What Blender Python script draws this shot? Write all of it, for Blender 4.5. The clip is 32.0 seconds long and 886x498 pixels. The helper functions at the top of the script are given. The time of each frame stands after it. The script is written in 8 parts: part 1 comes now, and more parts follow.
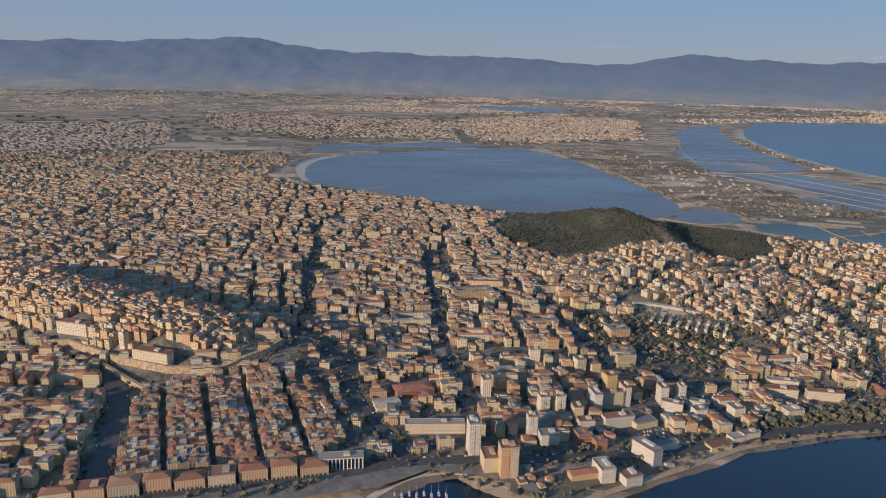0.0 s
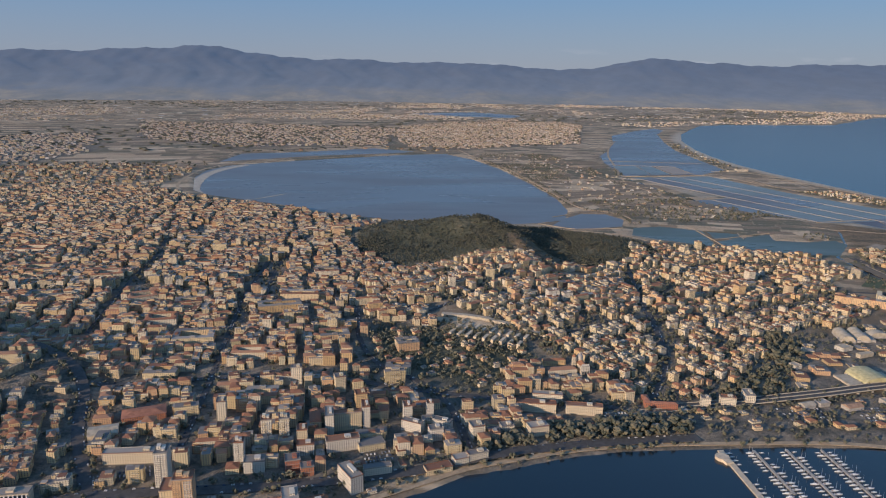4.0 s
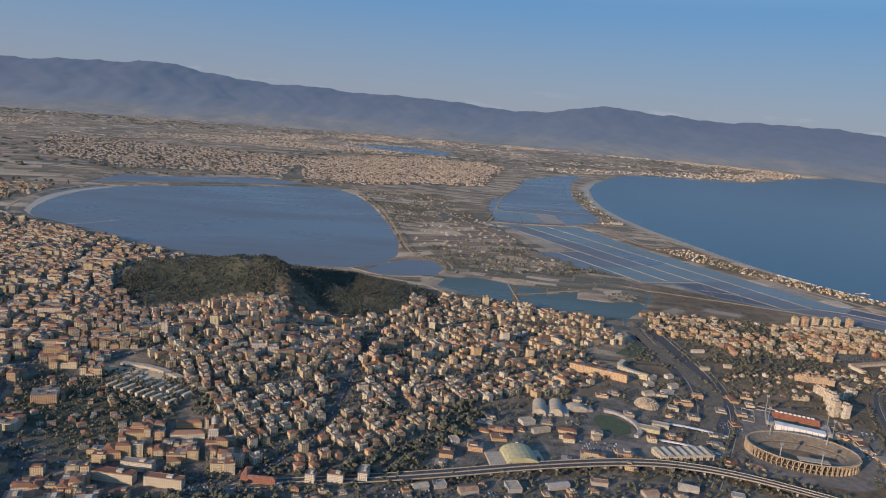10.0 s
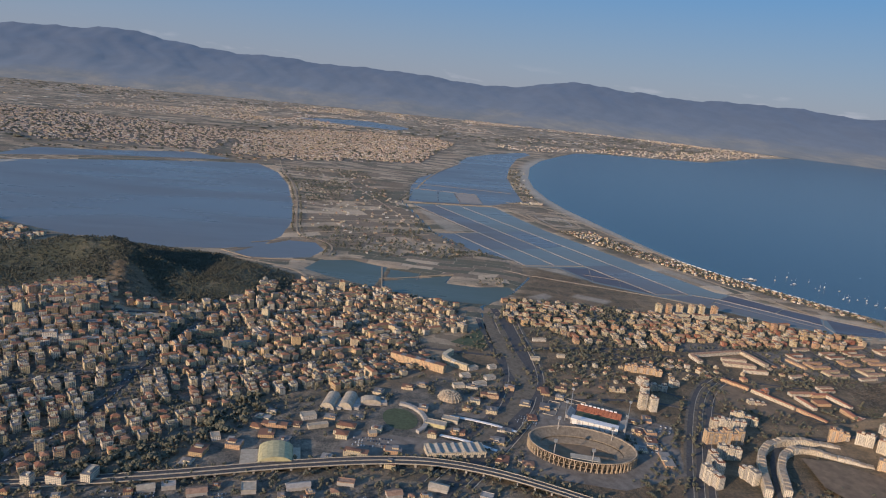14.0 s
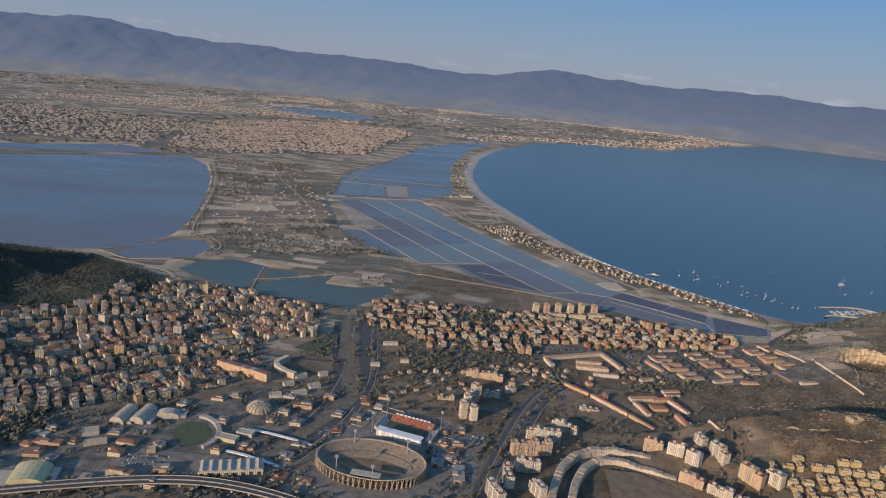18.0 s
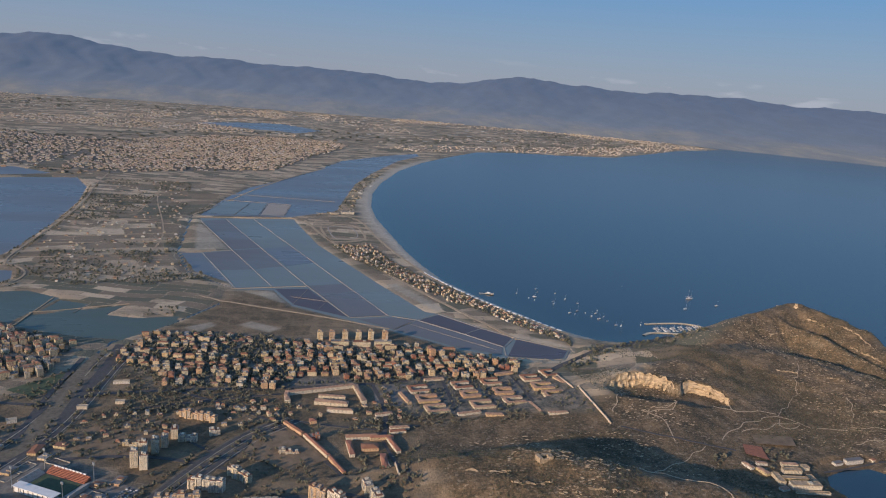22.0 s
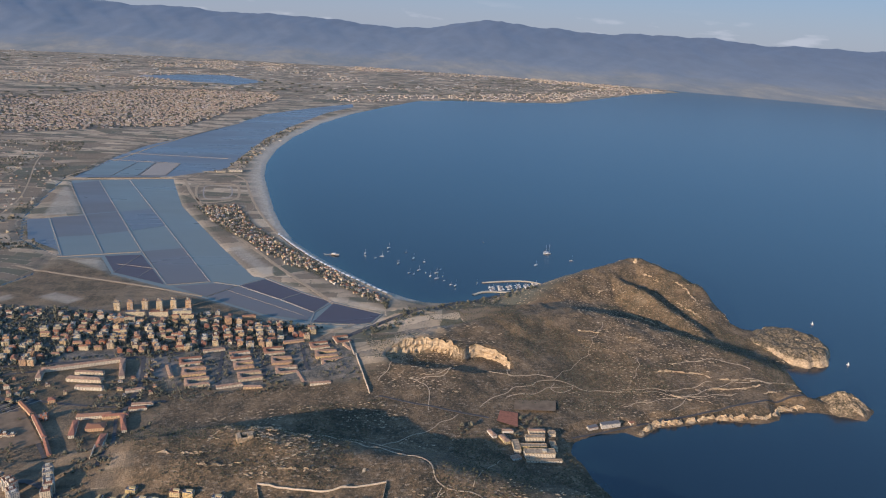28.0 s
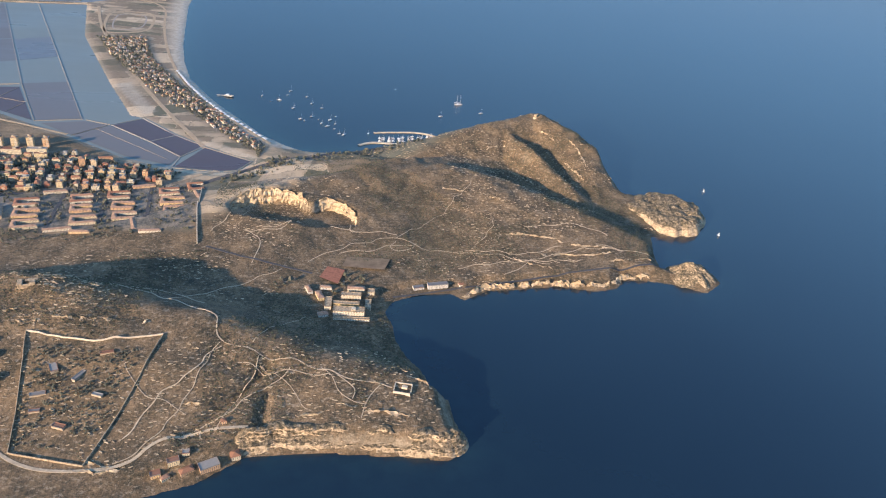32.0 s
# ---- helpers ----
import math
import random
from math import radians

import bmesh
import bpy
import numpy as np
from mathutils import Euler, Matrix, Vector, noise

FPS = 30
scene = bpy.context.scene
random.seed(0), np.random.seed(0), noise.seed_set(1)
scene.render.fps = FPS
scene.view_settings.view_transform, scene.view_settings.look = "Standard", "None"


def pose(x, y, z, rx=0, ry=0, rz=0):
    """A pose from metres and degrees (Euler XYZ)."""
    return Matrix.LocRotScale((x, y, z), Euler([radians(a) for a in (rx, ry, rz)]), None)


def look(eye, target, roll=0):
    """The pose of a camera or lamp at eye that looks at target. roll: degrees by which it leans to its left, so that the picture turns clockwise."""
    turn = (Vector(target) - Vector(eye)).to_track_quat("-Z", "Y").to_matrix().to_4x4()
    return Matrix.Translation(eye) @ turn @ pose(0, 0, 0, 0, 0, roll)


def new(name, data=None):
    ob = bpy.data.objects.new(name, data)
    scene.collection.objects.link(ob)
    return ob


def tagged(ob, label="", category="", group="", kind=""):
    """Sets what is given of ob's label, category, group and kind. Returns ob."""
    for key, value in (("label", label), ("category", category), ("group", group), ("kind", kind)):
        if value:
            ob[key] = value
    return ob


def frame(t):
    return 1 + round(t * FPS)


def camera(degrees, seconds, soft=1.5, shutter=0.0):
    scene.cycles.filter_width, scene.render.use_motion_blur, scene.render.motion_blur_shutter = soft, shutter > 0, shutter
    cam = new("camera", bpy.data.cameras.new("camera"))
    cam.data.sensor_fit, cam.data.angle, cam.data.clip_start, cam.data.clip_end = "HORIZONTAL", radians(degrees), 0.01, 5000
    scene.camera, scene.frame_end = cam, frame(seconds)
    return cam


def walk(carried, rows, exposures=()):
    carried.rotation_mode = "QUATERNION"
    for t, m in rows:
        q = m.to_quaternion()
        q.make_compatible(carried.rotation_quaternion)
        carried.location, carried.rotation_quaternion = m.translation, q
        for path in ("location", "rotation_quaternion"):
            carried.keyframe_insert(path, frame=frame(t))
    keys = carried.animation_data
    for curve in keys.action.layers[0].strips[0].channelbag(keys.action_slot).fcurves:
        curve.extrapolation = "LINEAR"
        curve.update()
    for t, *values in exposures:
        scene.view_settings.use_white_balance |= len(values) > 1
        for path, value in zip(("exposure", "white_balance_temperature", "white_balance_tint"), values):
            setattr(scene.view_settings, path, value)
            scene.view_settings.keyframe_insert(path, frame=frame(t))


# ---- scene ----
# Plan: 1 unit stands for 13.5 m of the real bay, which keeps the far range inside the lens's reach.
# x runs along the flight line, y away from it, z up; the sea lies at z = 0.


def aim(x, y, z, yaw, pitch, roll):
    a, b = radians(yaw), radians(pitch)
    ahead = Vector((-math.sin(a) * math.cos(b), math.cos(a) * math.cos(b), math.sin(b)))
    eye = Vector((x, y, z))
    return look(eye, eye + ahead * 100, roll)


cam = camera(64.82, 32.0, soft=1.1)
# seconds, x, y, z, yaw, pitch, roll
PATH = [
    (0.0, -98.75, -4.48, 41.62, -3.160, -14.226, 1.678),
    (0.5, -94.89, -4.06, 41.53, -3.311, -14.272, 1.728),
    (1.0, -91.03, -3.66, 41.48, -3.594, -14.502, 1.824),
    (1.5, -87.17, -3.29, 41.48, -4.021, -14.652, 1.899),
    (2.0, -83.33, -2.94, 41.51, -4.195, -14.775, 1.563),
    (2.5, -79.49, -2.62, 41.59, -4.246, -14.753, 0.747),
    (3.0, -75.65, -2.32, 41.70, -4.384, -14.511, 0.875),
    (3.5, -71.83, -2.05, 41.84, -4.539, -14.062, 0.852),
    (4.0, -68.01, -1.79, 42.03, -4.954, -13.691, 1.049),
    (4.5, -64.19, -1.56, 42.24, -5.621, -13.545, 1.333),
    (6.5, -48.98, -0.82, 43.41, -5.648, -11.133, 3.380),
    (7.0, -45.19, -0.68, 43.77, -5.757, -10.752, 3.470),
    (7.5, -41.41, -0.55, 44.16, -5.934, -10.519, 3.416),
    (8.0, -37.63, -0.44, 44.57, -6.107, -10.471, 3.624),
    (8.5, -33.85, -0.35, 45.01, -6.303, -10.449, 3.936),
    (9.0, -30.08, -0.27, 45.46, -6.602, -10.598, 4.244),
    (9.5, -26.31, -0.20, 45.94, -7.022, -10.728, 4.421),
    (10.0, -22.54, -0.14, 46.44, -7.764, -10.891, 4.998),
    (10.5, -18.78, -0.09, 46.95, -8.063, -11.119, 5.153),
    (11.0, -15.02, -0.06, 47.49, -8.318, -11.266, 5.200),
    (11.5, -11.26, -0.03, 48.03, -8.544, -11.518, 5.264),
    (12.0, -7.50, -0.01, 48.59, -8.782, -11.907, 5.409),
    (12.5, -3.75, -0.00, 49.17, -9.035, -12.207, 5.784),
    (13.0, 0.00, 0.00, 49.76, -9.267, -12.550, 5.725),
    (13.5, 3.75, -0.00, 50.35, -9.486, -12.722, 5.797),
    (14.0, 7.50, -0.01, 50.96, -9.735, -12.856, 6.001),
    (14.5, 11.24, -0.02, 51.57, -10.002, -13.037, 6.152),
    (16.5, 26.22, -0.10, 54.07, -10.294, -13.803, 5.461),
    (17.0, 29.96, -0.13, 54.71, -10.341, -13.812, 5.420),
    (17.5, 33.70, -0.15, 55.34, -10.499, -13.807, 5.562),
    (18.0, 37.45, -0.17, 55.97, -10.597, -13.775, 5.845),
    (18.5, 41.19, -0.19, 56.60, -10.806, -13.760, 5.968),
    (19.0, 44.93, -0.21, 57.22, -10.889, -13.775, 5.987),
    (19.5, 48.68, -0.22, 57.84, -10.887, -13.722, 5.674),
    (20.0, 52.43, -0.23, 58.46, -10.568, -13.520, 5.418),
    (20.5, 56.17, -0.23, 59.06, -10.178, -13.219, 5.292),
    (21.0, 59.92, -0.22, 59.66, -10.254, -13.043, 5.256),
    (21.1, 60.67, -0.22, 59.78, -10.270, -13.008, 5.249),
    (21.2, 63.86, -0.34, 60.14, -10.387, -13.015, 5.181),
    (21.3, 67.06, -0.46, 60.49, -10.504, -13.022, 5.113),
    (21.4, 70.25, -0.57, 60.85, -10.621, -13.030, 5.045),
    (21.5, 73.44, -0.69, 61.21, -10.738, -13.037, 4.977),
    (21.6, 76.63, -0.81, 61.56, -10.856, -13.044, 4.910),
    (21.7, 79.83, -0.92, 61.92, -10.973, -13.051, 4.842),
    (21.8, 83.02, -1.04, 62.28, -11.090, -13.058, 4.774),
    (21.9, 86.21, -1.16, 62.64, -11.207, -13.065, 4.706),
    (22.0, 89.40, -1.27, 62.99, -11.325, -13.072, 4.638),
    (22.5, 93.01, -1.57, 63.54, -10.871, -13.106, 4.434),
    (23.0, 96.65, -1.84, 64.07, -10.731, -13.017, 4.274),
    (23.5, 100.31, -2.10, 64.58, -10.689, -12.851, 4.324),
    (24.0, 104.00, -2.34, 65.07, -10.963, -12.642, 4.321),
    (24.5, 107.71, -2.56, 65.53, -11.169, -12.581, 4.046),
    (25.0, 111.45, -2.76, 65.98, -11.373, -12.605, 3.833),
    (25.5, 115.22, -2.94, 66.41, -11.580, -12.843, 3.802),
    (27.5, 130.55, -3.49, 67.91, -12.477, -15.805, 3.530),
    (28.0, 134.45, -3.58, 68.24, -12.606, -17.281, 3.630),
    (28.5, 138.38, -3.65, 68.54, -12.744, -18.761, 3.716),
    (29.0, 142.33, -3.71, 68.83, -12.961, -20.259, 3.917),
    (29.5, 146.31, -3.74, 69.09, -13.288, -21.867, 4.358),
    (30.0, 150.31, -3.76, 69.34, -13.472, -23.476, 4.900),
    (30.5, 154.34, -3.76, 69.56, -13.521, -25.029, 5.380),
    (31.0, 158.40, -3.74, 69.76, -13.276, -26.642, 5.593),
    (31.5, 162.48, -3.70, 69.95, -13.464, -28.242, 6.058),
    (32.0, 166.59, -3.64, 70.11, -13.571, -29.844, 6.577),
]
walk(cam, [(t, aim(*row)) for t, *row in PATH],
     [(0, 0.40, 5950, 12), (9, 0.34, 5900, 12), (24, 0.36, 5850, 12), (28, 0.64, 5800, 12), (30, 0.96, 5850, 12), (31, 0.98, 5900, 12), (32, 1.27, 6000, 12)])

# ---- light ----
SUN_FROM = Vector((-0.80, -0.60, 0.0)).normalized()
SUN_UP = radians(14.5)
sun = new("sun", bpy.data.lights.new("sun", "SUN"))
sun.data.energy, sun.data.angle, sun.data.color = 3.95, radians(0.6), (1.0, 0.73, 0.48)
to_sun = Vector((SUN_FROM.x * math.cos(SUN_UP), SUN_FROM.y * math.cos(SUN_UP), math.sin(SUN_UP)))
sun.matrix_world = look((0, 0, 200), Vector((0, 0, 200)) - to_sun)
world = bpy.data.worlds.new("sky")
scene.world = world
world.use_nodes = True
wn, wl = world.node_tree.nodes, world.node_tree.links
sky = wn.new("ShaderNodeTexSky")
sky.sky_type, sky.sun_disc = "NISHITA", False
sky.sun_elevation, sky.sun_rotation = SUN_UP, math.atan2(SUN_FROM.x, SUN_FROM.y)
sky.air_density, sky.dust_density, sky.ozone_density = 1.45, 0.5, 4.5
# evening haze lies low over the horizon
ray = wn.new("ShaderNodeTexCoord")
height = wn.new("ShaderNodeSeparateXYZ")
wl.new(ray.outputs["Generated"], height.inputs[0])
band = wn.new("ShaderNodeMapRange")
band.inputs["From Min"].default_value, band.inputs["From Max"].default_value = 0.16, 0.55
band.inputs["To Min"].default_value, band.inputs["To Max"].default_value = 0.92, 0.0
wl.new(height.outputs["Z"], band.inputs["Value"])
haze = wn.new("ShaderNodeMix")
haze.data_type = "RGBA"
wl.new(band.outputs[0], haze.inputs[0])
wl.new(sky.outputs[0], haze.inputs[6])
# thin cloud streaks low over the range
streak = wn.new("ShaderNodeMapping")
streak.inputs["Scale"].default_value = (17, 17, 70)
wl.new(ray.outputs["Generated"], streak.inputs["Vector"])
wisps = wn.new("ShaderNodeTexNoise")
wisps.inputs["Scale"].default_value, wisps.inputs["Detail"].default_value = 1.0, 6
wl.new(streak.outputs[0], wisps.inputs["Vector"])
thin = wn.new("ShaderNodeMapRange")
thin.inputs["From Min"].default_value, thin.inputs["From Max"].default_value = 0.6, 0.7
thin.inputs["To Max"].default_value = 0.5
wl.new(wisps.outputs["Fac"], thin.inputs["Value"])
low = wn.new("ShaderNodeMapRange")
low.inputs["From Min"].default_value, low.inputs["From Max"].default_value = 0.045, 0.015
wl.new(height.outputs["Z"], low.inputs["Value"])
both = wn.new("ShaderNodeMath")
both.operation = "MULTIPLY"
wl.new(thin.outputs[0], both.inputs[0]), wl.new(low.outputs[0], both.inputs[1])
cloudy = wn.new("ShaderNodeMix")
cloudy.data_type = "RGBA"
wl.new(both.outputs[0], cloudy.inputs[0])
cloudy.inputs[7].default_value = (2.7, 2.65, 2.75, 1)
rise = wn.new("ShaderNodeMapRange")
rise.inputs["From Min"].default_value, rise.inputs["From Max"].default_value = 0.01, 0.15
wl.new(height.outputs["Z"], rise.inputs["Value"])
tone = wn.new("ShaderNodeMix")
tone.data_type = "RGBA"
wl.new(rise.outputs[0], tone.inputs[0])
tone.inputs[6].default_value, tone.inputs[7].default_value = (1.50, 1.66, 1.92, 1), (0.68, 1.40, 2.4, 1)
wl.new(tone.outputs[2], haze.inputs[7])
wl.new(haze.outputs[2], cloudy.inputs[6])
wl.new(cloudy.outputs[2], wn["Background"].inputs[0])
wn["Background"].inputs[1].default_value = 0.15


# ---- materials ----
class Mat:
    """A node material under construction."""

    def __init__(self, name, rough=0.8, metal=0.0):
        self.m = bpy.data.materials.new(name)
        self.m.use_nodes = True
        self.n, self.l = self.m.node_tree.nodes, self.m.node_tree.links
        self.b = self.n["Principled BSDF"]
        self.b.inputs["Roughness"].default_value = rough
        self.b.inputs["Metallic"].default_value = metal

    def put(self, socket, value):
        if isinstance(value, bpy.types.NodeSocket):
            self.l.new(value, socket)
        elif isinstance(value, tuple) and len(value) == 3 and socket.type == "RGBA":
            socket.default_value = (*value, 1)
        else:
            socket.default_value = value

    def pos(self, scale=(1, 1, 1)):
        g = self.n.new("ShaderNodeNewGeometry")
        if scale == (1, 1, 1):
            return g.outputs["Position"]
        v = self.n.new("ShaderNodeVectorMath")
        v.operation = "MULTIPLY"
        self.l.new(g.outputs["Position"], v.inputs[0])
        v.inputs[1].default_value = scale
        return v.outputs[0]

    def noise(self, scale, detail=4, rough=0.6, at=None):
        t = self.n.new("ShaderNodeTexNoise")
        self.put(t.inputs["Vector"], at or self.pos())
        t.inputs["Scale"].default_value, t.inputs["Detail"].default_value, t.inputs["Roughness"].default_value = scale, detail, rough
        return t.outputs["Fac"]

    def cells(self, scale, at=None, out="Color", rand=1.0, feature="F1"):
        t = self.n.new("ShaderNodeTexVoronoi")
        t.feature = feature
        self.put(t.inputs["Vector"], at or self.pos())
        t.inputs["Scale"].default_value, t.inputs["Randomness"].default_value = scale, rand
        return t.outputs[out]

    def ramp(self, fac, stops, mode="LINEAR"):
        r = self.n.new("ShaderNodeValToRGB")
        r.color_ramp.interpolation = mode
        e = r.color_ramp.elements
        while len(e) < len(stops):
            e.new(0.5)
        for q, (p, c) in zip(e, stops):
            q.position, q.color = p, (*c, 1) if isinstance(c, tuple) else (c, c, c, 1)
        self.put(r.inputs[0], fac)
        return r.outputs[0]

    def mix(self, fac, a, b, mode="MIX"):
        x = self.n.new("ShaderNodeMix")
        x.data_type, x.blend_type = "RGBA", mode
        self.put(x.inputs[0], fac), self.put(x.inputs[6], a), self.put(x.inputs[7], b)
        return x.outputs[2]

    def math(self, op, a, b=0.0, clamp=False):
        x = self.n.new("ShaderNodeMath")
        x.operation, x.use_clamp = op, clamp
        self.put(x.inputs[0], a), self.put(x.inputs[1], b)
        return x.outputs[0]

    def split(self, vec):
        s = self.n.new("ShaderNodeSeparateXYZ")
        self.put(s.inputs[0], vec)
        return s.outputs

    def attr(self, name):
        a = self.n.new("ShaderNodeAttribute")
        a.attribute_name = name
        return a.outputs

    def chance(self):
        """A number of its own for each object and each loose piece of a mesh."""
        o, g = self.n.new("ShaderNodeObjectInfo"), self.n.new("ShaderNodeNewGeometry")
        return self.math("FRACT", self.math("ADD", o.outputs["Random"], g.outputs["Random Per Island"]))

    def bump(self, height, strength=0.3, distance=0.1):
        x = self.n.new("ShaderNodeBump")
        x.inputs["Strength"].default_value, x.inputs["Distance"].default_value = strength, distance
        self.put(x.inputs["Height"], height)
        self.l.new(x.outputs[0], self.b.inputs["Normal"])
        return self

    def done(self, colour):
        self.put(self.b.inputs["Base Color"], colour)
        return self.m


def plain(name, colour, rough=0.8, metal=0.0, spread=0.25, scale=2.0):
    m = Mat(name, rough, metal)
    dark = tuple(c * (1 - spread) for c in colour)
    light = tuple(min(1, c * (1 + spread)) for c in colour)
    return m.done(m.ramp(m.noise(scale, 5), [(0.3, dark), (0.7, light)]))


def facade(name, tints, rough=0.85, storey=0.222, bay=0.26, glass=(0.06, 0.07, 0.08)):
    """Plastered wall with rows of small openings; plaster tint differs from house to house."""
    m = Mat(name, rough)
    stops = [(i / len(tints), c) for i, c in enumerate(tints)]
    r = m.chance()
    base = m.ramp(r, stops, "CONSTANT")
    base = m.mix(m.math("MULTIPLY", m.noise(1.7, 4), 0.45), base, m.mix(1.0, base, (0.62, 0.58, 0.52), "MULTIPLY"))
    g = m.n.new("ShaderNodeNewGeometry")
    p, q = m.split(g.outputs["Position"]), m.split(g.outputs["True Normal"])
    along = m.math("SUBTRACT", m.math("MULTIPLY", p[1], q[0]), m.math("MULTIPLY", p[0], q[1]))
    along = m.math("ADD", m.math("DIVIDE", along, bay), m.math("MULTIPLY", r, 7.0))
    fx = m.math("FRACT", along)
    fz = m.math("FRACT", m.math("DIVIDE", m.math("ADD", p[2], m.math("MULTIPLY", r, 3.0)), storey))
    inx = m.math("LESS_THAN", m.math("ABSOLUTE", m.math("SUBTRACT", fx, 0.5)), 0.21)
    inz = m.math("LESS_THAN", m.math("ABSOLUTE", m.math("SUBTRACT", fz, 0.5)), 0.28)
    up = m.math("LESS_THAN", m.math("ABSOLUTE", q[2]), 0.5)
    hole = m.math("MULTIPLY", m.math("MULTIPLY", inx, inz), up)
    return m.done(m.mix(hole, base, glass))


WALLS = [(0.55, 0.44, 0.25), (0.64, 0.53, 0.35), (0.53, 0.37, 0.19), (0.59, 0.47, 0.28), (0.64, 0.57, 0.44), (0.55, 0.38, 0.23), (0.59, 0.48, 0.29), (0.43, 0.37, 0.26)]
PALE = [(0.65, 0.56, 0.37), (0.61, 0.50, 0.32), (0.67, 0.59, 0.45), (0.57, 0.44, 0.25), (0.64, 0.54, 0.37)]
WARM = [(0.64, 0.45, 0.23), (0.57, 0.37, 0.21), (0.65, 0.51, 0.32), (0.55, 0.34, 0.19), (0.67, 0.55, 0.34)]
M_WALL = facade("plaster", WALLS)
M_PALE = facade("pale_plaster", PALE)
M_WARM = facade("warm_plaster", WARM)
mr = Mat("roofs", 0.9)
rr = mr.chance()
rc = mr.ramp(rr, [(0, (0.25, 0.225, 0.20)), (0.22, (0.30, 0.15, 0.09)), (0.42, (0.33, 0.30, 0.26)), (0.58, (0.25, 0.12, 0.075)), (0.72, (0.20, 0.19, 0.18)), (0.86, (0.40, 0.36, 0.31))], "CONSTANT")
M_ROOF = mr.done(mr.mix(mr.math("MULTIPLY", mr.noise(3.0, 5), 0.6), rc, mr.mix(1.0, rc, (0.5, 0.5, 0.5), "MULTIPLY")))
mt = Mat("clay_tiles", 0.9)
tc = mt.ramp(mt.chance(), [(0, (0.36, 0.17, 0.09)), (0.35, (0.30, 0.14, 0.08)), (0.7, (0.40, 0.22, 0.13))], "CONSTANT")
M_TILE = mt.done(mt.mix(mt.math("MULTIPLY", mt.noise(4.0, 5), 0.6), tc, mt.mix(1.0, tc, (0.5, 0.5, 0.55), "MULTIPLY")))
M_ASPHALT = plain("asphalt", (0.075, 0.072, 0.07), 0.9, spread=0.3)
M_CONCRETE = plain("concrete", (0.36, 0.33, 0.29), 0.85)
M_WHITE = plain("white_paint", (0.72, 0.70, 0.66), 0.6, spread=0.08)
M_METAL = plain("grey_sheet_metal", (0.40, 0.42, 0.43), 0.4, 0.6)
M_BARK = plain("bark", (0.12, 0.08, 0.05), 0.95)
ml = Mat("leaves", 0.8)
lc = ml.ramp(ml.chance(), [(0, (0.056, 0.061, 0.040)), (0.3, (0.078, 0.080, 0.052)), (0.6, (0.105, 0.100, 0.064)), (0.85, (0.14, 0.125, 0.08))], "LINEAR")
M_LEAF = ml.done(lc)
mp = Mat("pine_needles", 0.85)
M_PINE = mp.done(mp.ramp(mp.chance(), [(0, (0.040, 0.044, 0.030)), (0.5, (0.060, 0.062, 0.042)), (1, (0.088, 0.082, 0.055))]))
mb = Mat("scrub_leaves", 0.85)
M_SCRUB = mb.done(mb.ramp(mb.chance(), [(0, (0.05, 0.055, 0.025)), (0.5, (0.085, 0.08, 0.04)), (1, (0.12, 0.10, 0.05))]))


def water(name, deep, shoal, rough=0.22, ripple=0.05, scale=0.6):
    m = Mat(name, rough)
    m.b.inputs["IOR"].default_value = 1.33
    m.b.inputs["Specular IOR Level"].default_value = 0.3
    m.bump(m.noise(scale, 3), ripple, 0.3)
    gust = m.noise(0.02, 5, 0.6, m.pos((0.5, 1.6, 1)))
    m.put(m.b.inputs["Roughness"], m.ramp(gust, [(0.38, rough * 0.7), (0.62, rough * 1.35)]))
    wide = m.ramp(m.noise(0.012, 4), [(0.35, deep), (0.7, shoal)])
    return m.done(m.mix(m.math("MULTIPLY", m.ramp(gust, [(0.45, 0.0), (0.6, 1.0)]), 0.35), wide, tuple(1.25 * c for c in shoal)))


ms = Mat("sea_water", 0.2)
ms.b.inputs["IOR"].default_value = 1.33
ms.b.inputs["Specular IOR Level"].default_value = 0.9
ms.bump(ms.noise(0.6, 3), 0.05, 0.3)
deep = ms.ramp(ms.noise(0.02, 4, 0.6), [(0.35, (0.005, 0.014, 0.026)), (0.7, (0.007, 0.018, 0.031))])
patchy = ms.math("MULTIPLY", ms.attr("shoal")["Fac"], ms.ramp(ms.noise(0.22, 4, 0.6), [(0.35, 0.35), (0.6, 1.0)]))
M_SEA = ms.done(ms.mix(patchy, deep, (0.022, 0.055, 0.062)))
M_LAKE = water("lagoon_water", (0.135, 0.15, 0.165), (0.15, 0.16, 0.17), 0.3)
M_POND = water("pond_water", (0.085, 0.11, 0.09), (0.095, 0.12, 0.10), 0.35)
M_PAN = water("salt_pan_water", (0.17, 0.195, 0.185), (0.185, 0.21, 0.195), 0.35)
M_BRINE = water("grey_brine", (0.145, 0.14, 0.138), (0.16, 0.15, 0.145), 0.35)
M_PURPLE = water("purple_brine", (0.085, 0.07, 0.08), (0.095, 0.077, 0.083), 0.35)

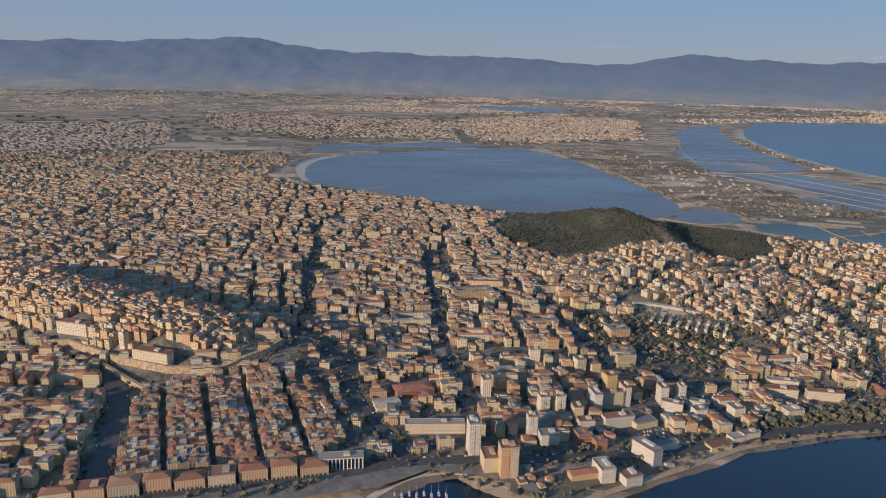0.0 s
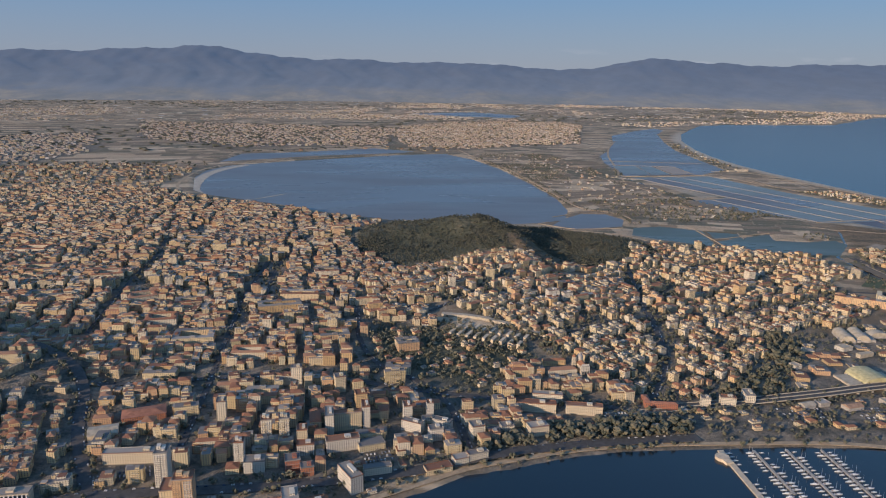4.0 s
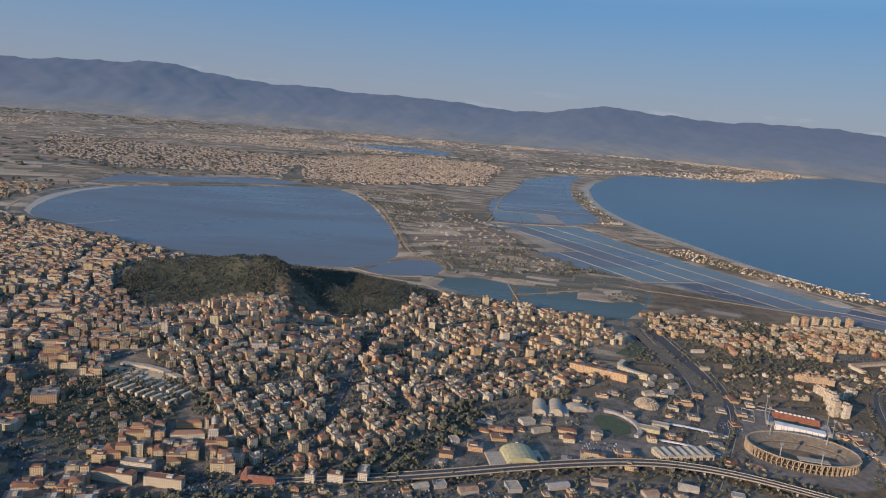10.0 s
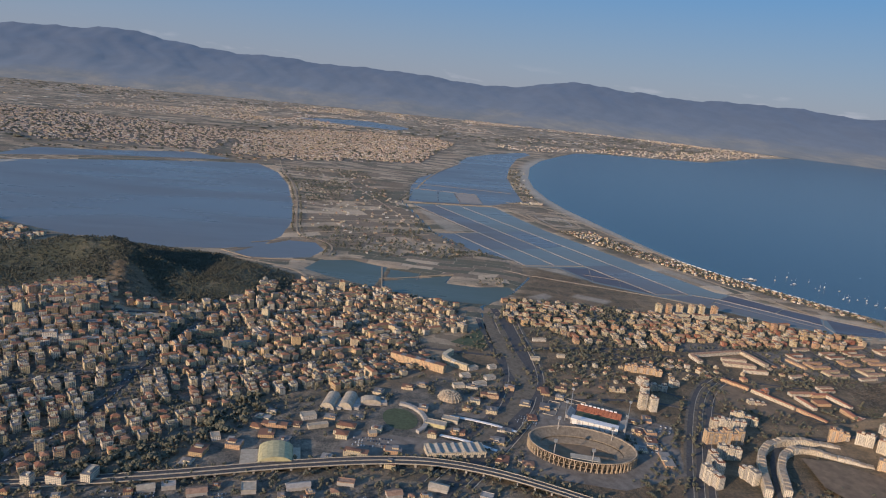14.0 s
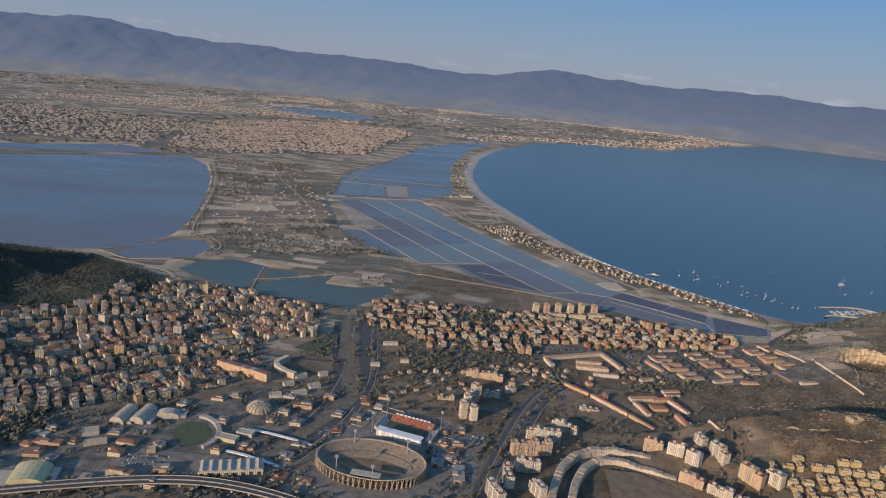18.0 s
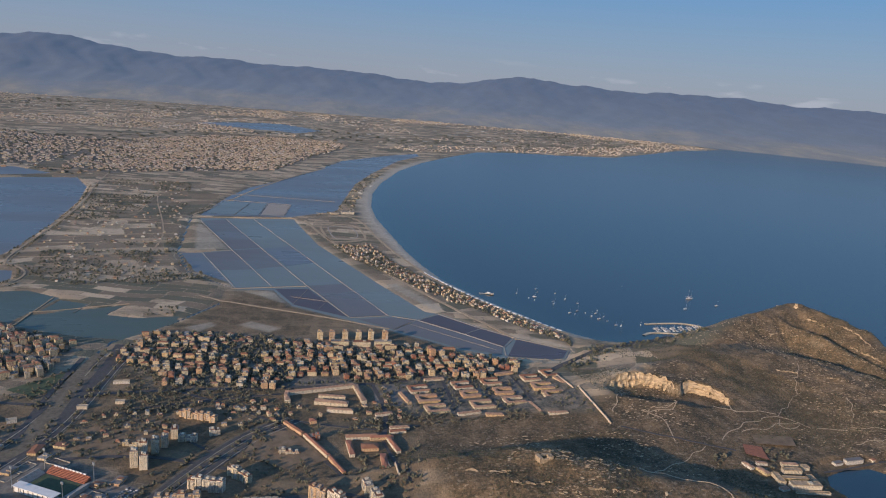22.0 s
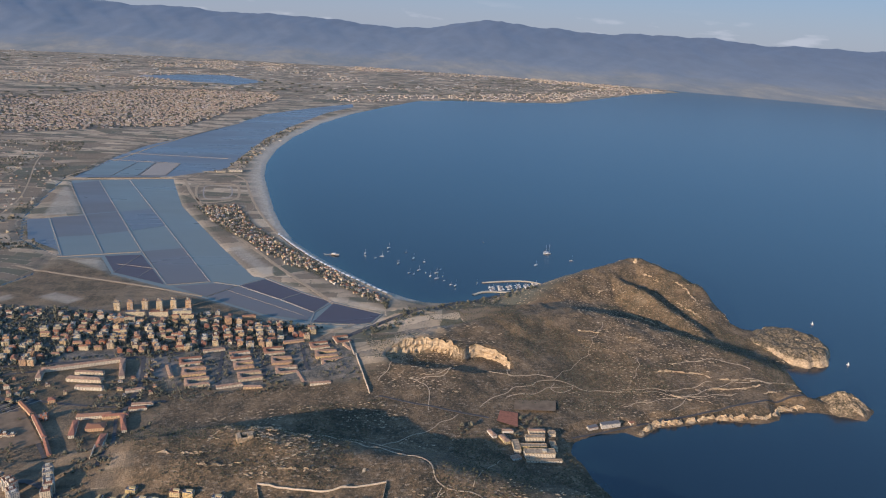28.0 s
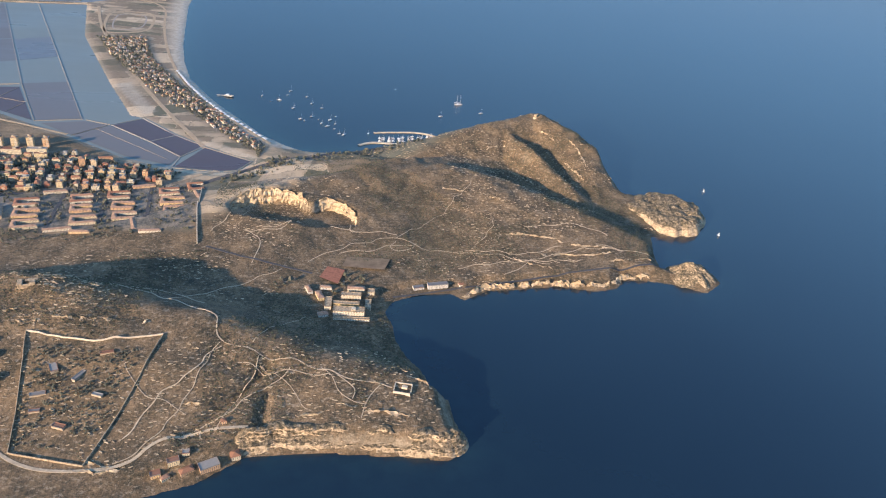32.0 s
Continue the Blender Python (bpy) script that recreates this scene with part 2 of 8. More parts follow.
# ---- plan outlines ----
SEA = [(2600, -300), (2600, 2000), (1334, 1363), (916, 1142), (594, 911), (493, 806), (428, 743), (362, 727), (297, 721), (255, 699), (213, 630), (181, 573),
       (154, 509), (134, 440), (125, 395), (121, 354), (121, 321), (124, 289), (127, 258), (130, 238), (134, 220), (140, 206), (145, 196), (151, 186), (157, 175),
       (163, 168), (168, 164), (176, 163), (184, 166)]
SEA += [(192, 168), (200, 171), (208, 175), (218, 180), (228, 183), (238, 179), (244, 170), (246.5, 160), (246, 150), (245.5, 142), (250, 140.5), (257, 139), (261, 133), (259, 125), (252, 120), (243, 120),
        (242, 117), (240, 112), (239, 107), (241, 105.4), (244.5, 107), (249.5, 104.8), (249.5, 101), (244.5, 97.6), (240.5, 100.4), (236, 102), (229, 103), (227, 100), (222, 99), (215, 101),
        (206, 100), (201, 100), (196, 97), (194, 99), (188, 99), (183, 97), (181, 94)]
SEA += [(182, 90), (182, 86), (183, 82), (185, 78), (186, 74), (188, 71), (188, 66), (189, 62), (186, 60), (182, 61), (175, 62), (169, 63), (160, 63), (154, 59),
        (146, 57), (135, 50), (100, 40), (60, 42), (15, 54), (0, 63), (-8, 69), (-20, 70), (-29, 70), (-40, 70), (-47, 69), (-54, 67), (-59, 66), (-64, 63),
        (-70, 60.5), (-75, 58), (-84, 53), (-88, 57), (-91, 59), (-93, 61), (-96, 60), (-100, 57), (-112, 54), (-140, 50), (-200, 38), (-300, 0), (-300, -300)]
LAKE = [(-139, 264), (-147, 297), (-148, 320), (-142, 338), (-121, 355), (-89, 375), (-58, 393), (-33, 401), (-20, 372), (-12, 332), (-7, 284), (-5, 247), (-7, 223),
        (-12, 208), (-20, 203), (-37, 200), (-50, 204), (-65, 207), (-85, 219), (-103, 234), (-119, 245), (-131, 253)]
BAYLET = [(-4, 218), (4, 217), (7, 208), (3, 198), (-7, 195), (-14, 195), (-18, 199), (-12, 209)]
UPPER = [(-150, 354), (-146, 393), (-115, 404), (-74, 430), (-49, 412), (-59, 404), (-105, 385)]
POND_A = [(2, 186), (6, 196), (15, 198), (25, 192), (23, 183), (20, 172), (8, 180)]
POND_B = [(26, 190), (34, 187), (32, 181), (24, 181)]
POND_C = [(23, 178), (43, 187), (40, 179), (48, 177), (58, 179), (57, 174), (48, 162), (40, 163), (31, 166), (22, 170)]
LAGOON = [(187, 647), (155, 611), (114, 551), (96, 492), (73, 430), (57, 396), (49, 361), (43, 312), (82, 317), (103, 336), (109, 378), (118, 433), (134, 492), (160, 572), (186, 623)]
PANS = [(46, 300), (44, 306), (83, 312.5), (86, 298), (93.5, 264), (103, 238), (113, 211), (123, 186), (127.5, 184), (137, 173), (144.5, 166), (156.5, 157), (153, 151), (149, 150.2), (138, 152),
        (126.6, 158), (112, 170), (101, 178), (86, 189), (80, 203.5), (69, 203.5), (53, 246), (62.5, 252)]
SIDE_POOL = [(47, 245), (53, 246), (66, 211), (54.5, 222.5)]
PALE_FLATS = [[(114, 211), (118, 213), (129, 189), (126.5, 185.5)], [(73, 172), (76, 175), (83.5, 170), (81, 167)], [(73.5, 200), (79, 202.6), (86, 194), (83.4, 190.6)], [(44.5, 293), (46.5, 293), (62, 253), (51, 248)],
              [(60.4, 169.8), (66, 173.8), (67.7, 171.4), (63.6, 166.7)], [(141, 168), (146, 168), (158, 158.5), (156, 158)]]
FAR_LAKE = [(-46, 853), (-1, 898), (52, 927), (101, 852), (76, 799), (20, 820)]
CANAL = [(30, 90), (38, 101), (45, 112), (45.5, 126), (44, 145), (46, 160), (57, 173), (66.4, 190), (66.6, 206), (53, 221), (45.5, 246), (41, 299), (40, 313)]
BASINS = [FAR_LAKE, LAKE, BAYLET, UPPER, POND_A, POND_B, POND_C, LAGOON, PANS, SIDE_POOL]
CITY_W = [(-240, 42), (-140, 52), (-112, 57), (-92, 65), (-74, 61), (-57, 70), (-40, 78), (-34, 82), (-40, 95), (-62, 112), (-72, 125), (-70, 148), (-76, 172), (-68, 203),
          (-88, 215), (-108, 230), (-135, 248), (-150, 262), (-190, 270), (-240, 260), (-300, 240), (-330, 150)]
CITY_E = [(-3, 170), (5, 172), (25, 167), (39, 158), (39, 141), (28, 136), (30, 121), (16, 110), (-1, 105), (-7, 92), (-13, 88), (-20, 82), (-33, 81), (-40, 95), (-58, 120), (-66, 147), (-56, 149), (-30, 134), (-18, 138)]
SUNNY = [(48, 150), (53, 166), (71, 166), (84, 163.5), (91, 160), (112, 160), (124, 155), (141, 149), (136, 139), (103, 137), (87, 134), (64, 135)]
BARRACKS = [(113, 140), (146, 144), (148, 128), (147, 118), (136, 120), (111, 123)]
VILLAS = [(97, 264.6), (113, 265), (122, 234.4), (130, 218.3), (146, 187.8), (159, 165.5), (157.6, 158.5), (144, 179.4), (126.7, 204), (109.8, 234)]
ELIA = [(50, 150), (64, 135), (104, 137), (112, 119), (108, 92), (104, 72), (96, 64), (60, 62), (20, 64), (-12, 74), (-27, 77), (-10, 90), (0, 104), (30, 119), (38, 140)]
TOWN_N = [(-61, 497), (-57, 619), (0, 705), (57, 720), (114, 711), (126, 677), (92, 562), (66, 469), (19, 449), (-22, 422), (-53, 436)]
TOWN_M = [(-289, 664), (-152, 631), (-50, 600), (-66, 441), (-118, 440), (-150, 422), (-234, 484)]
TOWN_W = [(-380, 458), (-275, 524), (-226, 406), (-233, 347), (-280, 310), (-400, 360)]
HILL_PARK = [(-74, 156), (-75, 174), (-65, 205), (-37, 198), (-21, 194), (0, 176), (1, 165), (-9, 151), (-20, 148), (-30, 145), (-40, 152), (-53, 150), (-66, 148)]
QUARRY = [(152.5, 128), (156, 130.8), (161, 131.8), (166, 131.2), (169.4, 126.4), (171.4, 128.6), (174.6, 128.8), (178.2, 124.5), (178.6, 119.5), (170, 119), (160, 121.5), (154, 123.5)]
QUAYSIDE = [(-62, 65), (-30, 69), (-5, 69), (15, 55), (40, 52), (34, 80), (-8, 86), (-36, 82)]
EARTH = [(52, 160), (66, 190), (72, 199), (86, 189), (112, 169), (126, 157), (112, 160), (84, 164), (60, 166)]
FAIR_ZONE = [(-12, 84), (38, 84), (60, 84), (66, 100), (52, 111), (44, 121), (38, 113), (30, 118), (16, 108), (0, 104), (-8, 92)]
GAP_QUARTER = [(-74, 112), (-60, 113), (-57, 121), (-64, 147), (-74, 158), (-77, 150), (-71, 128)]
SCAR = [(-39, 160), (-33, 159), (-27, 151), (-18, 147), (-20, 141), (-30, 140), (-38, 146)]
GARDENS = [(-70, 97), (-69, 110), (-56, 106), (-45, 97), (-46, 93), (-52, 89), (-53, 85), (-61, 89)]


def signed(poly, x, y):
    """Distance to an outline, positive outside."""
    best = np.full(x.shape, 1e9)
    inside = np.zeros(x.shape, bool)
    for (ax, ay), (bx, by) in zip(poly, poly[1:] + poly[:1]):
        dx, dy = bx - ax, by - ay
        k = np.clip(((x - ax) * dx + (y - ay) * dy) / (dx * dx + dy * dy), 0, 1)
        best = np.minimum(best, np.hypot(x - ax - k * dx, y - ay - k * dy))
        if dy:
            inside ^= ((ay > y) != (by > y)) & (x < ax + (y - ay) * dx / dy)
    return np.where(inside, -best, best)


def line_gap(line, x, y):
    """Distance to an open line."""
    best = np.full(np.shape(x), 1e9)
    for (ax, ay), (bx, by) in zip(line, line[1:]):
        dx, dy = bx - ax, by - ay
        k = np.clip(((x - ax) * dx + (y - ay) * dy) / (dx * dx + dy * dy), 0, 1)
        best = np.minimum(best, np.hypot(x - ax - k * dx, y - ay - k * dy))
    return best


def ridge(x, y, line, wide_left, wide_right, power=1.3):
    """A ridge along points (x, y, height), falling off over its two widths."""
    out = np.zeros_like(x)
    for (ax, ay, az), (bx, by, bz) in zip(line, line[1:]):
        dx, dy = bx - ax, by - ay
        k = np.clip(((x - ax) * dx + (y - ay) * dy) / (dx * dx + dy * dy), 0, 1)
        side = (x - ax) * dy - (y - ay) * dx
        d = np.hypot(x - ax - k * dx, y - ay - k * dy) / np.where(side > 0, wide_right, wide_left)
        out = np.maximum(out, (az + (bz - az) * k) * np.exp(-(d ** power)))
    return out


def wobble(x, y, seed=0.0):
    """Smooth uneven relief from a few crossing waves."""
    s = np.zeros_like(x)
    for i, (k, a) in enumerate(((0.11, 1.0), (0.23, 0.6), (0.47, 0.35), (0.95, 0.2), (1.9, 0.1))):
        c, d = math.cos(i * 1.7 + seed), math.sin(i * 1.7 + seed)
        s += a * np.sin(k * (c * x + d * y) + 2.1 * np.sin(k * 0.7 * (c * y - d * x) + seed) + i)
    return s


def land_height(x, y):
    """Height of the dry land, before the shores cut into it."""
    z = 0.3 + 1.6 * np.exp(-(((x + 95) / 60) ** 2 + ((y - 135) / 55) ** 2)) + 2.2 * np.exp(-(((x + 38) / 24) ** 2 + ((y - 122) / 22) ** 2))
    z += ridge(x, y, [(-117, 90, 2.6), (-128, 93, 4.8), (-146, 100, 5.8), (-175, 120, 5.2)], 9, 9, 3)
    z += (1 + 0.12 * wobble(x * 1.1, y * 1.1, 1.0)) * ridge(x, y, [(-70, 178, 3.6), (-54, 180, 5.4), (-40, 174, 5.9), (-36.5, 160, 5.6), (-35.5, 149, 3.8)], 6.5, 15, 1.7) + 2.4 * np.exp(-(((x + 12) / 10) ** 2 + ((y - 168) / 12) ** 2))
    rough = 1 + 0.09 * wobble(x, y)
    rough = rough + 0.035 * np.abs(wobble(x * 2.2, y * 2.2, 5.0))
    z += rough * ridge(x, y, [(110, 95, 4.2), (118, 96, 6.0), (128, 94.5, 7.0), (141, 91, 6.0), (153, 86.5, 5.0), (166, 80, 4.1), (184, 70.5, 3.0)], 6.5, 18, 1.9)
    front = ridge(x, y, [(154, 131, 3.6), (164, 134.5, 5.2), (177, 139, 5.4), (190, 147, 5.6), (203, 143, 5.6), (214, 135, 5.0), (226, 125, 3.6), (236, 116, 1.8)], 8, 24, 1.6)
    rear = ridge(x, y, [(198, 160, 4.2), (216, 168, 6.6), (231, 173, 8.2), (237, 166, 7.6), (240, 156, 6.6), (239, 147, 4.2), (240, 140, 1.4)], 9, 10, 1.7)
    spur = ridge(x, y, [(222, 164, 6.0), (226, 150, 5.2), (230, 136, 3.6)], 4, 5, 1.6)
    z += (1 + 0.05 * wobble(x * 0.9, y * 0.9, 2.0) + 0.05 * np.abs(wobble(x * 2.4, y * 2.4, 3.0)) - 0.05) * np.maximum(np.maximum(front, rear), spur)
    z -= 1.3 * np.clip(z - 1.0, 0, 1) * ridge(x, y, [(162.5, 76.5, 0.9), (159.2, 72.6, 1.0), (156.8, 70.1, 1.0), (152, 65.5, 0.6)], 1.1, 1.1, 2) + 0.9 * np.clip(z - 0.6, 0, 1) * ridge(x, y, [(162.2, 71.5, 0.8), (161.6, 67.4, 1.0), (161.7, 63, 0.8)], 0.9, 0.9, 2)
    z += ridge(x, y, [(247, 132, 1.0), (254, 130, 1.0)], 5, 5, 3)
    z += ridge(x, y, [(247, 103, 0.8), (243.5, 101.6, 0.8)], 2.4, 2.4, 1.8)
    pit = np.clip(-signed(QUARRY, x, y) / 0.45, 0, 1)
    return np.where(pit > 0, np.minimum(z, z * (1 - pit) + pit * (1.9 + 0.06 * wobble(x * 3, y * 3))), z)


def ground_height(x, y):
    x, y = np.asarray(x, float), np.asarray(y, float)
    shore = np.minimum(signed(SEA, x, y), line_gap(CANAL, x, y) - 0.42)
    for b in BASINS:
        shore = np.minimum(shore, signed(b, x, y))
    z = land_height(x, y)
    near = np.clip(shore + 0.45 * wobble(x * 1.9, y * 1.9, 4.0) * np.clip(z - 1.2, 0, 1) * np.clip(shore, 0, 1), -6, 6)
    return np.where(shore < 3.0, np.where(shore > 0, np.minimum(z, 0.06 + near * (0.12 + 0.6 * np.clip(z - 1.0, 0, 2.5))), near * 0.2), z)


def steps(*spans):
    out = [spans[0][0]]
    for a, b, s in spans:
        out += list(np.linspace(a, b, max(1, round((b - a) / s)) + 1)[1:])
    return np.array(out)


def mesh_from(name, verts, faces, mats, idx=None, smooth=False):
    """A mesh from arrays; faces all have the same number of corners."""
    verts, faces = np.asarray(verts, np.float32), np.asarray(faces, np.int32)
    me = bpy.data.meshes.new(name)
    n, k = faces.shape
    me.vertices.add(len(verts)), me.loops.add(n * k), me.polygons.add(n)
    me.vertices.foreach_set("co", verts.ravel())
    me.loops.foreach_set("vertex_index", faces.ravel())
    me.polygons.foreach_set("loop_start", np.arange(0, n * k, k, dtype=np.int32))
    for m in mats:
        me.materials.append(m)
    if idx is not None:
        me.polygons.foreach_set("material_index", np.asarray(idx, np.int32))
    me.polygons.foreach_set("use_smooth", np.full(n, smooth))
    me.update(calc_edges=True)
    me.validate()
    return me


# ---- ground ----
def soft_in(poly, x, y, width=3.0):
    return np.clip(0.5 - signed(poly, x, y) / width, 0, 1)


gx = steps((-2400, -700, 100), (-700, -330, 12), (-330, -165, 2.5), (-165, 148, 1.0), (148, 262, 0.6), (262, 700, 8), (700, 3000, 100))
gy = steps((-300, 30, 15), (30, 58, 1.0), (58, 184, 0.65), (184, 350, 1.0), (350, 760, 3.0), (760, 1600, 15), (1600, 4200, 130))
GX, GY = np.meshgrid(gx, gy)
GZ = ground_height(GX, GY)
nx, ny = len(gx), len(gy)
ii = (np.arange(ny - 1)[:, None] * nx + np.arange(nx - 1)).ravel()
ground_me = mesh_from("ground", np.stack([GX.ravel(), GY.ravel(), GZ.ravel()], 1), np.stack([ii, ii + 1, ii + nx + 1, ii + nx], 1), [], smooth=True)
urban = np.zeros_like(GX)
for p in (CITY_W, CITY_E, SUNNY, BARRACKS, VILLAS, QUAYSIDE, TOWN_N, TOWN_M, TOWN_W, FAIR_ZONE, GAP_QUARTER):
    urban = np.maximum(urban, soft_in(p, GX, GY))
green = np.maximum(soft_in(HILL_PARK, GX, GY, 5), soft_in(GARDENS, GX, GY, 4))
heath = np.maximum(np.maximum(0.8 * soft_in(ELIA, GX, GY, 4), 0.75 * soft_in(EARTH, GX, GY, 3)) * (1 - urban), np.clip((GX - 104) / 8, 0, 1) * np.clip((126 - GY) / 6 + np.clip((GX - 150) / 8, 0, 9), 0, 1) * (1 - urban) * (GY < 190))
green, heath = green * (1 - 0.9 * soft_in(SCAR, GX, GY, 3)), np.maximum(heath, 0.95 * soft_in(SCAR, GX, GY, 3))
sea_d = signed(SEA, GX, GY)
sand = np.clip(1.2 - (sea_d - 1.0) / (3.0 + 4.0 * np.clip((GY - 230) / 60, 0, 1)), 0, 1) * (GY > 165) * (GX < 192) * np.clip((660 - GY) / 120, 0, 1)
salt = np.clip(1.0 - (signed(PANS, GX, GY) - 0.2) / 1.6, 0, 1) * (sea_d > 4) * 0.5
for p in PALE_FLATS:
    salt = np.maximum(salt, 0.9 * soft_in(p, GX, GY, 1.0))
col = np.stack([urban, green, np.maximum(sand, 0.6 * salt), heath], -1).reshape(-1, 4).astype(np.float32)
ground_me.color_attributes.new("zone", "FLOAT_COLOR", "POINT").data.foreach_set("color", col.ravel())
mg = Mat("earth", 0.95)
zone = mg.attr("zone")
zr, zg, zb = (lambda s: (s.outputs[0], s.outputs[1], s.outputs[2]))(mg.n.new("ShaderNodeSeparateColor"))
mg.l.new(zone["Color"], zr.node.inputs[0])
drift = mg.n.new("ShaderNodeTexNoise")
drift.inputs["Scale"].default_value = 0.03
mg.l.new(mg.pos(), drift.inputs["Vector"])
bent = mg.n.new("ShaderNodeVectorMath")
bent.operation = "MULTIPLY_ADD"
mg.l.new(drift.outputs["Color"], bent.inputs[0])
bent.inputs[1].default_value = (14, 14, 0)
mg.l.new(mg.pos(), bent.inputs[2])


def plots(turn, wide, deep):
    """Long field strips: a tint for each plot, and its margins."""
    m, t = mg.n.new("ShaderNodeMapping"), mg.n.new("ShaderNodeTexBrick")
    m.inputs["Rotation"].default_value = (0, 0, turn)
    mg.l.new(bent.outputs[0], m.inputs["Vector"]), mg.l.new(m.outputs[0], t.inputs["Vector"])
    for key, value in (("Color1", (0, 0, 0, 1)), ("Color2", (1, 1, 1, 1)), ("Mortar", (0.5, 0.5, 0.5, 1)), ("Scale", 1.0), ("Brick Width", wide), ("Row Height", deep), ("Mortar Size", 0.16), ("Mortar Smooth", 0.2)):
        t.inputs[key].default_value = value
    t.offset, t.squash, t.squash_frequency = 0.37, 1.7, 3
    return t.outputs["Color"], t.outputs["Fac"]


pa, ea = plots(0.2, 9.0, 3.6)
pb, eb = plots(-0.3, 24.0, 8.0)
pick = mg.ramp(mg.cells(0.022, out="Color"), [(0.45, 0.0), (0.5, 1.0)])
tint, edge = mg.mix(pick, pa, pb), mg.mix(pick, ea, eb)
fields = mg.ramp(tint, [(0, (0.22, 0.17, 0.115)), (0.16, (0.46, 0.345, 0.225)), (0.30, (0.13, 0.125, 0.085)), (0.50, (0.54, 0.42, 0.28)), (0.64, (0.24, 0.185, 0.125)), (0.84, (0.40, 0.31, 0.205))], "CONSTANT")
fields = mg.mix(mg.ramp(mg.noise(0.016, 5, 0.6), [(0.48, 0.0), (0.62, 0.5)]), fields, (0.20, 0.145, 0.085))
fields = mg.mix(mg.ramp(mg.noise(0.045, 6, 0.7, mg.pos((0.5, 1, 1))), [(0.52, 0.0), (0.58, 0.5)]), fields, (0.12, 0.105, 0.068))
hedge = mg.ramp(mg.noise(0.9, 6, 0.75), [(0.42, 0.0), (0.58, 1.0)])
fields = mg.mix(mg.math("MULTIPLY", mg.math("MULTIPLY", edge, hedge), 0.8), fields, (0.07, 0.07, 0.04))
fields = mg.mix(mg.math("MULTIPLY", mg.ramp(mg.noise(0.5, 6, 0.75), [(0.55, 0.0), (0.63, 1.0)]), 0.4), fields, (0.10, 0.09, 0.055))
street = mg.ramp(mg.mix(0.5, mg.noise(2.4, 7, 0.8), mg.noise(0.35, 4, 0.6)), [(0.38, (0.045, 0.048, 0.035)), (0.48, (0.12, 0.11, 0.09)), (0.56, (0.22, 0.185, 0.14)), (0.68, (0.36, 0.31, 0.24))])
c = mg.mix(zr, fields, street)
wood = mg.ramp(mg.mix(0.5, mg.noise(1.1, 6, 0.7), mg.noise(0.12, 4, 0.6)), [(0.38, (0.05, 0.055, 0.034)), (0.52, (0.085, 0.086, 0.052)), (0.66, (0.20, 0.165, 0.11))])
c = mg.mix(zg, c, wood)
bush = mg.ramp(mg.mix(0.45, mg.noise(2.2, 7, 0.8), mg.noise(0.25, 5, 0.7)), [(0.415, (0.045, 0.039, 0.022)), (0.485, (0.112, 0.079, 0.043)), (0.565, (0.205, 0.138, 0.073)), (0.68, (0.37, 0.262, 0.158))])
ledge = mg.ramp(mg.noise(1.6, 6, 0.75, mg.pos((0.8, 1.2, 2.5))), [(0.55, 0.0), (0.62, 0.8)])
bush = mg.mix(mg.math("MULTIPLY", ledge, mg.ramp(zone["Alpha"], [(0.82, 0.0), (0.98, 0.5)])), bush, (0.50, 0.40, 0.28))
tilt = mg.n.new("ShaderNodeNewGeometry")
steep = mg.ramp(mg.split(tilt.outputs["Normal"])[2], [(0.56, 0.6), (0.76, 0.0)])
bush = mg.mix(steep, bush, mg.ramp(mg.noise(1.6, 7, 0.75), [(0.36, (0.12, 0.09, 0.055)), (0.5, (0.38, 0.30, 0.20)), (0.64, (0.58, 0.48, 0.34))]))
c = mg.mix(zone["Alpha"], c, bush)
c = mg.mix(zb, c, mg.ramp(mg.noise(0.8, 5), [(0.3, (0.36, 0.31, 0.24)), (0.7, (0.54, 0.48, 0.38))]))
mg.bump(mg.noise(2.0, 6, 0.7), 0.6, 0.35)
ground_me.materials.append(mg.done(c))
tagged(new("ground", ground_me), "dry coastal land with streets, fields, scrub hills and sandy shores", "ground", kind="structure")


def sheet(name, poly, z, mat, label, category, kind="structure", grow=0.0):
    bm = bmesh.new()
    cx, cy = sum(p[0] for p in poly) / len(poly), sum(p[1] for p in poly) / len(poly)
    vs = []
    for x, y in poly:
        d = math.hypot(x - cx, y - cy) or 1
        vs.append(bm.verts.new((x + grow * (x - cx) / d, y + grow * (y - cy) / d, z)))
    bmesh.ops.triangulate(bm, faces=[bm.faces.new(vs)])
    bmesh.ops.recalc_face_normals(bm, faces=bm.faces)
    if sum(f.normal.z for f in bm.faces) < 0:
        bmesh.ops.reverse_faces(bm, faces=bm.faces)
    me = bpy.data.meshes.new(name)
    bm.to_mesh(me), bm.free()
    me.materials.append(mat)
    return tagged(new(name, me), label, category, kind=kind)


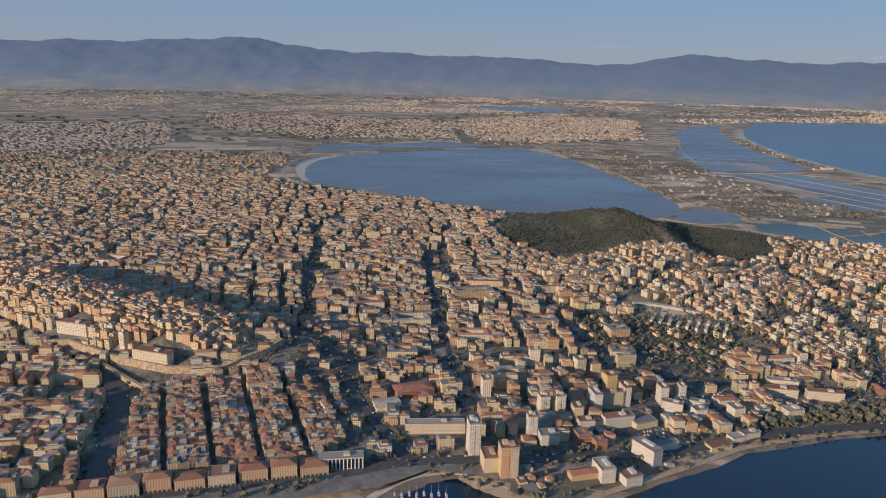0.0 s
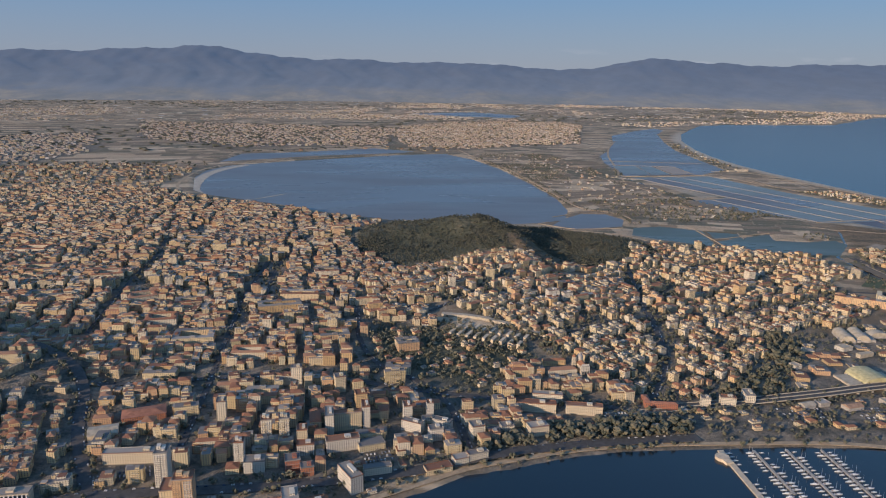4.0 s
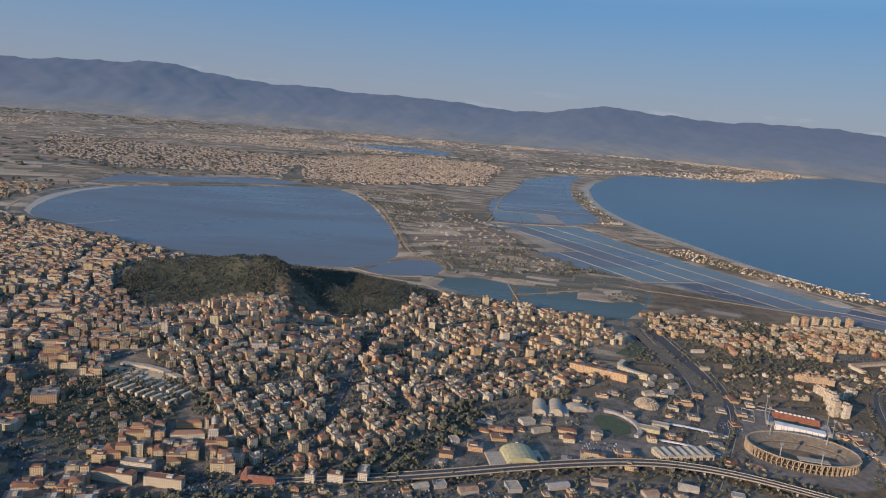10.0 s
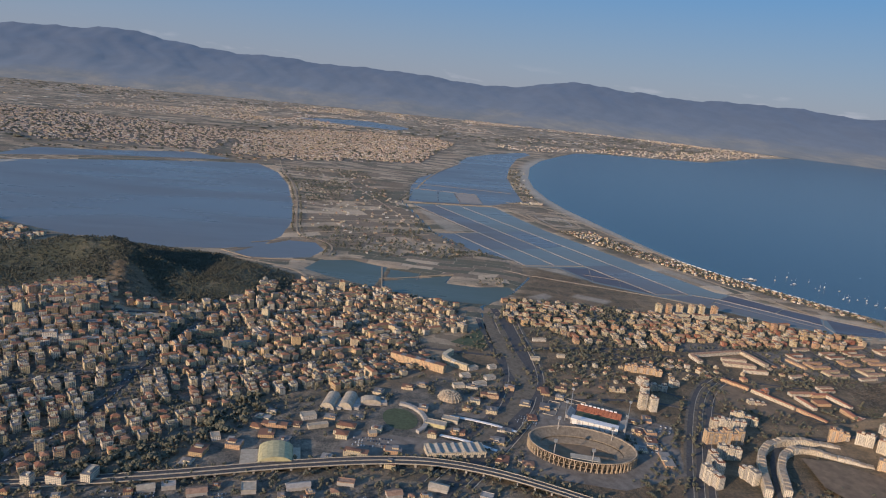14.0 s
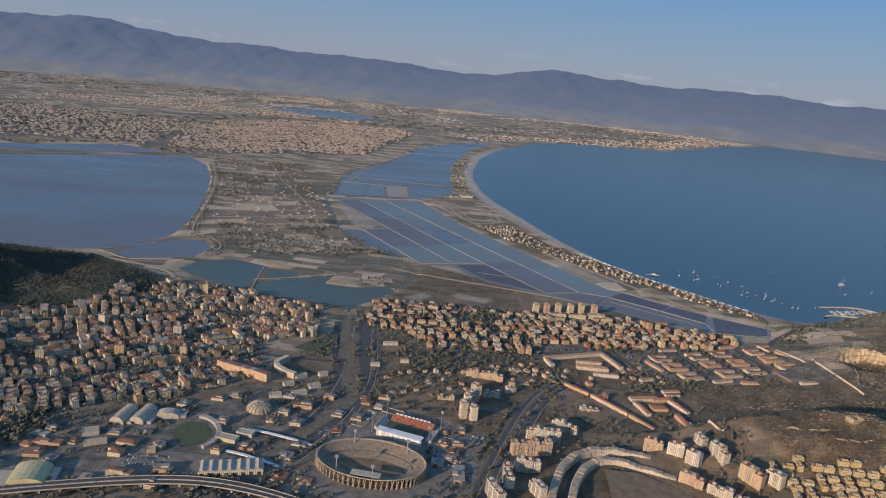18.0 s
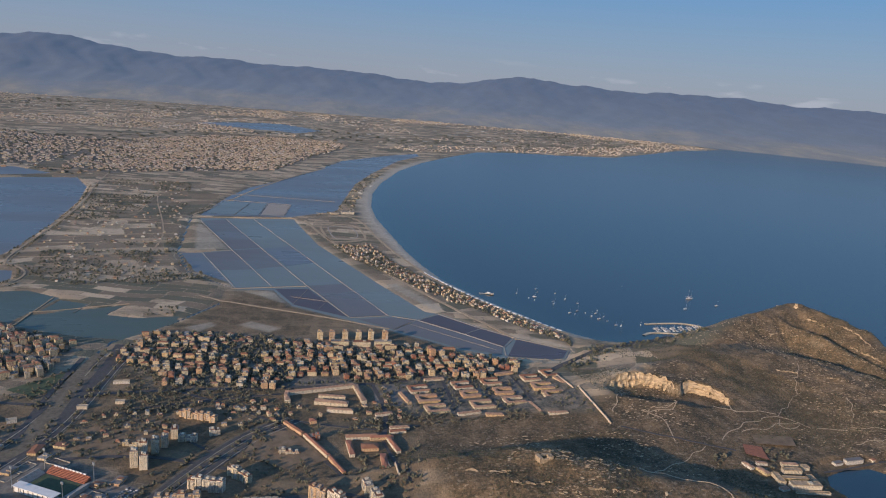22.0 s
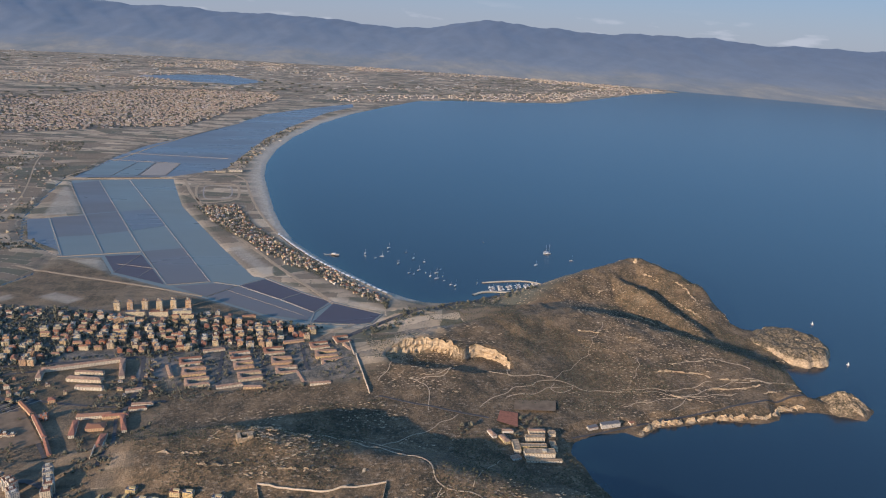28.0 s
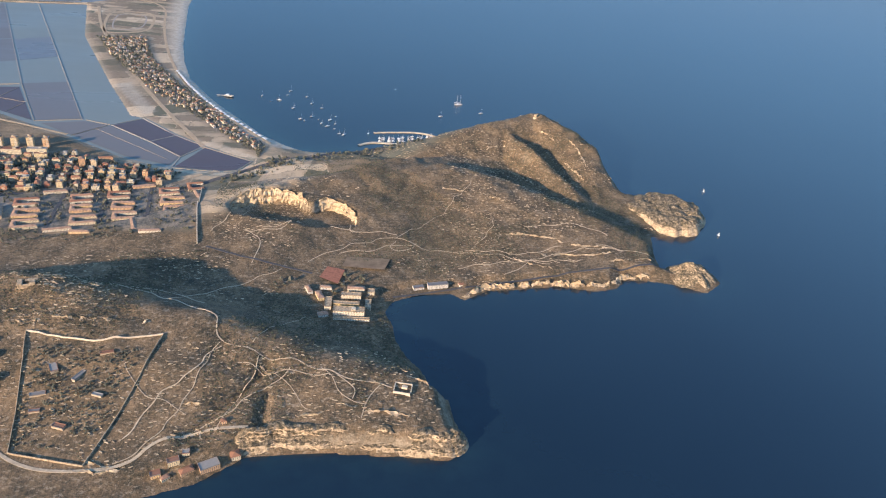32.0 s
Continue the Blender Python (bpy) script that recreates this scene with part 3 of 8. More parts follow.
def open_sea():
    """The sea as one sheet; it pales to green over the shallows."""
    sx = steps((-2400, -180, 200), (-180, 300, 3), (300, 700, 20), (700, 3000, 150))
    sy = steps((-300, 40, 20), (40, 330, 3), (330, 760, 8), (760, 4200, 120))
    X, Y = np.meshgrid(sx, sy)
    n = len(sx)
    j = (np.arange(len(sy) - 1)[:, None] * n + np.arange(n - 1)).ravel()
    me = mesh_from("water_sea", np.stack([X.ravel(), Y.ravel(), 0 * X.ravel()], 1), np.stack([j, j + 1, j + n + 1, j + n], 1), [M_SEA])
    shoal = np.exp(-np.clip(-signed(SEA, X, Y), 0, 99) / 5.0) * np.where(Y > 160, 1.0, np.where(X < 130, 0.15, 0.35))
    c4 = np.repeat(shoal.reshape(-1, 1), 4, 1).astype(np.float32)
    me.color_attributes.new("shoal", "FLOAT_COLOR", "POINT").data.foreach_set("color", c4.ravel())
    tagged(new("water_sea", me), "calm deep blue evening sea in a wide bay", "sea", kind="structure")


open_sea()
sheet("water_lake", LAKE, 0.02, M_LAKE, "broad shallow blue-grey lagoon lake behind the city", "lake", grow=1.5)
sheet("water_baylet", BAYLET, 0.025, M_LAKE, "small round inlet cut off by a low bar", "pond", grow=0.8)
sheet("water_upper", UPPER, 0.02, M_LAKE, "narrow pond along the far lake shore", "pond", grow=1.0)
sheet("water_far_lake", FAR_LAKE, 0.02, M_LAKE, "distant narrow lake on the plain", "lake", grow=3.0)
sheet("water_pond_1", POND_A, 0.02, M_POND, "greenish still pond behind the apartment houses", "pond", grow=0.8)
sheet("water_pond_2", POND_B, 0.03, M_POND, "small greenish square pond between dykes", "pond", grow=0.4)
sheet("water_pond_3", POND_C, 0.02, M_POND, "long greenish pond beside the canal", "pond", grow=0.8)
sheet("water_lagoon", LAGOON, 0.02, M_LAKE, "long blue lagoon behind the sand spit", "lagoon", grow=0.5)
sheet("water_salt_pans", PANS, 0.025, M_PAN, "flooded pale blue salt pans", "salt pan", grow=0.4)
sheet("water_side_pool", SIDE_POOL, 0.03, M_LAKE, "narrow dark blue pool between canal and pans", "pond", grow=0.4)

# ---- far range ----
# distance haze is painted in: bluish colour, paler towards the foot, that also glows
mm = Mat("painted_haze_range", 1.0)
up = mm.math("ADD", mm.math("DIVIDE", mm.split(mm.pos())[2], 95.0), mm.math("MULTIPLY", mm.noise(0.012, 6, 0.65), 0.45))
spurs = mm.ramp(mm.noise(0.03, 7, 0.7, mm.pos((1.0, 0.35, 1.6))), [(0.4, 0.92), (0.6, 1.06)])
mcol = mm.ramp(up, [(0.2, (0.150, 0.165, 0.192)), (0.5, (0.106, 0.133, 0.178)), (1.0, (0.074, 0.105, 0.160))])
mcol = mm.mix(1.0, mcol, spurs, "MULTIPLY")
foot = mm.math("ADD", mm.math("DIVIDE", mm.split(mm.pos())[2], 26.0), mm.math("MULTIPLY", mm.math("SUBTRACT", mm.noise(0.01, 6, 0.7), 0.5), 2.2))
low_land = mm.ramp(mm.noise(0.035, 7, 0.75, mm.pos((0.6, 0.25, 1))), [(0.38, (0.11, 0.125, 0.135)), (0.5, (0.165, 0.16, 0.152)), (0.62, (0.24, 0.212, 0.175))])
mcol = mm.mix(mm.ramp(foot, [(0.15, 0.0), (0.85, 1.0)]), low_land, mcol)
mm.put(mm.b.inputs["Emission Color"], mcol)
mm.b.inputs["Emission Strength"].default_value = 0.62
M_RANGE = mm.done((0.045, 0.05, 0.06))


def crest(b):
    """Crest height over the bearing b, in degrees to the right of +y."""
    xs = (-40, -30, -20, -15, -13, -10, -7, 0, 4, 8, 12, 14, 17, 20, 23, 28, 33, 38, 44, 60, 80)
    hs = (78, 84, 103, 111, 106, 92, 88, 84, 88, 78, 72, 76, 96, 102, 92, 90, 92, 86, 84, 70, 60)
    return np.interp(b, xs, hs)


def range_of_hills():
    b = np.radians(np.linspace(-45, 75, 420))
    r = np.linspace(1250, 2100, 60)
    B, R = np.meshgrid(b, r)
    k = (R - 1250) / 650
    deg = np.degrees(B)
    rel = np.clip(k, 0, 1) ** 1.25 - 0.5 * np.clip(k - 1, 0, 1)
    bumps = sum(a * np.sin(deg * f1 + 3 * np.sin(R * 0.004 * f1 + f1)) for f1, a in ((0.5, 0.03), (1.1, 0.03), (2.3, 0.022), (4.9, 0.012), (9.7, 0.007)))
    z = crest(deg) * rel * (1 + bumps * (0.4 + 1.2 * np.clip(1.2 - k, 0, 1))) + 8 * np.sin(R * 0.02 + deg * 0.9) * np.clip(k, 0, 1) * np.clip(1 - k, 0, 1) - 1
    n, m = len(b), len(r)
    j = (np.arange(m - 1)[:, None] * n + np.arange(n - 1)).ravel()
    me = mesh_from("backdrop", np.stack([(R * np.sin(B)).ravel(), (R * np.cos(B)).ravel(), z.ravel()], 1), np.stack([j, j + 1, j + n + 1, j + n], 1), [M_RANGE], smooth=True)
    tagged(new("backdrop", me), "mountain range beyond the plain, blue haze painted into its glow", "mountains", kind="structure")


range_of_hills()


# ---- building kit ----
def part(name, bm, material, parent, label="", at=None):
    """One mesh object under a thing or a part; bm may be a bmesh or a finished mesh."""
    if isinstance(bm, bmesh.types.BMesh):
        me = bpy.data.meshes.new(name)
        bm.to_mesh(me), bm.free()
        me.materials.append(material)
    else:
        me = bm
    ob = new(name, me)
    ob.parent = parent
    if at is not None:
        ob.matrix_basis = at
    if label:
        ob["label"] = label
    return ob


def thing(name, x, y, z, turn, label, category, group=""):
    ob = new(name)
    ob.matrix_basis = pose(x, y, z, 0, 0, math.degrees(turn))
    ob.empty_display_size = 0.2
    return tagged(ob, label, category, group)


def add_box(bm, x, y, z0, z1, w, d, a=0.0, bevel=0.0):
    r = bmesh.ops.create_cube(bm, size=1.0, matrix=Matrix.Translation((x, y, (z0 + z1) / 2)) @ Matrix.Rotation(a, 4, "Z") @ Matrix.Diagonal((w, d, z1 - z0, 1)))
    if bevel:
        bmesh.ops.bevel(bm, geom=list({e for v in r["verts"] for e in v.link_edges}), offset=bevel, segments=1, affect="EDGES")
    return bm


def add_cyl(bm, x, y, z0, z1, r0, r1, n=10):
    bmesh.ops.create_cone(bm, cap_ends=True, segments=n, radius1=r0, radius2=max(r1, 1e-4), depth=z1 - z0, matrix=Matrix.Translation((x, y, (z0 + z1) / 2)))
    return bm


def add_hip(bm, x, y, z, h, w, d, a=0.0, gable=False):
    e = max(0.0, (w - d) / 2) if not gable else w / 2
    m = Matrix.Translation((x, y, z)) @ Matrix.Rotation(a, 4, "Z")
    p = [m @ Vector(q) for q in ((-w / 2, -d / 2, 0), (w / 2, -d / 2, 0), (w / 2, d / 2, 0), (-w / 2, d / 2, 0), (-e, 0, h), (e, 0, h))]
    v = [bm.verts.new(q) for q in p]
    for f in ((0, 1, 5, 4), (1, 2, 5), (2, 3, 4, 5), (3, 0, 4), (3, 2, 1, 0)):
        bm.faces.new([v[i] for i in f])
    return bm


def as_mesh(name, bm, mat):
    me = bpy.data.meshes.new(name)
    bm.to_mesh(me), bm.free()
    me.materials.append(mat)
    return me


def bx(*a, **k):
    return add_box(bmesh.new(), *a, **k)


def height_at(x, y):
    return float(ground_height(np.array([x]), np.array([y]))[0])


STOREY = 0.222


class House:
    """An apartment house: shared meshes for its walls, roof, stair head and balconies, set down many times."""

    def __init__(self, w, d, storeys, roof, wall, seed):
        r = random.Random(seed)
        h = storeys * STOREY
        self.h, self.size = h, (w, d)
        self.parts = []
        bm = bx(0, 0, -0.5, h, w, d)
        if r.random() < 0.5:
            add_box(bm, r.choice((-1, 1)) * w * 0.3, -d * 0.5, -0.5, h * r.uniform(0.8, 1), w * 0.36, 0.3)
        self.parts.append(("body", as_mesh("body", bm, wall)))
        if roof == "tile":
            self.parts.append(("roof", as_mesh("roof", add_hip(bmesh.new(), 0, 0, h, 0.22, w + 0.1, d + 0.1), M_TILE)))
            self.parts.append(("chimney", as_mesh("chimney", bx(w * 0.2, d * 0.12, h, h + 0.27, 0.07, 0.07), M_CONCRETE)))
        else:
            bm = bx(0, 0, h, h + 0.03, w + 0.04, d + 0.04)
            for px, py, pw, pd in ((0, d / 2, w + 0.05, 0.04), (0, -d / 2, w + 0.05, 0.04), (w / 2, 0, 0.04, d), (-w / 2, 0, 0.04, d)):
                add_box(bm, px, py, h + 0.02, h + 0.09, pw, pd)
            self.parts.append(("roof", as_mesh("roof", bm, M_ROOF)))
            bm = bx(r.uniform(-.2, .2) * w, r.uniform(-.15, .15) * d, h + 0.02, h + 0.24, w * r.uniform(0.25, 0.6), d * r.uniform(0.3, 0.55))
            self.parts.append(("stair_head", as_mesh("stair_head", bm, wall)))
            bm = bx(r.uniform(-.42, .42) * w, r.uniform(-.4, .4) * d, h + 0.02, h + 0.12, 0.11, 0.09, a=r.random())
            self.parts.append(("water_tank", as_mesh("water_tank", bm, M_WHITE)))
        for side in (-1, 1):
            bm = bmesh.new()
            o, bw = r.uniform(-.2, .2) * w, w * r.uniform(0.3, 0.75)
            for s in range(1, storeys):
                add_box(bm, o, side * (d / 2 + 0.05), s * STOREY - 0.02, s * STOREY + 0.065, bw, 0.11)
            if storeys > 1:
                self.parts.append(("balcony", as_mesh("balcony", bm, M_PALE if r.random() < 0.5 else wall)))

    def put(self, x, y, z, turn, label, group, name="apartment_building", category="building"):
        ob = thing(name, x, y, z, turn, label, category, group)
        for n, me in self.parts:
            q = part(n, me, None, ob)
            if n == "balcony":
                q["kind"] = "stuff"
        return ob


class Heap:
    """Boxes and roofs gathered into one mesh."""

    def __init__(self):
        self.v, self.f, self.m, self.n = [], [], [], 0

    def add(self, v, f, m):
        self.v.append(v), self.f.append(np.asarray(f) + self.n)
        self.m += [m] * len(f)
        self.n += len(v)

    def box(self, x, y, z0, z1, w, d, a, mw=0, mtop=None):
        c, s = math.cos(a), math.sin(a)
        p = np.array([(-w / 2, -d / 2), (w / 2, -d / 2), (w / 2, d / 2), (-w / 2, d / 2)])
        q = np.stack([x + p[:, 0] * c - p[:, 1] * s, y + p[:, 0] * s + p[:, 1] * c], 1)
        v = np.concatenate([np.c_[q, np.full(4, z0)], np.c_[q, np.full(4, z1)]])
        self.add(v, [(0, 1, 5, 4), (1, 2, 6, 5), (2, 3, 7, 6), (3, 0, 4, 7)], mw)
        self.add(v[4:], [(0, 1, 2, 3)], mw if mtop is None else mtop)

    def hip(self, x, y, z, h, w, d, a, m):
        c, s = math.cos(a), math.sin(a)
        e = max(0.0, (w - d) / 2)
        p = np.array([(-w / 2, -d / 2, 0), (w / 2, -d / 2, 0), (w / 2, d / 2, 0), (-w / 2, d / 2, 0), (-e, 0, h), (e, 0, h)])
        v = np.stack([x + p[:, 0] * c - p[:, 1] * s, y + p[:, 0] * s + p[:, 1] * c, z + p[:, 2]], 1)
        self.add(v, [(0, 1, 5, 4), (1, 2, 5, 5), (2, 3, 4, 5), (3, 0, 4, 4)], m)

    def object(self, name, mats, label, category, kind="stuff"):
        v = np.concatenate(self.v)
        f = np.concatenate(self.f)
        me = bpy.data.meshes.new(name)
        me.from_pydata(v.tolist(), [], [tuple(dict.fromkeys(r)) for r in f.tolist()])
        for m in mats:
            me.materials.append(m)
        me.polygons.foreach_set("material_index", np.array(self.m, np.int32))
        me.update()
        return tagged(new(name, me), label, category, kind=kind)


def along(line, step):
    """Points and headings at even steps along a line."""
    out, left = [], 0.0
    for (ax, ay), (bx_, by_) in zip(line, line[1:]):
        n, a = math.hypot(bx_ - ax, by_ - ay), math.atan2(by_ - ay, bx_ - ax)
        while left < n:
            out.append((ax + (bx_ - ax) * left / n, ay + (by_ - ay) * left / n, a))
            left += step
        left -= n
    return out


def smooth_line(line, n=3):
    """Corner-cutting of a line."""
    for _ in range(n):
        out = [line[0]]
        for p, q in zip(line, line[1:]):
            out += [tuple(0.75 * a + 0.25 * b for a, b in zip(p, q)), tuple(0.25 * a + 0.75 * b for a, b in zip(p, q))]
        line = out + [line[-1]]
    return line


def strip(name, line, width, mat, label, category="road", lift=0.06, deck=None, thick=0.05, kind="structure", step=1.0, parent=None):
    """A road or path draped over the land, or a deck at a fixed height."""
    pts = along(smooth_line([tuple(p) for p in line]), step)
    p = np.array(pts)
    nx_, ny_ = -np.sin(p[:, 2]), np.cos(p[:, 2])
    L, R = np.stack([p[:, 0] + nx_ * width / 2, p[:, 1] + ny_ * width / 2], 1), np.stack([p[:, 0] - nx_ * width / 2, p[:, 1] - ny_ * width / 2], 1)
    if deck is None:
        zl = zr = np.maximum(np.maximum(ground_height(L[:, 0], L[:, 1]), ground_height(R[:, 0], R[:, 1])), np.maximum(ground_height(p[:, 0], p[:, 1]), 0.02)) + lift
    else:
        k = np.linspace(0, 1, len(p))
        zl = zr = np.interp(k, np.linspace(0, 1, len(deck)), deck)
    v = np.concatenate([np.c_[L, zl], np.c_[R, zr], np.c_[L, zl - thick], np.c_[R, zr - thick]])
    n = len(p)
    i = np.arange(n - 1)
    f = np.concatenate([np.stack([i, i + n, i + n + 1, i + 1], 1), np.stack([i, i + 1, i + 1 + 2 * n, i + 2 * n], 1), np.stack([i + n, i + 3 * n, i + 3 * n + 1, i + n + 1], 1)])
    me = mesh_from(name, v, f, [mat])
    ob = new(name, me)
    if parent:
        ob.parent = parent
        return ob
    return tagged(ob, label, category, kind=kind)


def wall_run(name, line, w, h, mat, label, category="wall", z=None):
    """A masonry wall that follows the land as one body."""
    p = np.array(along(line, 0.6) + [(*line[-1], math.atan2(line[-1][1] - line[-2][1], line[-1][0] - line[-2][0]))])
    g = np.array([height_at(x, y) if z is None else z for x, y, _ in p])
    nx_, ny_ = -np.sin(p[:, 2]) * w / 2, np.cos(p[:, 2]) * w / 2
    n = len(p)
    rows = [np.c_[p[:, 0] + s * nx_, p[:, 1] + s * ny_, g + e] for s, e in ((1, -0.4), (1, h), (-1, h), (-1, -0.4))]
    i = np.arange(n - 1)
    f = np.concatenate([np.stack([i + j * n, i + j * n + 1, i + (j + 1) % 4 * n + 1, i + (j + 1) % 4 * n], 1) for j in range(4)] + [np.array([[0, n, 2 * n, 3 * n], [4 * n - 1, 3 * n - 1, 2 * n - 1, n - 1]])])
    return tagged(new(name, mesh_from(name, np.concatenate(rows), f, [mat])), label, category)


def scatter(poly, dx, dy, turn, rng, jitter=0.2, skip=0.1, inset=0.6):
    """Plots on a turned grid inside an outline."""
    c, s = math.cos(turn), math.sin(turn)
    P = np.array(poly, float)
    u, v = P[:, 0] * c + P[:, 1] * s, -P[:, 0] * s + P[:, 1] * c
    uu, vv = np.meshgrid(np.arange(u.min(), u.max(), dx), np.arange(v.min(), v.max(), dy))
    uu, vv = uu.ravel(), vv.ravel()
    uu = uu + rng.uniform(-jitter, jitter, uu.shape) * dx
    vv = vv + rng.uniform(-jitter, jitter, vv.shape) * dy
    x, y = uu * c - vv * s, uu * s + vv * c
    ok = (signed(poly, x, y) < -inset) & (rng.random(x.shape) > skip)
    return x[ok], y[ok]


# ---- streets ----
AVENUES = [
    ([(-129.5, 57), (-130, 61), (-134, 77.5), (-138, 84)], 2.6), ([(-98, 64), (-99.5, 66.5), (-105, 78), (-106.5, 85), (-110, 91), (-118, 98), (-137, 113)], 1.5),
    ([(-91.2, 70), (-91.4, 81), (-93, 105), (-94.1, 128), (-93.7, 161)], 0.8), ([(-140, 53), (-127.8, 56.6), (-114, 58.6), (-105, 60.8), (-98, 63.6), (-84, 63.5), (-66, 65.5), (-57, 69), (-44, 71.5), (-30, 72)], 1.7),
    ([(-115.5, 108), (-116.5, 117), (-118.4, 135), (-120.4, 159), (-123, 176)], 0.8), ([(-107, 88), (-80, 92), (-60, 84), (-36, 79.5)], 1.2), ([(-107, 130), (-70, 118), (-60, 118)], 0.7),
    ([(-150, 150), (-110, 160), (-80, 170)], 0.7), ([(-58, 69), (-60, 86), (-72, 96), (-73, 125)], 0.9), ([(-33, 80.5), (-24, 95), (-20, 120), (-12, 150)], 1.0), ([(-90.3, 128), (-91.5, 150), (-86, 185)], 0.7),
    ([(-200, 110), (-150, 130), (-117, 131)], 0.8), ([(-38, 104), (-22, 112), (2, 118), (28, 129)], 0.9), ([(-60, 115), (-40, 135), (-18, 142), (10, 152), (38, 150)], 0.9)]


def clear_of_streets(x, y):
    ok = np.ones(np.shape(x), bool)
    for line, w in AVENUES:
        ok &= line_gap(line, x, y) > w / 2 + (0.75 if w > 1 else 0.45)
    return ok


for line, w in AVENUES:
    strip("road", line, w, M_ASPHALT, "grey asphalt avenue through the city")
MARINA_TOWN = [(-134, 57), (-112, 59.5), (-103, 65), (-107, 80), (-118, 84), (-134, 79)]
CASTLE = [(-118, 88), (-131, 84), (-148, 91), (-166, 106), (-172, 122), (-152, 113), (-136, 106), (-123, 95)]
GREEN_BELT = [(-26, 79), (-14, 83), (-4, 93), (2, 104), (-3, 106), (-9, 95), (-16, 88), (-25, 84)]
SEAFRONT_PARK = [(-58, 69.5), (-46, 72.2), (-30, 73), (-28, 76.5), (-45, 76), (-56, 72)]
CEMETERY = [(-60, 108), (-57, 111.5), (-41, 102), (-43, 97), (-56, 103)]
PARKS = [HILL_PARK, GARDENS, GREEN_BELT, SEAFRONT_PARK, CEMETERY]
KEEP_OUT = []


def reserve(x, y, r):
    KEEP_OUT.append((x, y, r))


def free_of_landmarks(x, y):
    ok = np.ones(np.shape(x), bool)
    for a, b, r in KEEP_OUT:
        ok &= np.hypot(x - a, y - b) > r
    return ok


# ---- salt pans and country lanes ----
M_SALT = plain("salt_crust", (0.33, 0.29, 0.245), 0.9, spread=0.15)
M_DYKE = plain("dry_dyke_earth", (0.30, 0.25, 0.19), 0.95)
M_TRACK = plain("pale_dirt_track", (0.40, 0.30, 0.19), 0.95)
M_TANROOF = plain("sand_coloured_roofing", (0.42, 0.36, 0.27), 0.9)
M_PATH = plain("bleached_path_earth", (0.46, 0.36, 0.24), 0.95)
M_GRASSY = plain("sports_turf", (0.075, 0.095, 0.05), 0.95)
M_REDCLAY = plain("red_clay", (0.30, 0.12, 0.07), 0.95)
M_ROCK = Mat("limestone", 0.9)
M_ROCK.bump(M_ROCK.noise(2.6, 7, 0.7), 0.8, 0.3)
M_ROCK = M_ROCK.done(M_ROCK.ramp(M_ROCK.noise(0.9, 7, 0.7, M_ROCK.pos((0.8, 0.8, 3.5))), [(0.34, (0.16, 0.115, 0.065)), (0.44, (0.40, 0.295, 0.175)), (0.60, (0.60, 0.46, 0.29))]))
pan_sets = [
    ([(54.2, 245.8), (63.2, 250), (72.6, 226.2), (62.2, 224)], M_BRINE, "grey evaporation pan"), ([(63.7, 251), (73.2, 255), (82.2, 231), (73.1, 226.6)], M_BRINE, "grey evaporation pan"),
    ([(73.8, 255), (83.3, 260.2), (92, 237), (82.8, 231.2)], M_LAKE, "darker blue evaporation pan"), ([(90, 209), (101, 212), (111.8, 182.4), (101.8, 180)], M_BRINE, "grey-brown evaporation pan"),
    ([(46.2, 300), (54.4, 305.6), (72.8, 256), (63.2, 252)], M_BRINE, "pale grey evaporation pan"), ([(80.5, 204.6), (90.2, 205.8), (100.8, 180.2), (86.4, 190)], M_PURPLE, "brown-violet evaporation pan"),
    ([(120.4, 178.4), (126.6, 183.2), (136.2, 172.6), (131, 168.4)], M_PURPLE, "dark purple brine pan"), ([(131.4, 168), (136.6, 172.2), (143.4, 166), (139.2, 159.4)], M_PURPLE, "dark purple brine pan"),
    ([(138.7, 153), (144.2, 164.6), (155.4, 156.8), (152.5, 152), (149.2, 151.2)], M_PURPLE, "dark purple brine pan by the villas"), ([(112.8, 170.8), (119.8, 178), (138.9, 158.9), (137.4, 154), (126.8, 158.8)], M_BRINE, "grey-violet brine pan"),
    ([(103.4, 178.4), (113, 180.4), (119.2, 178.3), (112.3, 171)], M_BRINE, "grey brine pan"), ([(49, 350), (61, 347.5), (57, 316), (44.5, 318)], M_PAN, "pale evaporation pan by the lagoon"), ([(62, 347.5), (69.4, 348), (67.2, 317), (57.4, 316)], M_PAN, "pale evaporation pan by the lagoon"),
    ([(68.2, 317.4), (70.2, 347.6), (80.6, 346.2), (78.4, 318.4)], M_SALT, "dry pink evaporation pan")]
for k, (poly, mat, text) in enumerate(pan_sets):
    sheet("water_pan_%d" % (k + 1), poly, 0.045 + 0.005 * k, mat, text, "salt pan")
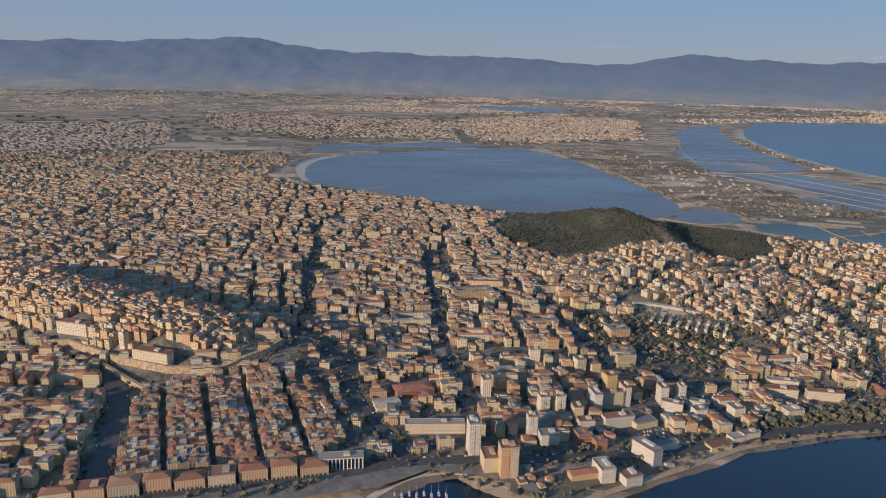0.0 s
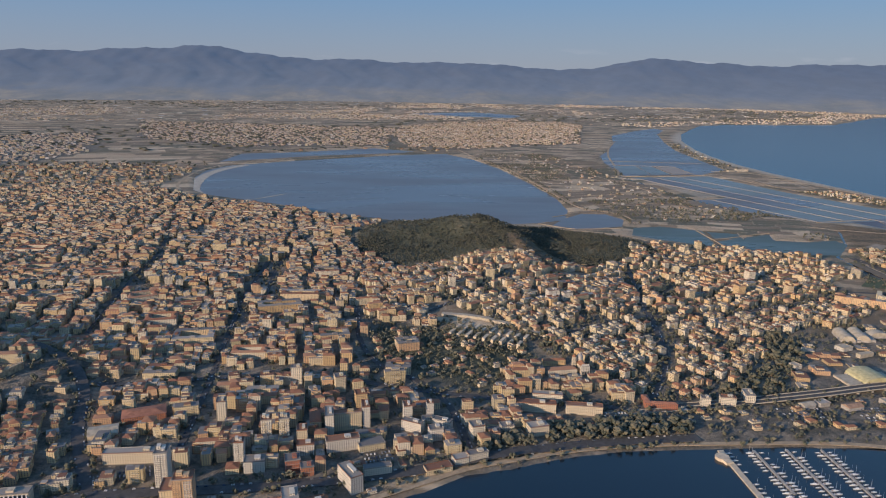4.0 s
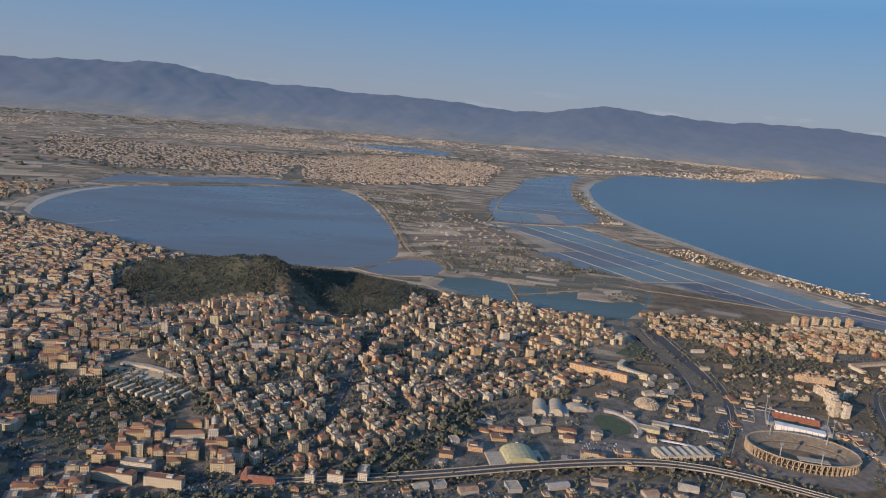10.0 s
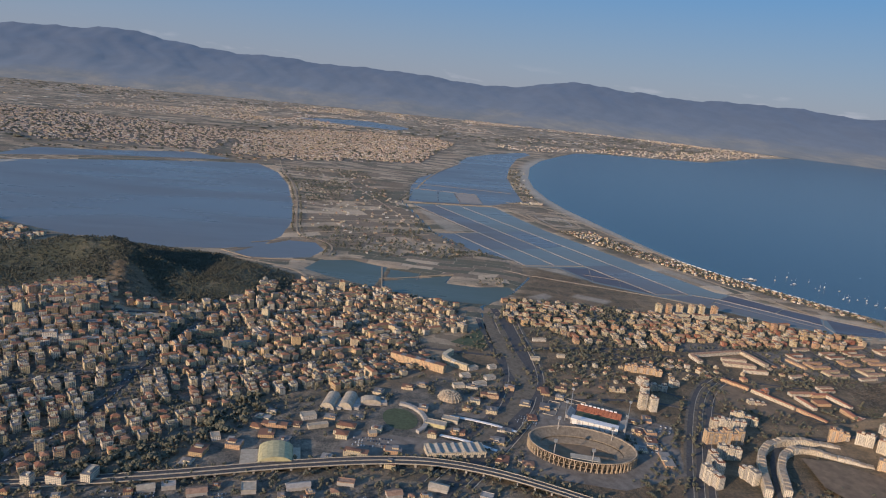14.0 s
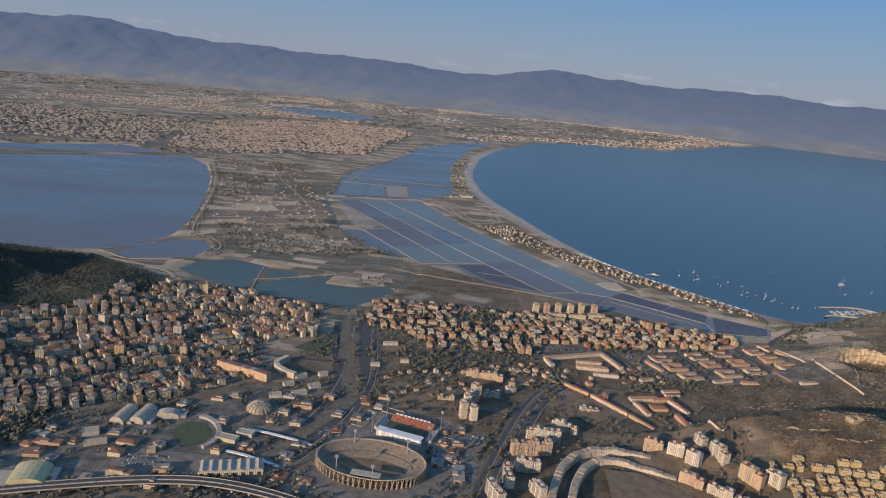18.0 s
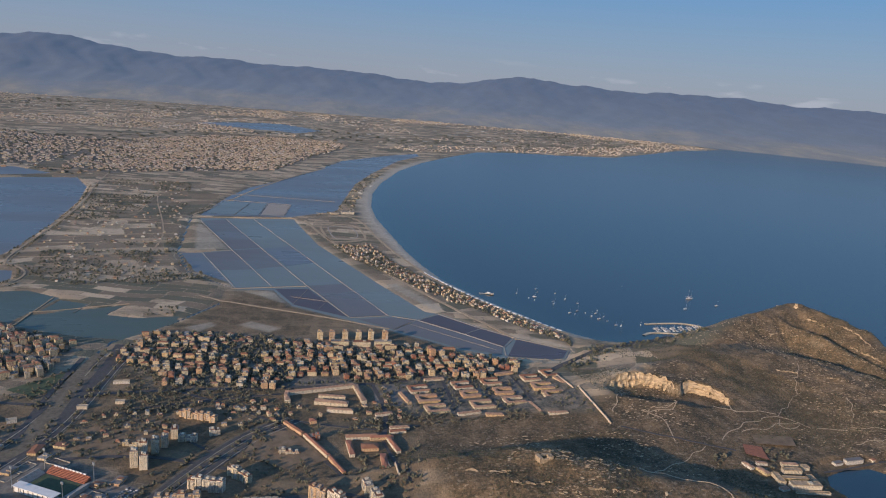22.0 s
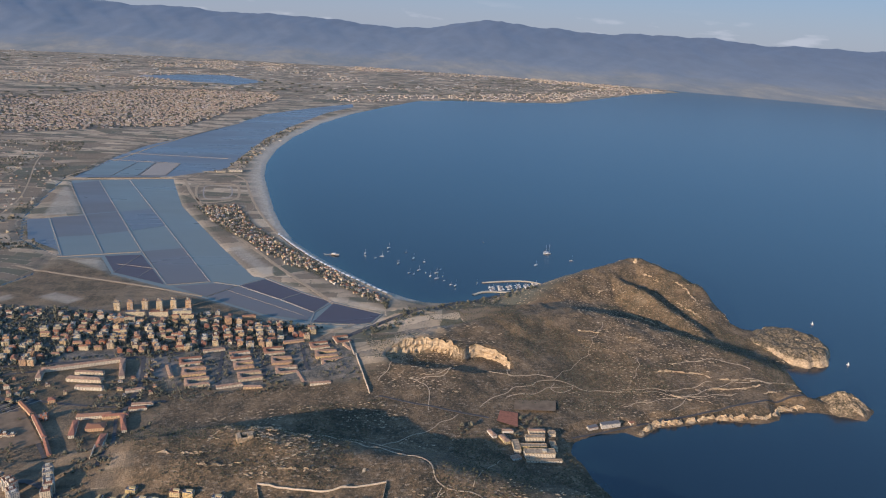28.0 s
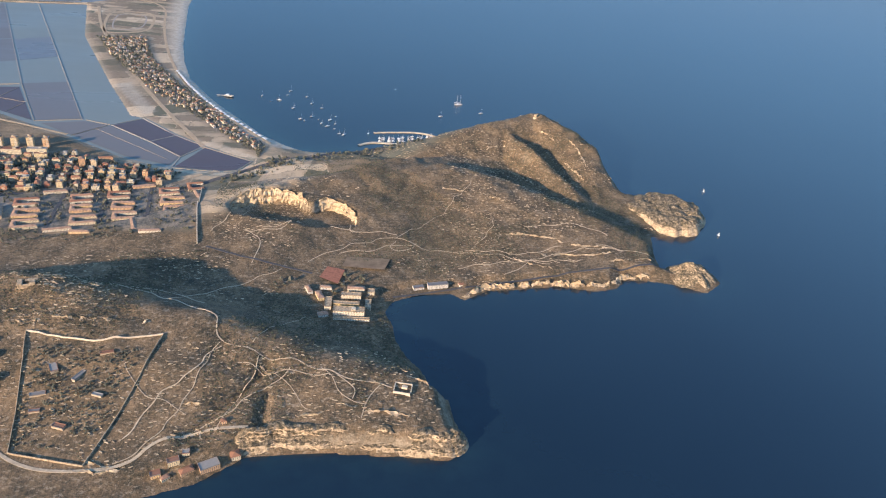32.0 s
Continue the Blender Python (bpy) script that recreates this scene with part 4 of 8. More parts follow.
for line, w, m in (([(45.4, 299.5), (79.5, 207)], 0.5, M_SALT), ([(54.4, 306.9), (89.6, 209.6)], 0.55, M_SALT), ([(89.6, 209.6), (101.5, 179.7)], 0.3, M_DYKE), ([(66.3, 308), (112.1, 182)], 0.5, M_SALT), ([(53.6, 246), (69.2, 204.3)], 0.45, M_SALT),
                   ([(50.7, 247), (63.3, 250.5)], 0.5, M_DYKE), ([(68, 204), (90.5, 208.6)], 0.9, M_TRACK), ([(42.6, 307.5), (83.5, 313)], 1.1, M_TRACK), ([(119.9, 178.5), (130.9, 168), (139.3, 158.9), (138.1, 152.6)], 0.55, M_SALT),
                   ([(119.9, 178.5), (126.6, 183.9), (136.4, 172.4), (144, 165.6), (139.3, 158.9)], 0.5, M_SALT), ([(130.9, 168), (136.4, 172.4)], 0.45, M_SALT), ([(144, 165.2), (156, 157), (152.7, 151.4), (149, 150.6), (138.1, 152.4)], 0.5, M_DYKE),
                   ([(112.4, 170.6), (119.6, 178.5), (112.8, 181.6)], 0.3, M_DYKE), ([(86, 190), (90.4, 206.2)], 0.3, M_DYKE), ([(93, 186), (95.6, 193.4), (84.5, 197.6)], 0.3, M_DYKE), ([(117, 175.5), (136.8, 157)], 0.25, M_DYKE), ([(101.5, 179.7), (112.4, 181.8)], 0.35, M_DYKE),
                   ([(48.1, 353.3), (69, 349.5), (81, 347.6), (78.8, 317.6)], 0.8, M_DYKE), ([(43.6, 318.7), (49.1, 349)], 0.4, M_DYKE), ([(56.9, 315.5), (61.5, 348)], 0.5, M_DYKE), ([(67.6, 316.5), (69.8, 348.9)], 0.6, M_DYKE), ([(50, 372), (104, 362)], 0.35, M_DYKE),
                   ([(23.5, 192), (22, 170)], 0.8, M_TRACK), ([(22, 179.5), (44, 188)], 0.8, M_TRACK), ([(34, 188), (32, 180)], 0.6, M_DYKE), ([(-15, 212), (-4, 219.5)], 1.0, M_TRACK),
                   ([(-18, 204), (-22, 200), (-12, 192), (2, 194)], 1.3, M_TRACK), ([(8, 200), (10, 212), (5, 221), (-2, 224), (-3.5, 247), (-5, 284), (-9, 332), (-18, 378), (-23, 425)], 1.4, M_TRACK)):
    for piece in zip(line, line[1:]) if len(line) < 7 else (line,):
        strip("dyke", list(piece), w * 0.4, m, "low raised earth dyke between water basins", "dyke", lift=0.12, thick=0.3)
for line, w in (([(-62, 206), (-36, 197), (-20, 193.5), (0, 183), (3, 176)], 0.9), ([(40, 312), (46, 330), (66, 415), (100, 500)], 1.0), ([(10, 402), (18, 346), (30, 300), (38, 262), (36, 225)], 0.6), ([(-10, 300), (40, 290)], 0.5),
                ([(-4, 250), (46, 262)], 0.6), ([(60, 196), (70, 190), (91, 181), (112, 171)], 0.7), ([(88, 310), (96, 276), (112, 234), (128, 197), (141, 170.5), (151, 152), (140, 144)], 1.1), ([(93, 330), (113, 320), (117, 280), (126, 236), (137, 203), (160, 167)], 0.9),
                ([(64, 165), (50, 158), (47, 150)], 1.0), ([(5, 262), (20, 268), (40, 274)], 0.5), ([(0, 232), (24, 236), (44, 240)], 0.5)):
    strip("lane", line, w, M_TRACK, "pale country lane beside fields and water")
strip("lane", [(124, 70), (128.4, 66.9), (134.1, 62.3), (140.6, 61.2), (146.3, 61.6), (148.5, 65), (153.3, 66), (160.5, 65.8)], 0.45, M_PATH, "pale shore lane below the headland")
for line, w in (([(48.5, 158), (49, 146), (47.5, 126), (49, 113), (38, 97.5), (29, 86), (24, 78)], 1.8), ([(43, 150), (42, 126), (43.5, 113), (34, 98), (24, 87)], 1.0), 
                ([(60, 80), (69, 93), (77, 106)], 0.7), ([(46, 131.5), (64, 134), (86, 134.5), (104, 136.5), (112, 138)], 1.0), ([(104, 136), (106, 124), (104, 112)], 0.9), ([(140, 138), (150, 146), (161.5, 153), (180, 162.5), (191, 169)], 1.3),
                ([(183, 98), (196, 100.5), (210, 102.5), (226, 104), (238, 106)], 0.5), ([(28, 130), (38, 128), (46, 127)], 1.0),
                ([(72, 78), (78, 90), (86, 96), (98, 92), (108, 80)], 0.9), ([(150, 113), (160, 108), (170, 104)], 0.5), ([(36, 105), (62, 110), (78, 104)], 0.8),
                ([(64, 134), (75, 127.4), (84, 120.6), (92, 109), (97, 99)], 0.7), ([(58, 125.4), (69, 128.4), (82, 131.2), (86, 131.7)], 0.6), ([(77.8, 107), (72, 112), (64, 119), (58, 124)], 0.5), ([(86, 121), (95, 118), (104, 116), (112, 118)], 0.6), ([(119.4, 141), (119.8, 121)], 0.7), ([(127.4, 142), (128.8, 122)], 0.7), ([(135.8, 141), (137.4, 124)], 0.7), ([(104, 112), (106, 100), (106, 92)], 0.6), ([(46, 112), (54, 104), (62, 97)], 0.6), ([(86, 121), (80, 110), (72, 98)], 0.4)):
    strip("road", line, w, M_ASPHALT, "grey asphalt road")
CORRIDOR = [(49, 152), (48.1, 146.4), (46.8, 121.8), (43.4, 110), (39.6, 101.5), (30.4, 88.2), (24.6, 80.3)]
EXPRESS = [(58, 74), (65, 88), (73, 103), (80, 114), (88, 121)]
M_VERGE = plain("worn_road_verge", (0.15, 0.125, 0.09), 0.95, spread=0.4, scale=1.4)
strip("verge", CORRIDOR, 8.5, M_VERGE, "worn earth verge beside the canal roads", "verge", lift=0.03)
strip("verge", EXPRESS, 4.6, M_VERGE, "worn earth verge beside the expressway", "verge", lift=0.03)
for off, w in ((-3.3, 0.9), (-1.9, 0.5), (1.9, 0.9), (3.2, 0.6)):
    strip("road", [(x + off, y - 0.25 * off) for x, y in CORRIDOR], w, M_ASPHALT, "grey asphalt road along the canal")
    strip("kerb", [(x + off + w * 0.6, y - 0.25 * off) for x, y in CORRIDOR], 0.12, M_TANROOF, "pale concrete kerb along the canal road", "kerb", lift=0.1)
for off in (-1.3, 0.0, 1.3):
    strip("road", [(x + off, y - 0.5 * off) for x, y in EXPRESS], 0.85, M_ASPHALT, "grey asphalt carriageway of the expressway")
    strip("kerb", [(x + off + 0.55, y - 0.5 * off) for x, y in EXPRESS], 0.1, M_TANROOF, "pale concrete kerb of the expressway", "kerb", lift=0.1)
for line, w in (([(128, 95), (135.8, 97.2), (140.3, 95.2), (150.3, 90.2), (154.2, 86), (155.3, 81.8), (161.9, 78), (169.1, 75), (175.3, 72.4), (180, 70.6)], 0.4), ([(144.6, 62.2), (148.7, 65), (151.8, 71.7), (155.4, 81.1)], 0.3),
                ([(156, 66), (158, 71), (160.5, 75), (161, 78)], 0.3), ([(152, 69), (146, 72), (143, 78)], 0.2), ([(162, 77), (165, 72), (168, 68)], 0.2), ([(168, 108), (176, 113), (186, 116), (192, 112)], 0.35), ([(192, 112), (204, 110), (215, 106)], 0.3),
                ([(196, 106), (208, 107.5), (222, 107)], 0.3), ([(160, 118), (168, 121), (178, 117)], 0.3), ([(205, 103), (212, 108), (224, 111), (232, 110)], 0.3), ([(170, 75), (172, 70), (176, 68)], 0.2), ([(150, 118), (156, 126), (160, 140), (158, 147)], 0.4), ([(186, 116), (196, 124), (205, 136)], 0.25),
                ([(155.2, 79.9), (152.5, 76.1), (148, 71.4), (146.7, 69), (144.6, 65.4)], 0.45), ([(157.6, 77.5), (162.2, 74.9), (165.8, 74.8), (171, 73.4)], 0.35), ([(165.8, 74.8), (162.3, 72.6), (157.4, 68.4), (152, 66)], 0.35), ([(177.9, 71.1), (175.6, 68.4), (174.7, 65.8)], 0.35), ([(172, 73.1), (174.8, 72.1), (173.7, 69)], 0.3),
                ([(155.9, 118.1), (158.5, 117.2), (164.6, 118.6), (167.2, 123)], 0.45), ([(156.6, 118.6), (159.9, 113.6), (158.4, 107.2)], 0.4), ([(174.7, 110.9), (180.7, 111.3), (185.2, 113.8), (189.3, 112.8), (187.3, 111.4), (184, 112.3), (185.3, 115.1)], 0.4), ([(186.3, 116.8), (179.9, 117.6), (175.6, 116.6), (177.4, 119.4)], 0.4), ([(200.9, 112.9), (206.3, 118.7), (207.2, 122.3)], 0.3),
                ([(196.4, 111.6), (204.7, 111), (210.3, 109.7), (219, 111.9)], 0.3), ([(212.4, 118.7), (223.6, 119.5), (230.4, 114.9)], 0.3), ([(225.9, 112.2), (233.7, 109.8), (238.6, 108.6)], 0.35), ([(132, 96), (138, 99), (146, 98), (152, 94)], 0.3), ([(146, 93), (150, 98), (158, 102), (164, 106)], 0.3), ([(160, 80), (163, 86), (168, 92)], 0.25)):
    strip("footpath", [(x + 0.5 * math.sin(y * 1.3 + x), y + 0.5 * math.cos(x * 1.1)) for x, y, _ in along(line, 2.0)] + [line[-1]], w * 0.42, M_PATH, "pale worn dirt path over the scrub hill", "path", lift=0.07, step=0.6)
for line, w, m in (([(95, 300), (99, 303.6), (108, 302.8), (111.4, 299), (113.2, 278), (110.6, 272), (101, 268.4), (97.8, 271.6), (94.8, 292), (95, 300)], 1.0, M_TRACK), ([(98, 297), (101, 299.6), (106.6, 298.8), (109, 295), (110.2, 280), (107.6, 275.6), (102, 273.8), (99.6, 277), (98, 290), (98, 297)], 0.5, M_SALT)):
    strip("riding_track", line, w, m, "sandy oval riding track behind the beach", "track")

M_BEACH = plain("pale_lake_sand", (0.42, 0.38, 0.31), 0.95, spread=0.2, scale=0.5)
strip("lake_beach", [(-122, 243.4), (-130, 247.5), (-138, 259), (-142.6, 279.4), (-144.8, 305), (-141.8, 326), (-134, 342)], 4.5, M_BEACH, "pale sandy strip along the lake shore", "beach", deck=[0.06, 0.06], thick=0.3)
strip("lake_spit", [(-124, 241.5), (-116, 242.6), (-111.4, 245.8), (-103.8, 255.9)], 0.9, M_BEACH, "narrow pale spit reaching into the lake", "beach", deck=[0.06, 0.06], thick=0.3)
strip("lake_road", [(-112, 231), (-128, 240), (-141, 254), (-149, 276), (-151, 305), (-149, 330), (-138, 350), (-90, 378), (-58, 397)], 1.2, M_TRACK, "pale road round the lake")
strip("promenade", [(-84, 54.6), (-75, 59.2), (-64, 64.2), (-59, 67), (-54, 68.2), (-47, 70), (-40, 70.9), (-29, 70.9), (-8, 70), (0, 64.4)], 0.8, M_TRACK, "pale seafront promenade along the quay wall")
# ---- landmarks ----
M_GLASS = plain("dark_window_band", (0.05, 0.06, 0.07), 0.25, spread=0.1)
M_ORANGE = facade("orange_plaster", [(0.62, 0.44, 0.25), (0.62, 0.41, 0.23)])
M_BRICKRED = facade("red_brick", [(0.42, 0.17, 0.09), (0.38, 0.15, 0.09)])
M_CREAM = facade("cream_plaster", [(0.66, 0.56, 0.40), (0.70, 0.62, 0.48)])
M_PALEWALL = facade("white_plaster", [(0.66, 0.61, 0.52), (0.61, 0.56, 0.48)])
M_TAN = plain("sunlit_limestone_wall", (0.56, 0.46, 0.33), 0.9)
M_RAMPART = plain("old_rampart_stone", (0.36, 0.27, 0.17), 0.95, spread=0.55, scale=2.6)
M_YELROOF = plain("ochre_sheet_roof", (0.46, 0.41, 0.22), 0.6)
M_REDROOF = plain("rust_red_roof", (0.34, 0.15, 0.09), 0.85)
M_OLDRIB = plain("stained_concrete", (0.40, 0.31, 0.21), 0.9, spread=0.35)
M_FIELD = plain("bare_brown_field", (0.20, 0.14, 0.085), 0.95, spread=0.3, scale=0.7)
M_TANTILE = plain("sun_bleached_clay_tiles", (0.34, 0.215, 0.14), 0.9, spread=0.35)
M_STEP = plain("terrace_concrete", (0.21, 0.17, 0.12), 0.9, spread=0.35)


def block(name, x, y, w, d, h, a, wall, label, category="building", roof="flat", z=None, group="", roof_mat=None, floors=True):
    """A single building: walls, roof slab or tiles, plinth and a stair head."""
    g = min(height_at(x, y), height_at(x + math.cos(a) * w / 2, y + math.sin(a) * w / 2), height_at(x - math.cos(a) * w / 2, y - math.sin(a) * w / 2)) if z is None else z
    ob = thing(name, x, y, max(g, 0.05), a, label, category, group)
    part("body", bx(0, 0, -0.3, h, w, d), wall, ob)
    if roof == "flat":
        bm = bx(0, 0, h, h + 0.04, w + 0.06, d + 0.06)
        for px, py, pw, pd in ((0, d / 2, w + 0.06, 0.05), (0, -d / 2, w + 0.06, 0.05), (w / 2, 0, 0.05, d), (-w / 2, 0, 0.05, d)):
            add_box(bm, px, py, h + 0.03, h + 0.11, pw, pd)
        part("roof", bm, roof_mat or M_ROOF, ob)
        if h > 0.9:
            part("stair_head", bx(w * 0.15, 0, h + 0.03, h + 0.26, min(0.7, w * 0.3), d * 0.5), wall, ob)
    elif roof == "gable":
        part("roof", add_hip(bmesh.new(), 0, 0, h, 0.28 * min(1, d), w + 0.12, d + 0.12, gable=True), roof_mat or M_TILE, ob)
    else:
        part("roof", add_hip(bmesh.new(), 0, 0, h, 0.22 * min(1.2, d), w + 0.12, d + 0.12), roof_mat or M_TILE, ob)
    if floors and h > 0.9:
        for s in range(2, int(h / STOREY), 2):
            part("string_course", bx(0, 0, s * STOREY - 0.012, s * STOREY + 0.012, w + 0.05, d + 0.05), M_CONCRETE, ob)
    reserve(x, y, max(w, d) * 0.5 + 0.5)
    return ob


def tower(name, x, y, w, d, h, a, wall, label, group=""):
    ob = block(name, x, y, w, d, h, a, wall, label, "tower block", group=group, floors=False)
    for sx in (-1, 1):
        bm = bmesh.new()
        for s in range(1, int(h / STOREY)):
            add_box(bm, sx * w * 0.26, -d / 2 - 0.05, s * STOREY, s * STOREY + 0.08, w * 0.38, 0.12)
        tagged(part("balcony", bm, M_PALEWALL if sx > 0 else wall, ob), kind="stuff")
    part("lift_head", bx(-w * 0.2, d * 0.1, h + 0.03, h + 0.4, w * 0.3, d * 0.35), wall, ob)
    return ob


tower("tower_block", -90.9, 65.2, 1.3, 1.9, 3.9, 0.1, M_PALEWALL, "tall white slab tower beside the harbour road")
tower("tower_block", -87.6, 60.9, 1.9, 1.7, 3.6, 0.1, M_ORANGE, "tall orange-ochre tower block by the harbour")
block("office_building", -89.4, 62.2, 1.6, 2.4, 1.9, 0.1, M_WARM, "brown office block beside the orange tower")
tower("tower_block", -81.6, 73.0, 1.2, 1.4, 3.1, 0.15, M_CREAM, "cream residential tower, one of a pair", "twin towers")
tower("tower_block", -79.6, 73.2, 1.2, 1.4, 3.1, 0.15, M_CREAM, "cream residential tower, one of a pair", "twin towers")
tower("tower_block", -83.8, 68.4, 1.1, 1.2, 2.9, 0.1, M_PALEWALL, "pale narrow tower block")
block("office_building", -82.0, 67.3, 2.2, 1.5, 1.3, 0.1, M_PALEWALL, "white stepped apartment block below the tower")
for x, y, w, d, h, a, m in ((-78.0, 67.4, 1.6, 1.6, 1.3, 0.2, M_BRICKRED), (-76.3, 66.3, 1.4, 1.2, 1.0, 0.2, M_BRICKRED), (-76.9, 70.4, 1.9, 1.2, 1.3, 0.1, M_PALEWALL), (-72.8, 71.2, 3.8, 1.3, 1.4, 0.2, M_PALEWALL),
                            (-77.5, 72.6, 1.2, 1.6, 2.0, 0.1, M_WALL), (-74.6, 75.2, 1.0, 2.6, 2.6, 0.1, M_PALEWALL), (-72.6, 75.8, 3.6, 1.0, 2.2, 0.15, M_PALE), (-70.3, 76.8, 0.9, 2.0, 2.7, 0.1, M_PALEWALL), (-69.6, 71.2, 3.0, 1.6, 0.8, 0.3, M_WARM),
                            (-65.2, 77.2, 1.0, 1.6, 2.4, 0.1, M_PALEWALL), (-64.6, 75.0, 2.6, 1.0, 1.3, -0.5, M_PALEWALL), (-62.4, 78.0, 0.8, 1.2, 2.2, 0.1, M_PALEWALL), (-61.0, 75.4, 2.4, 0.9, 1.2, -0.5, M_PALEWALL), (-62.0, 73.0, 1.6, 1.3, 1.5, 0.2, M_PALEWALL),
                            (-57.0, 73.6, 1.6, 1.6, 1.5, 0.2, M_CREAM), (-53.3, 74.3, 1.6, 1.2, 1.0, 0.2, M_CREAM), (-49.6, 73.7, 2.4, 1.4, 1.2, 0.2, M_CREAM), (-71.6, 64.0, 1.4, 3.2, 1.7, 0.5, M_PALEWALL), (-74.8, 60.0, 2.0, 2.0, 1.0, 0.3, M_PALEWALL),
                            (-77.4, 60.6, 1.6, 2.4, 1.4, 0.2, M_CREAM), (-68.8, 66.0, 3.0, 0.9, 0.9, 0.2, M_CREAM), (-62.2, 66.6, 3.0, 1.2, 0.6, 0.3, M_WARM), (-59.6, 68.0, 1.6, 1.2, 0.8, 0.3, M_CREAM), (-57.6, 68.6, 2.4, 1.0, 1.0, 0.3, M_CREAM)):
    block("apartment_building", x, y, w, d, h, a, m, "plastered apartment house near the seafront", group="seafront buildings")
block("warehouse", -79.2, 60.4, 4.0, 1.2, 0.7, 0.2, M_ORANGE, "long low ochre harbour shed", "shed", roof="gable", roof_mat=M_REDROOF)
block("palace", -95, 69.6, 7.0, 1.2, 1.3, 0.02, M_CREAM, "long cream arcaded palace beside the square")
block("exhibition_hall", -97.5, 79.6, 5.0, 2.6, 0.8, 0.3, M_BRICKRED, "big rust-red roofed hall", roof="hip", roof_mat=M_REDROOF)
block("exhibition_hall", -100.8, 75.4, 3.2, 2.4, 0.7, 0.3, M_TAN, "pale roofed low exhibition hall", roof="gable", roof_mat=M_TANROOF)
arc = block("arcade_building", -105.4, 62.4, 5.0, 1.3, 1.3, 0.1, M_TAN, "dark glazed building with tall white columns", floors=False)
part("glazing", bx(0, -0.68, 0.1, 1.15, 4.8, 0.06), M_GLASS, arc, "dark recessed glazing")
for k in range(13):
    part("column", bx(-2.4 + k * 0.4, -0.78, -0.2, 1.25, 0.09, 0.12), M_WHITE, arc)
for k in range(9):
    front = block("arcade_building", -132 + k * 3.0, 56.6 + k * 0.6, 2.85 - 0.25 * (k % 2), 1.4 + 0.3 * (k % 3), 1.15 + 0.22 * ((k * 5) % 4) * 0.6, 0.2, (M_WARM, M_ORANGE, M_WALL)[k % 3], "warm plastered harbour-front house with arcades", group="harbour front", roof=("hip", "flat", "hip", "hip")[k % 4])
    # no arches are cut: dark slabs on the wall paint the shade inside them
    for j in range(6):
        part("arch", bx(-1.05 + 0.42 * j, -0.7 - 0.15 * (k % 3), 0.0, 0.3, 0.24, 0.05), M_GLASS, front, "dark slab painting the shade in an arcade arch")

# castle hill ramparts
for line, h in (([(-150, 91), (-145.5, 90), (-137.7, 86), (-130, 83), (-122.6, 82.5), (-117.5, 86), (-116, 89)], 0.95), ([(-139.4, 85.4), (-132, 79.6), (-127, 79.2), (-122, 81)], 0.7), ([(-172, 108), (-160, 100), (-151, 94)], 0.9)):
    wall_run("rampart", line, 0.5, h, M_RAMPART, "high sunlit limestone rampart of the old town", "rampart")
block("palace", -132.5, 84.8, 5.6, 1.4, 2.0, -0.35, M_CREAM, "long pink-cream palace on the rampart")
tower("tower_block", -137.6, 88.3, 0.9, 0.9, 2.2, -0.4, M_TAN, "square medieval limestone tower")
block("palace", -146.0, 92.2, 5.0, 1.3, 1.5, -0.3, M_CREAM, "long cream palace along the rampart")
block("barracks", -172, 128, 9, 1.4, 1.2, -0.1, M_CREAM, "long cream palace with red roof on the hill", roof="hip")
block("barracks", -160, 126, 6, 1.2, 1.0, -0.1, M_CREAM, "long cream hall on the hill", roof="hip")
block("cathedral", -135.5, 104, 1.6, 3.6, 1.6, 0.5, M_CREAM, "large pale cathedral block in the old town", roof="gable")


# basilica on its hill
def basilica(x, y, a):
    z = height_at(x, y)
    ob = thing("basilica", x, y, z, a, "pale stone basilica with dome and bell tower on a hill", "church")
    part("nave", bx(0, 0, -0.5, 1.1, 1.1, 2.6), M_CREAM, ob)
    part("nave_roof", add_hip(bmesh.new(), 0, 0, 1.1, 0.35, 2.7, 1.2, math.pi / 2, True), M_TILE, ob)
    bm = bx(0, -1.35, -0.5, 1.25, 1.35, 0.25)
    add_hip(bm, 0, -1.35, 1.25, 0.3, 1.3, 0.25, 0.0)
    part("facade", bm, M_PALEWALL, ob)
    for k in (-1, 0, 1):
        part("arch", add_cyl(bx(k * 0.4, -1.49, -0.2, 0.4, 0.22, 0.05), k * 0.4, -1.49, 0.38, 0.42, 0.11, 0.11), M_GLASS, ob)
    part("drum", add_cyl(bmesh.new(), 0, 0.9, 1.0, 1.75, 0.48, 0.48, 16), M_CREAM, ob)
    bm = bmesh.new()
    bmesh.ops.create_uvsphere(bm, u_segments=16, v_segments=8, radius=0.5, matrix=Matrix.Translation((0, 0.9, 1.75)))
    part("dome", bm, M_CONCRETE, ob)
    part("lantern", add_cyl(bmesh.new(), 0, 0.9, 2.2, 2.5, 0.1, 0.06, 8), M_CREAM, ob)
    part("bell_tower", bx(-1.0, 0.6, -0.4, 2.0, 0.5, 0.5), M_CREAM, ob)
    part("bell_tower_cap", add_cyl(bmesh.new(), -1.0, 0.6, 2.0, 2.4, 0.33, 0.02, 8), M_TILE, ob)
    part("convent", bx(-3.3, -0.4, -0.6, 0.75, 4.4, 1.3), M_CREAM, ob)
    part("convent_roof", add_hip(bmesh.new(), -3.3, -0.4, 0.75, 0.25, 4.5, 1.4), M_TILE, ob)
    part("stair", bx(0.1, -2.3, -0.9, -0.25, 2.0, 1.4), M_TANROOF, ob)
    reserve(x, y, 2.2), reserve(x - 3.5, y, 2.5)


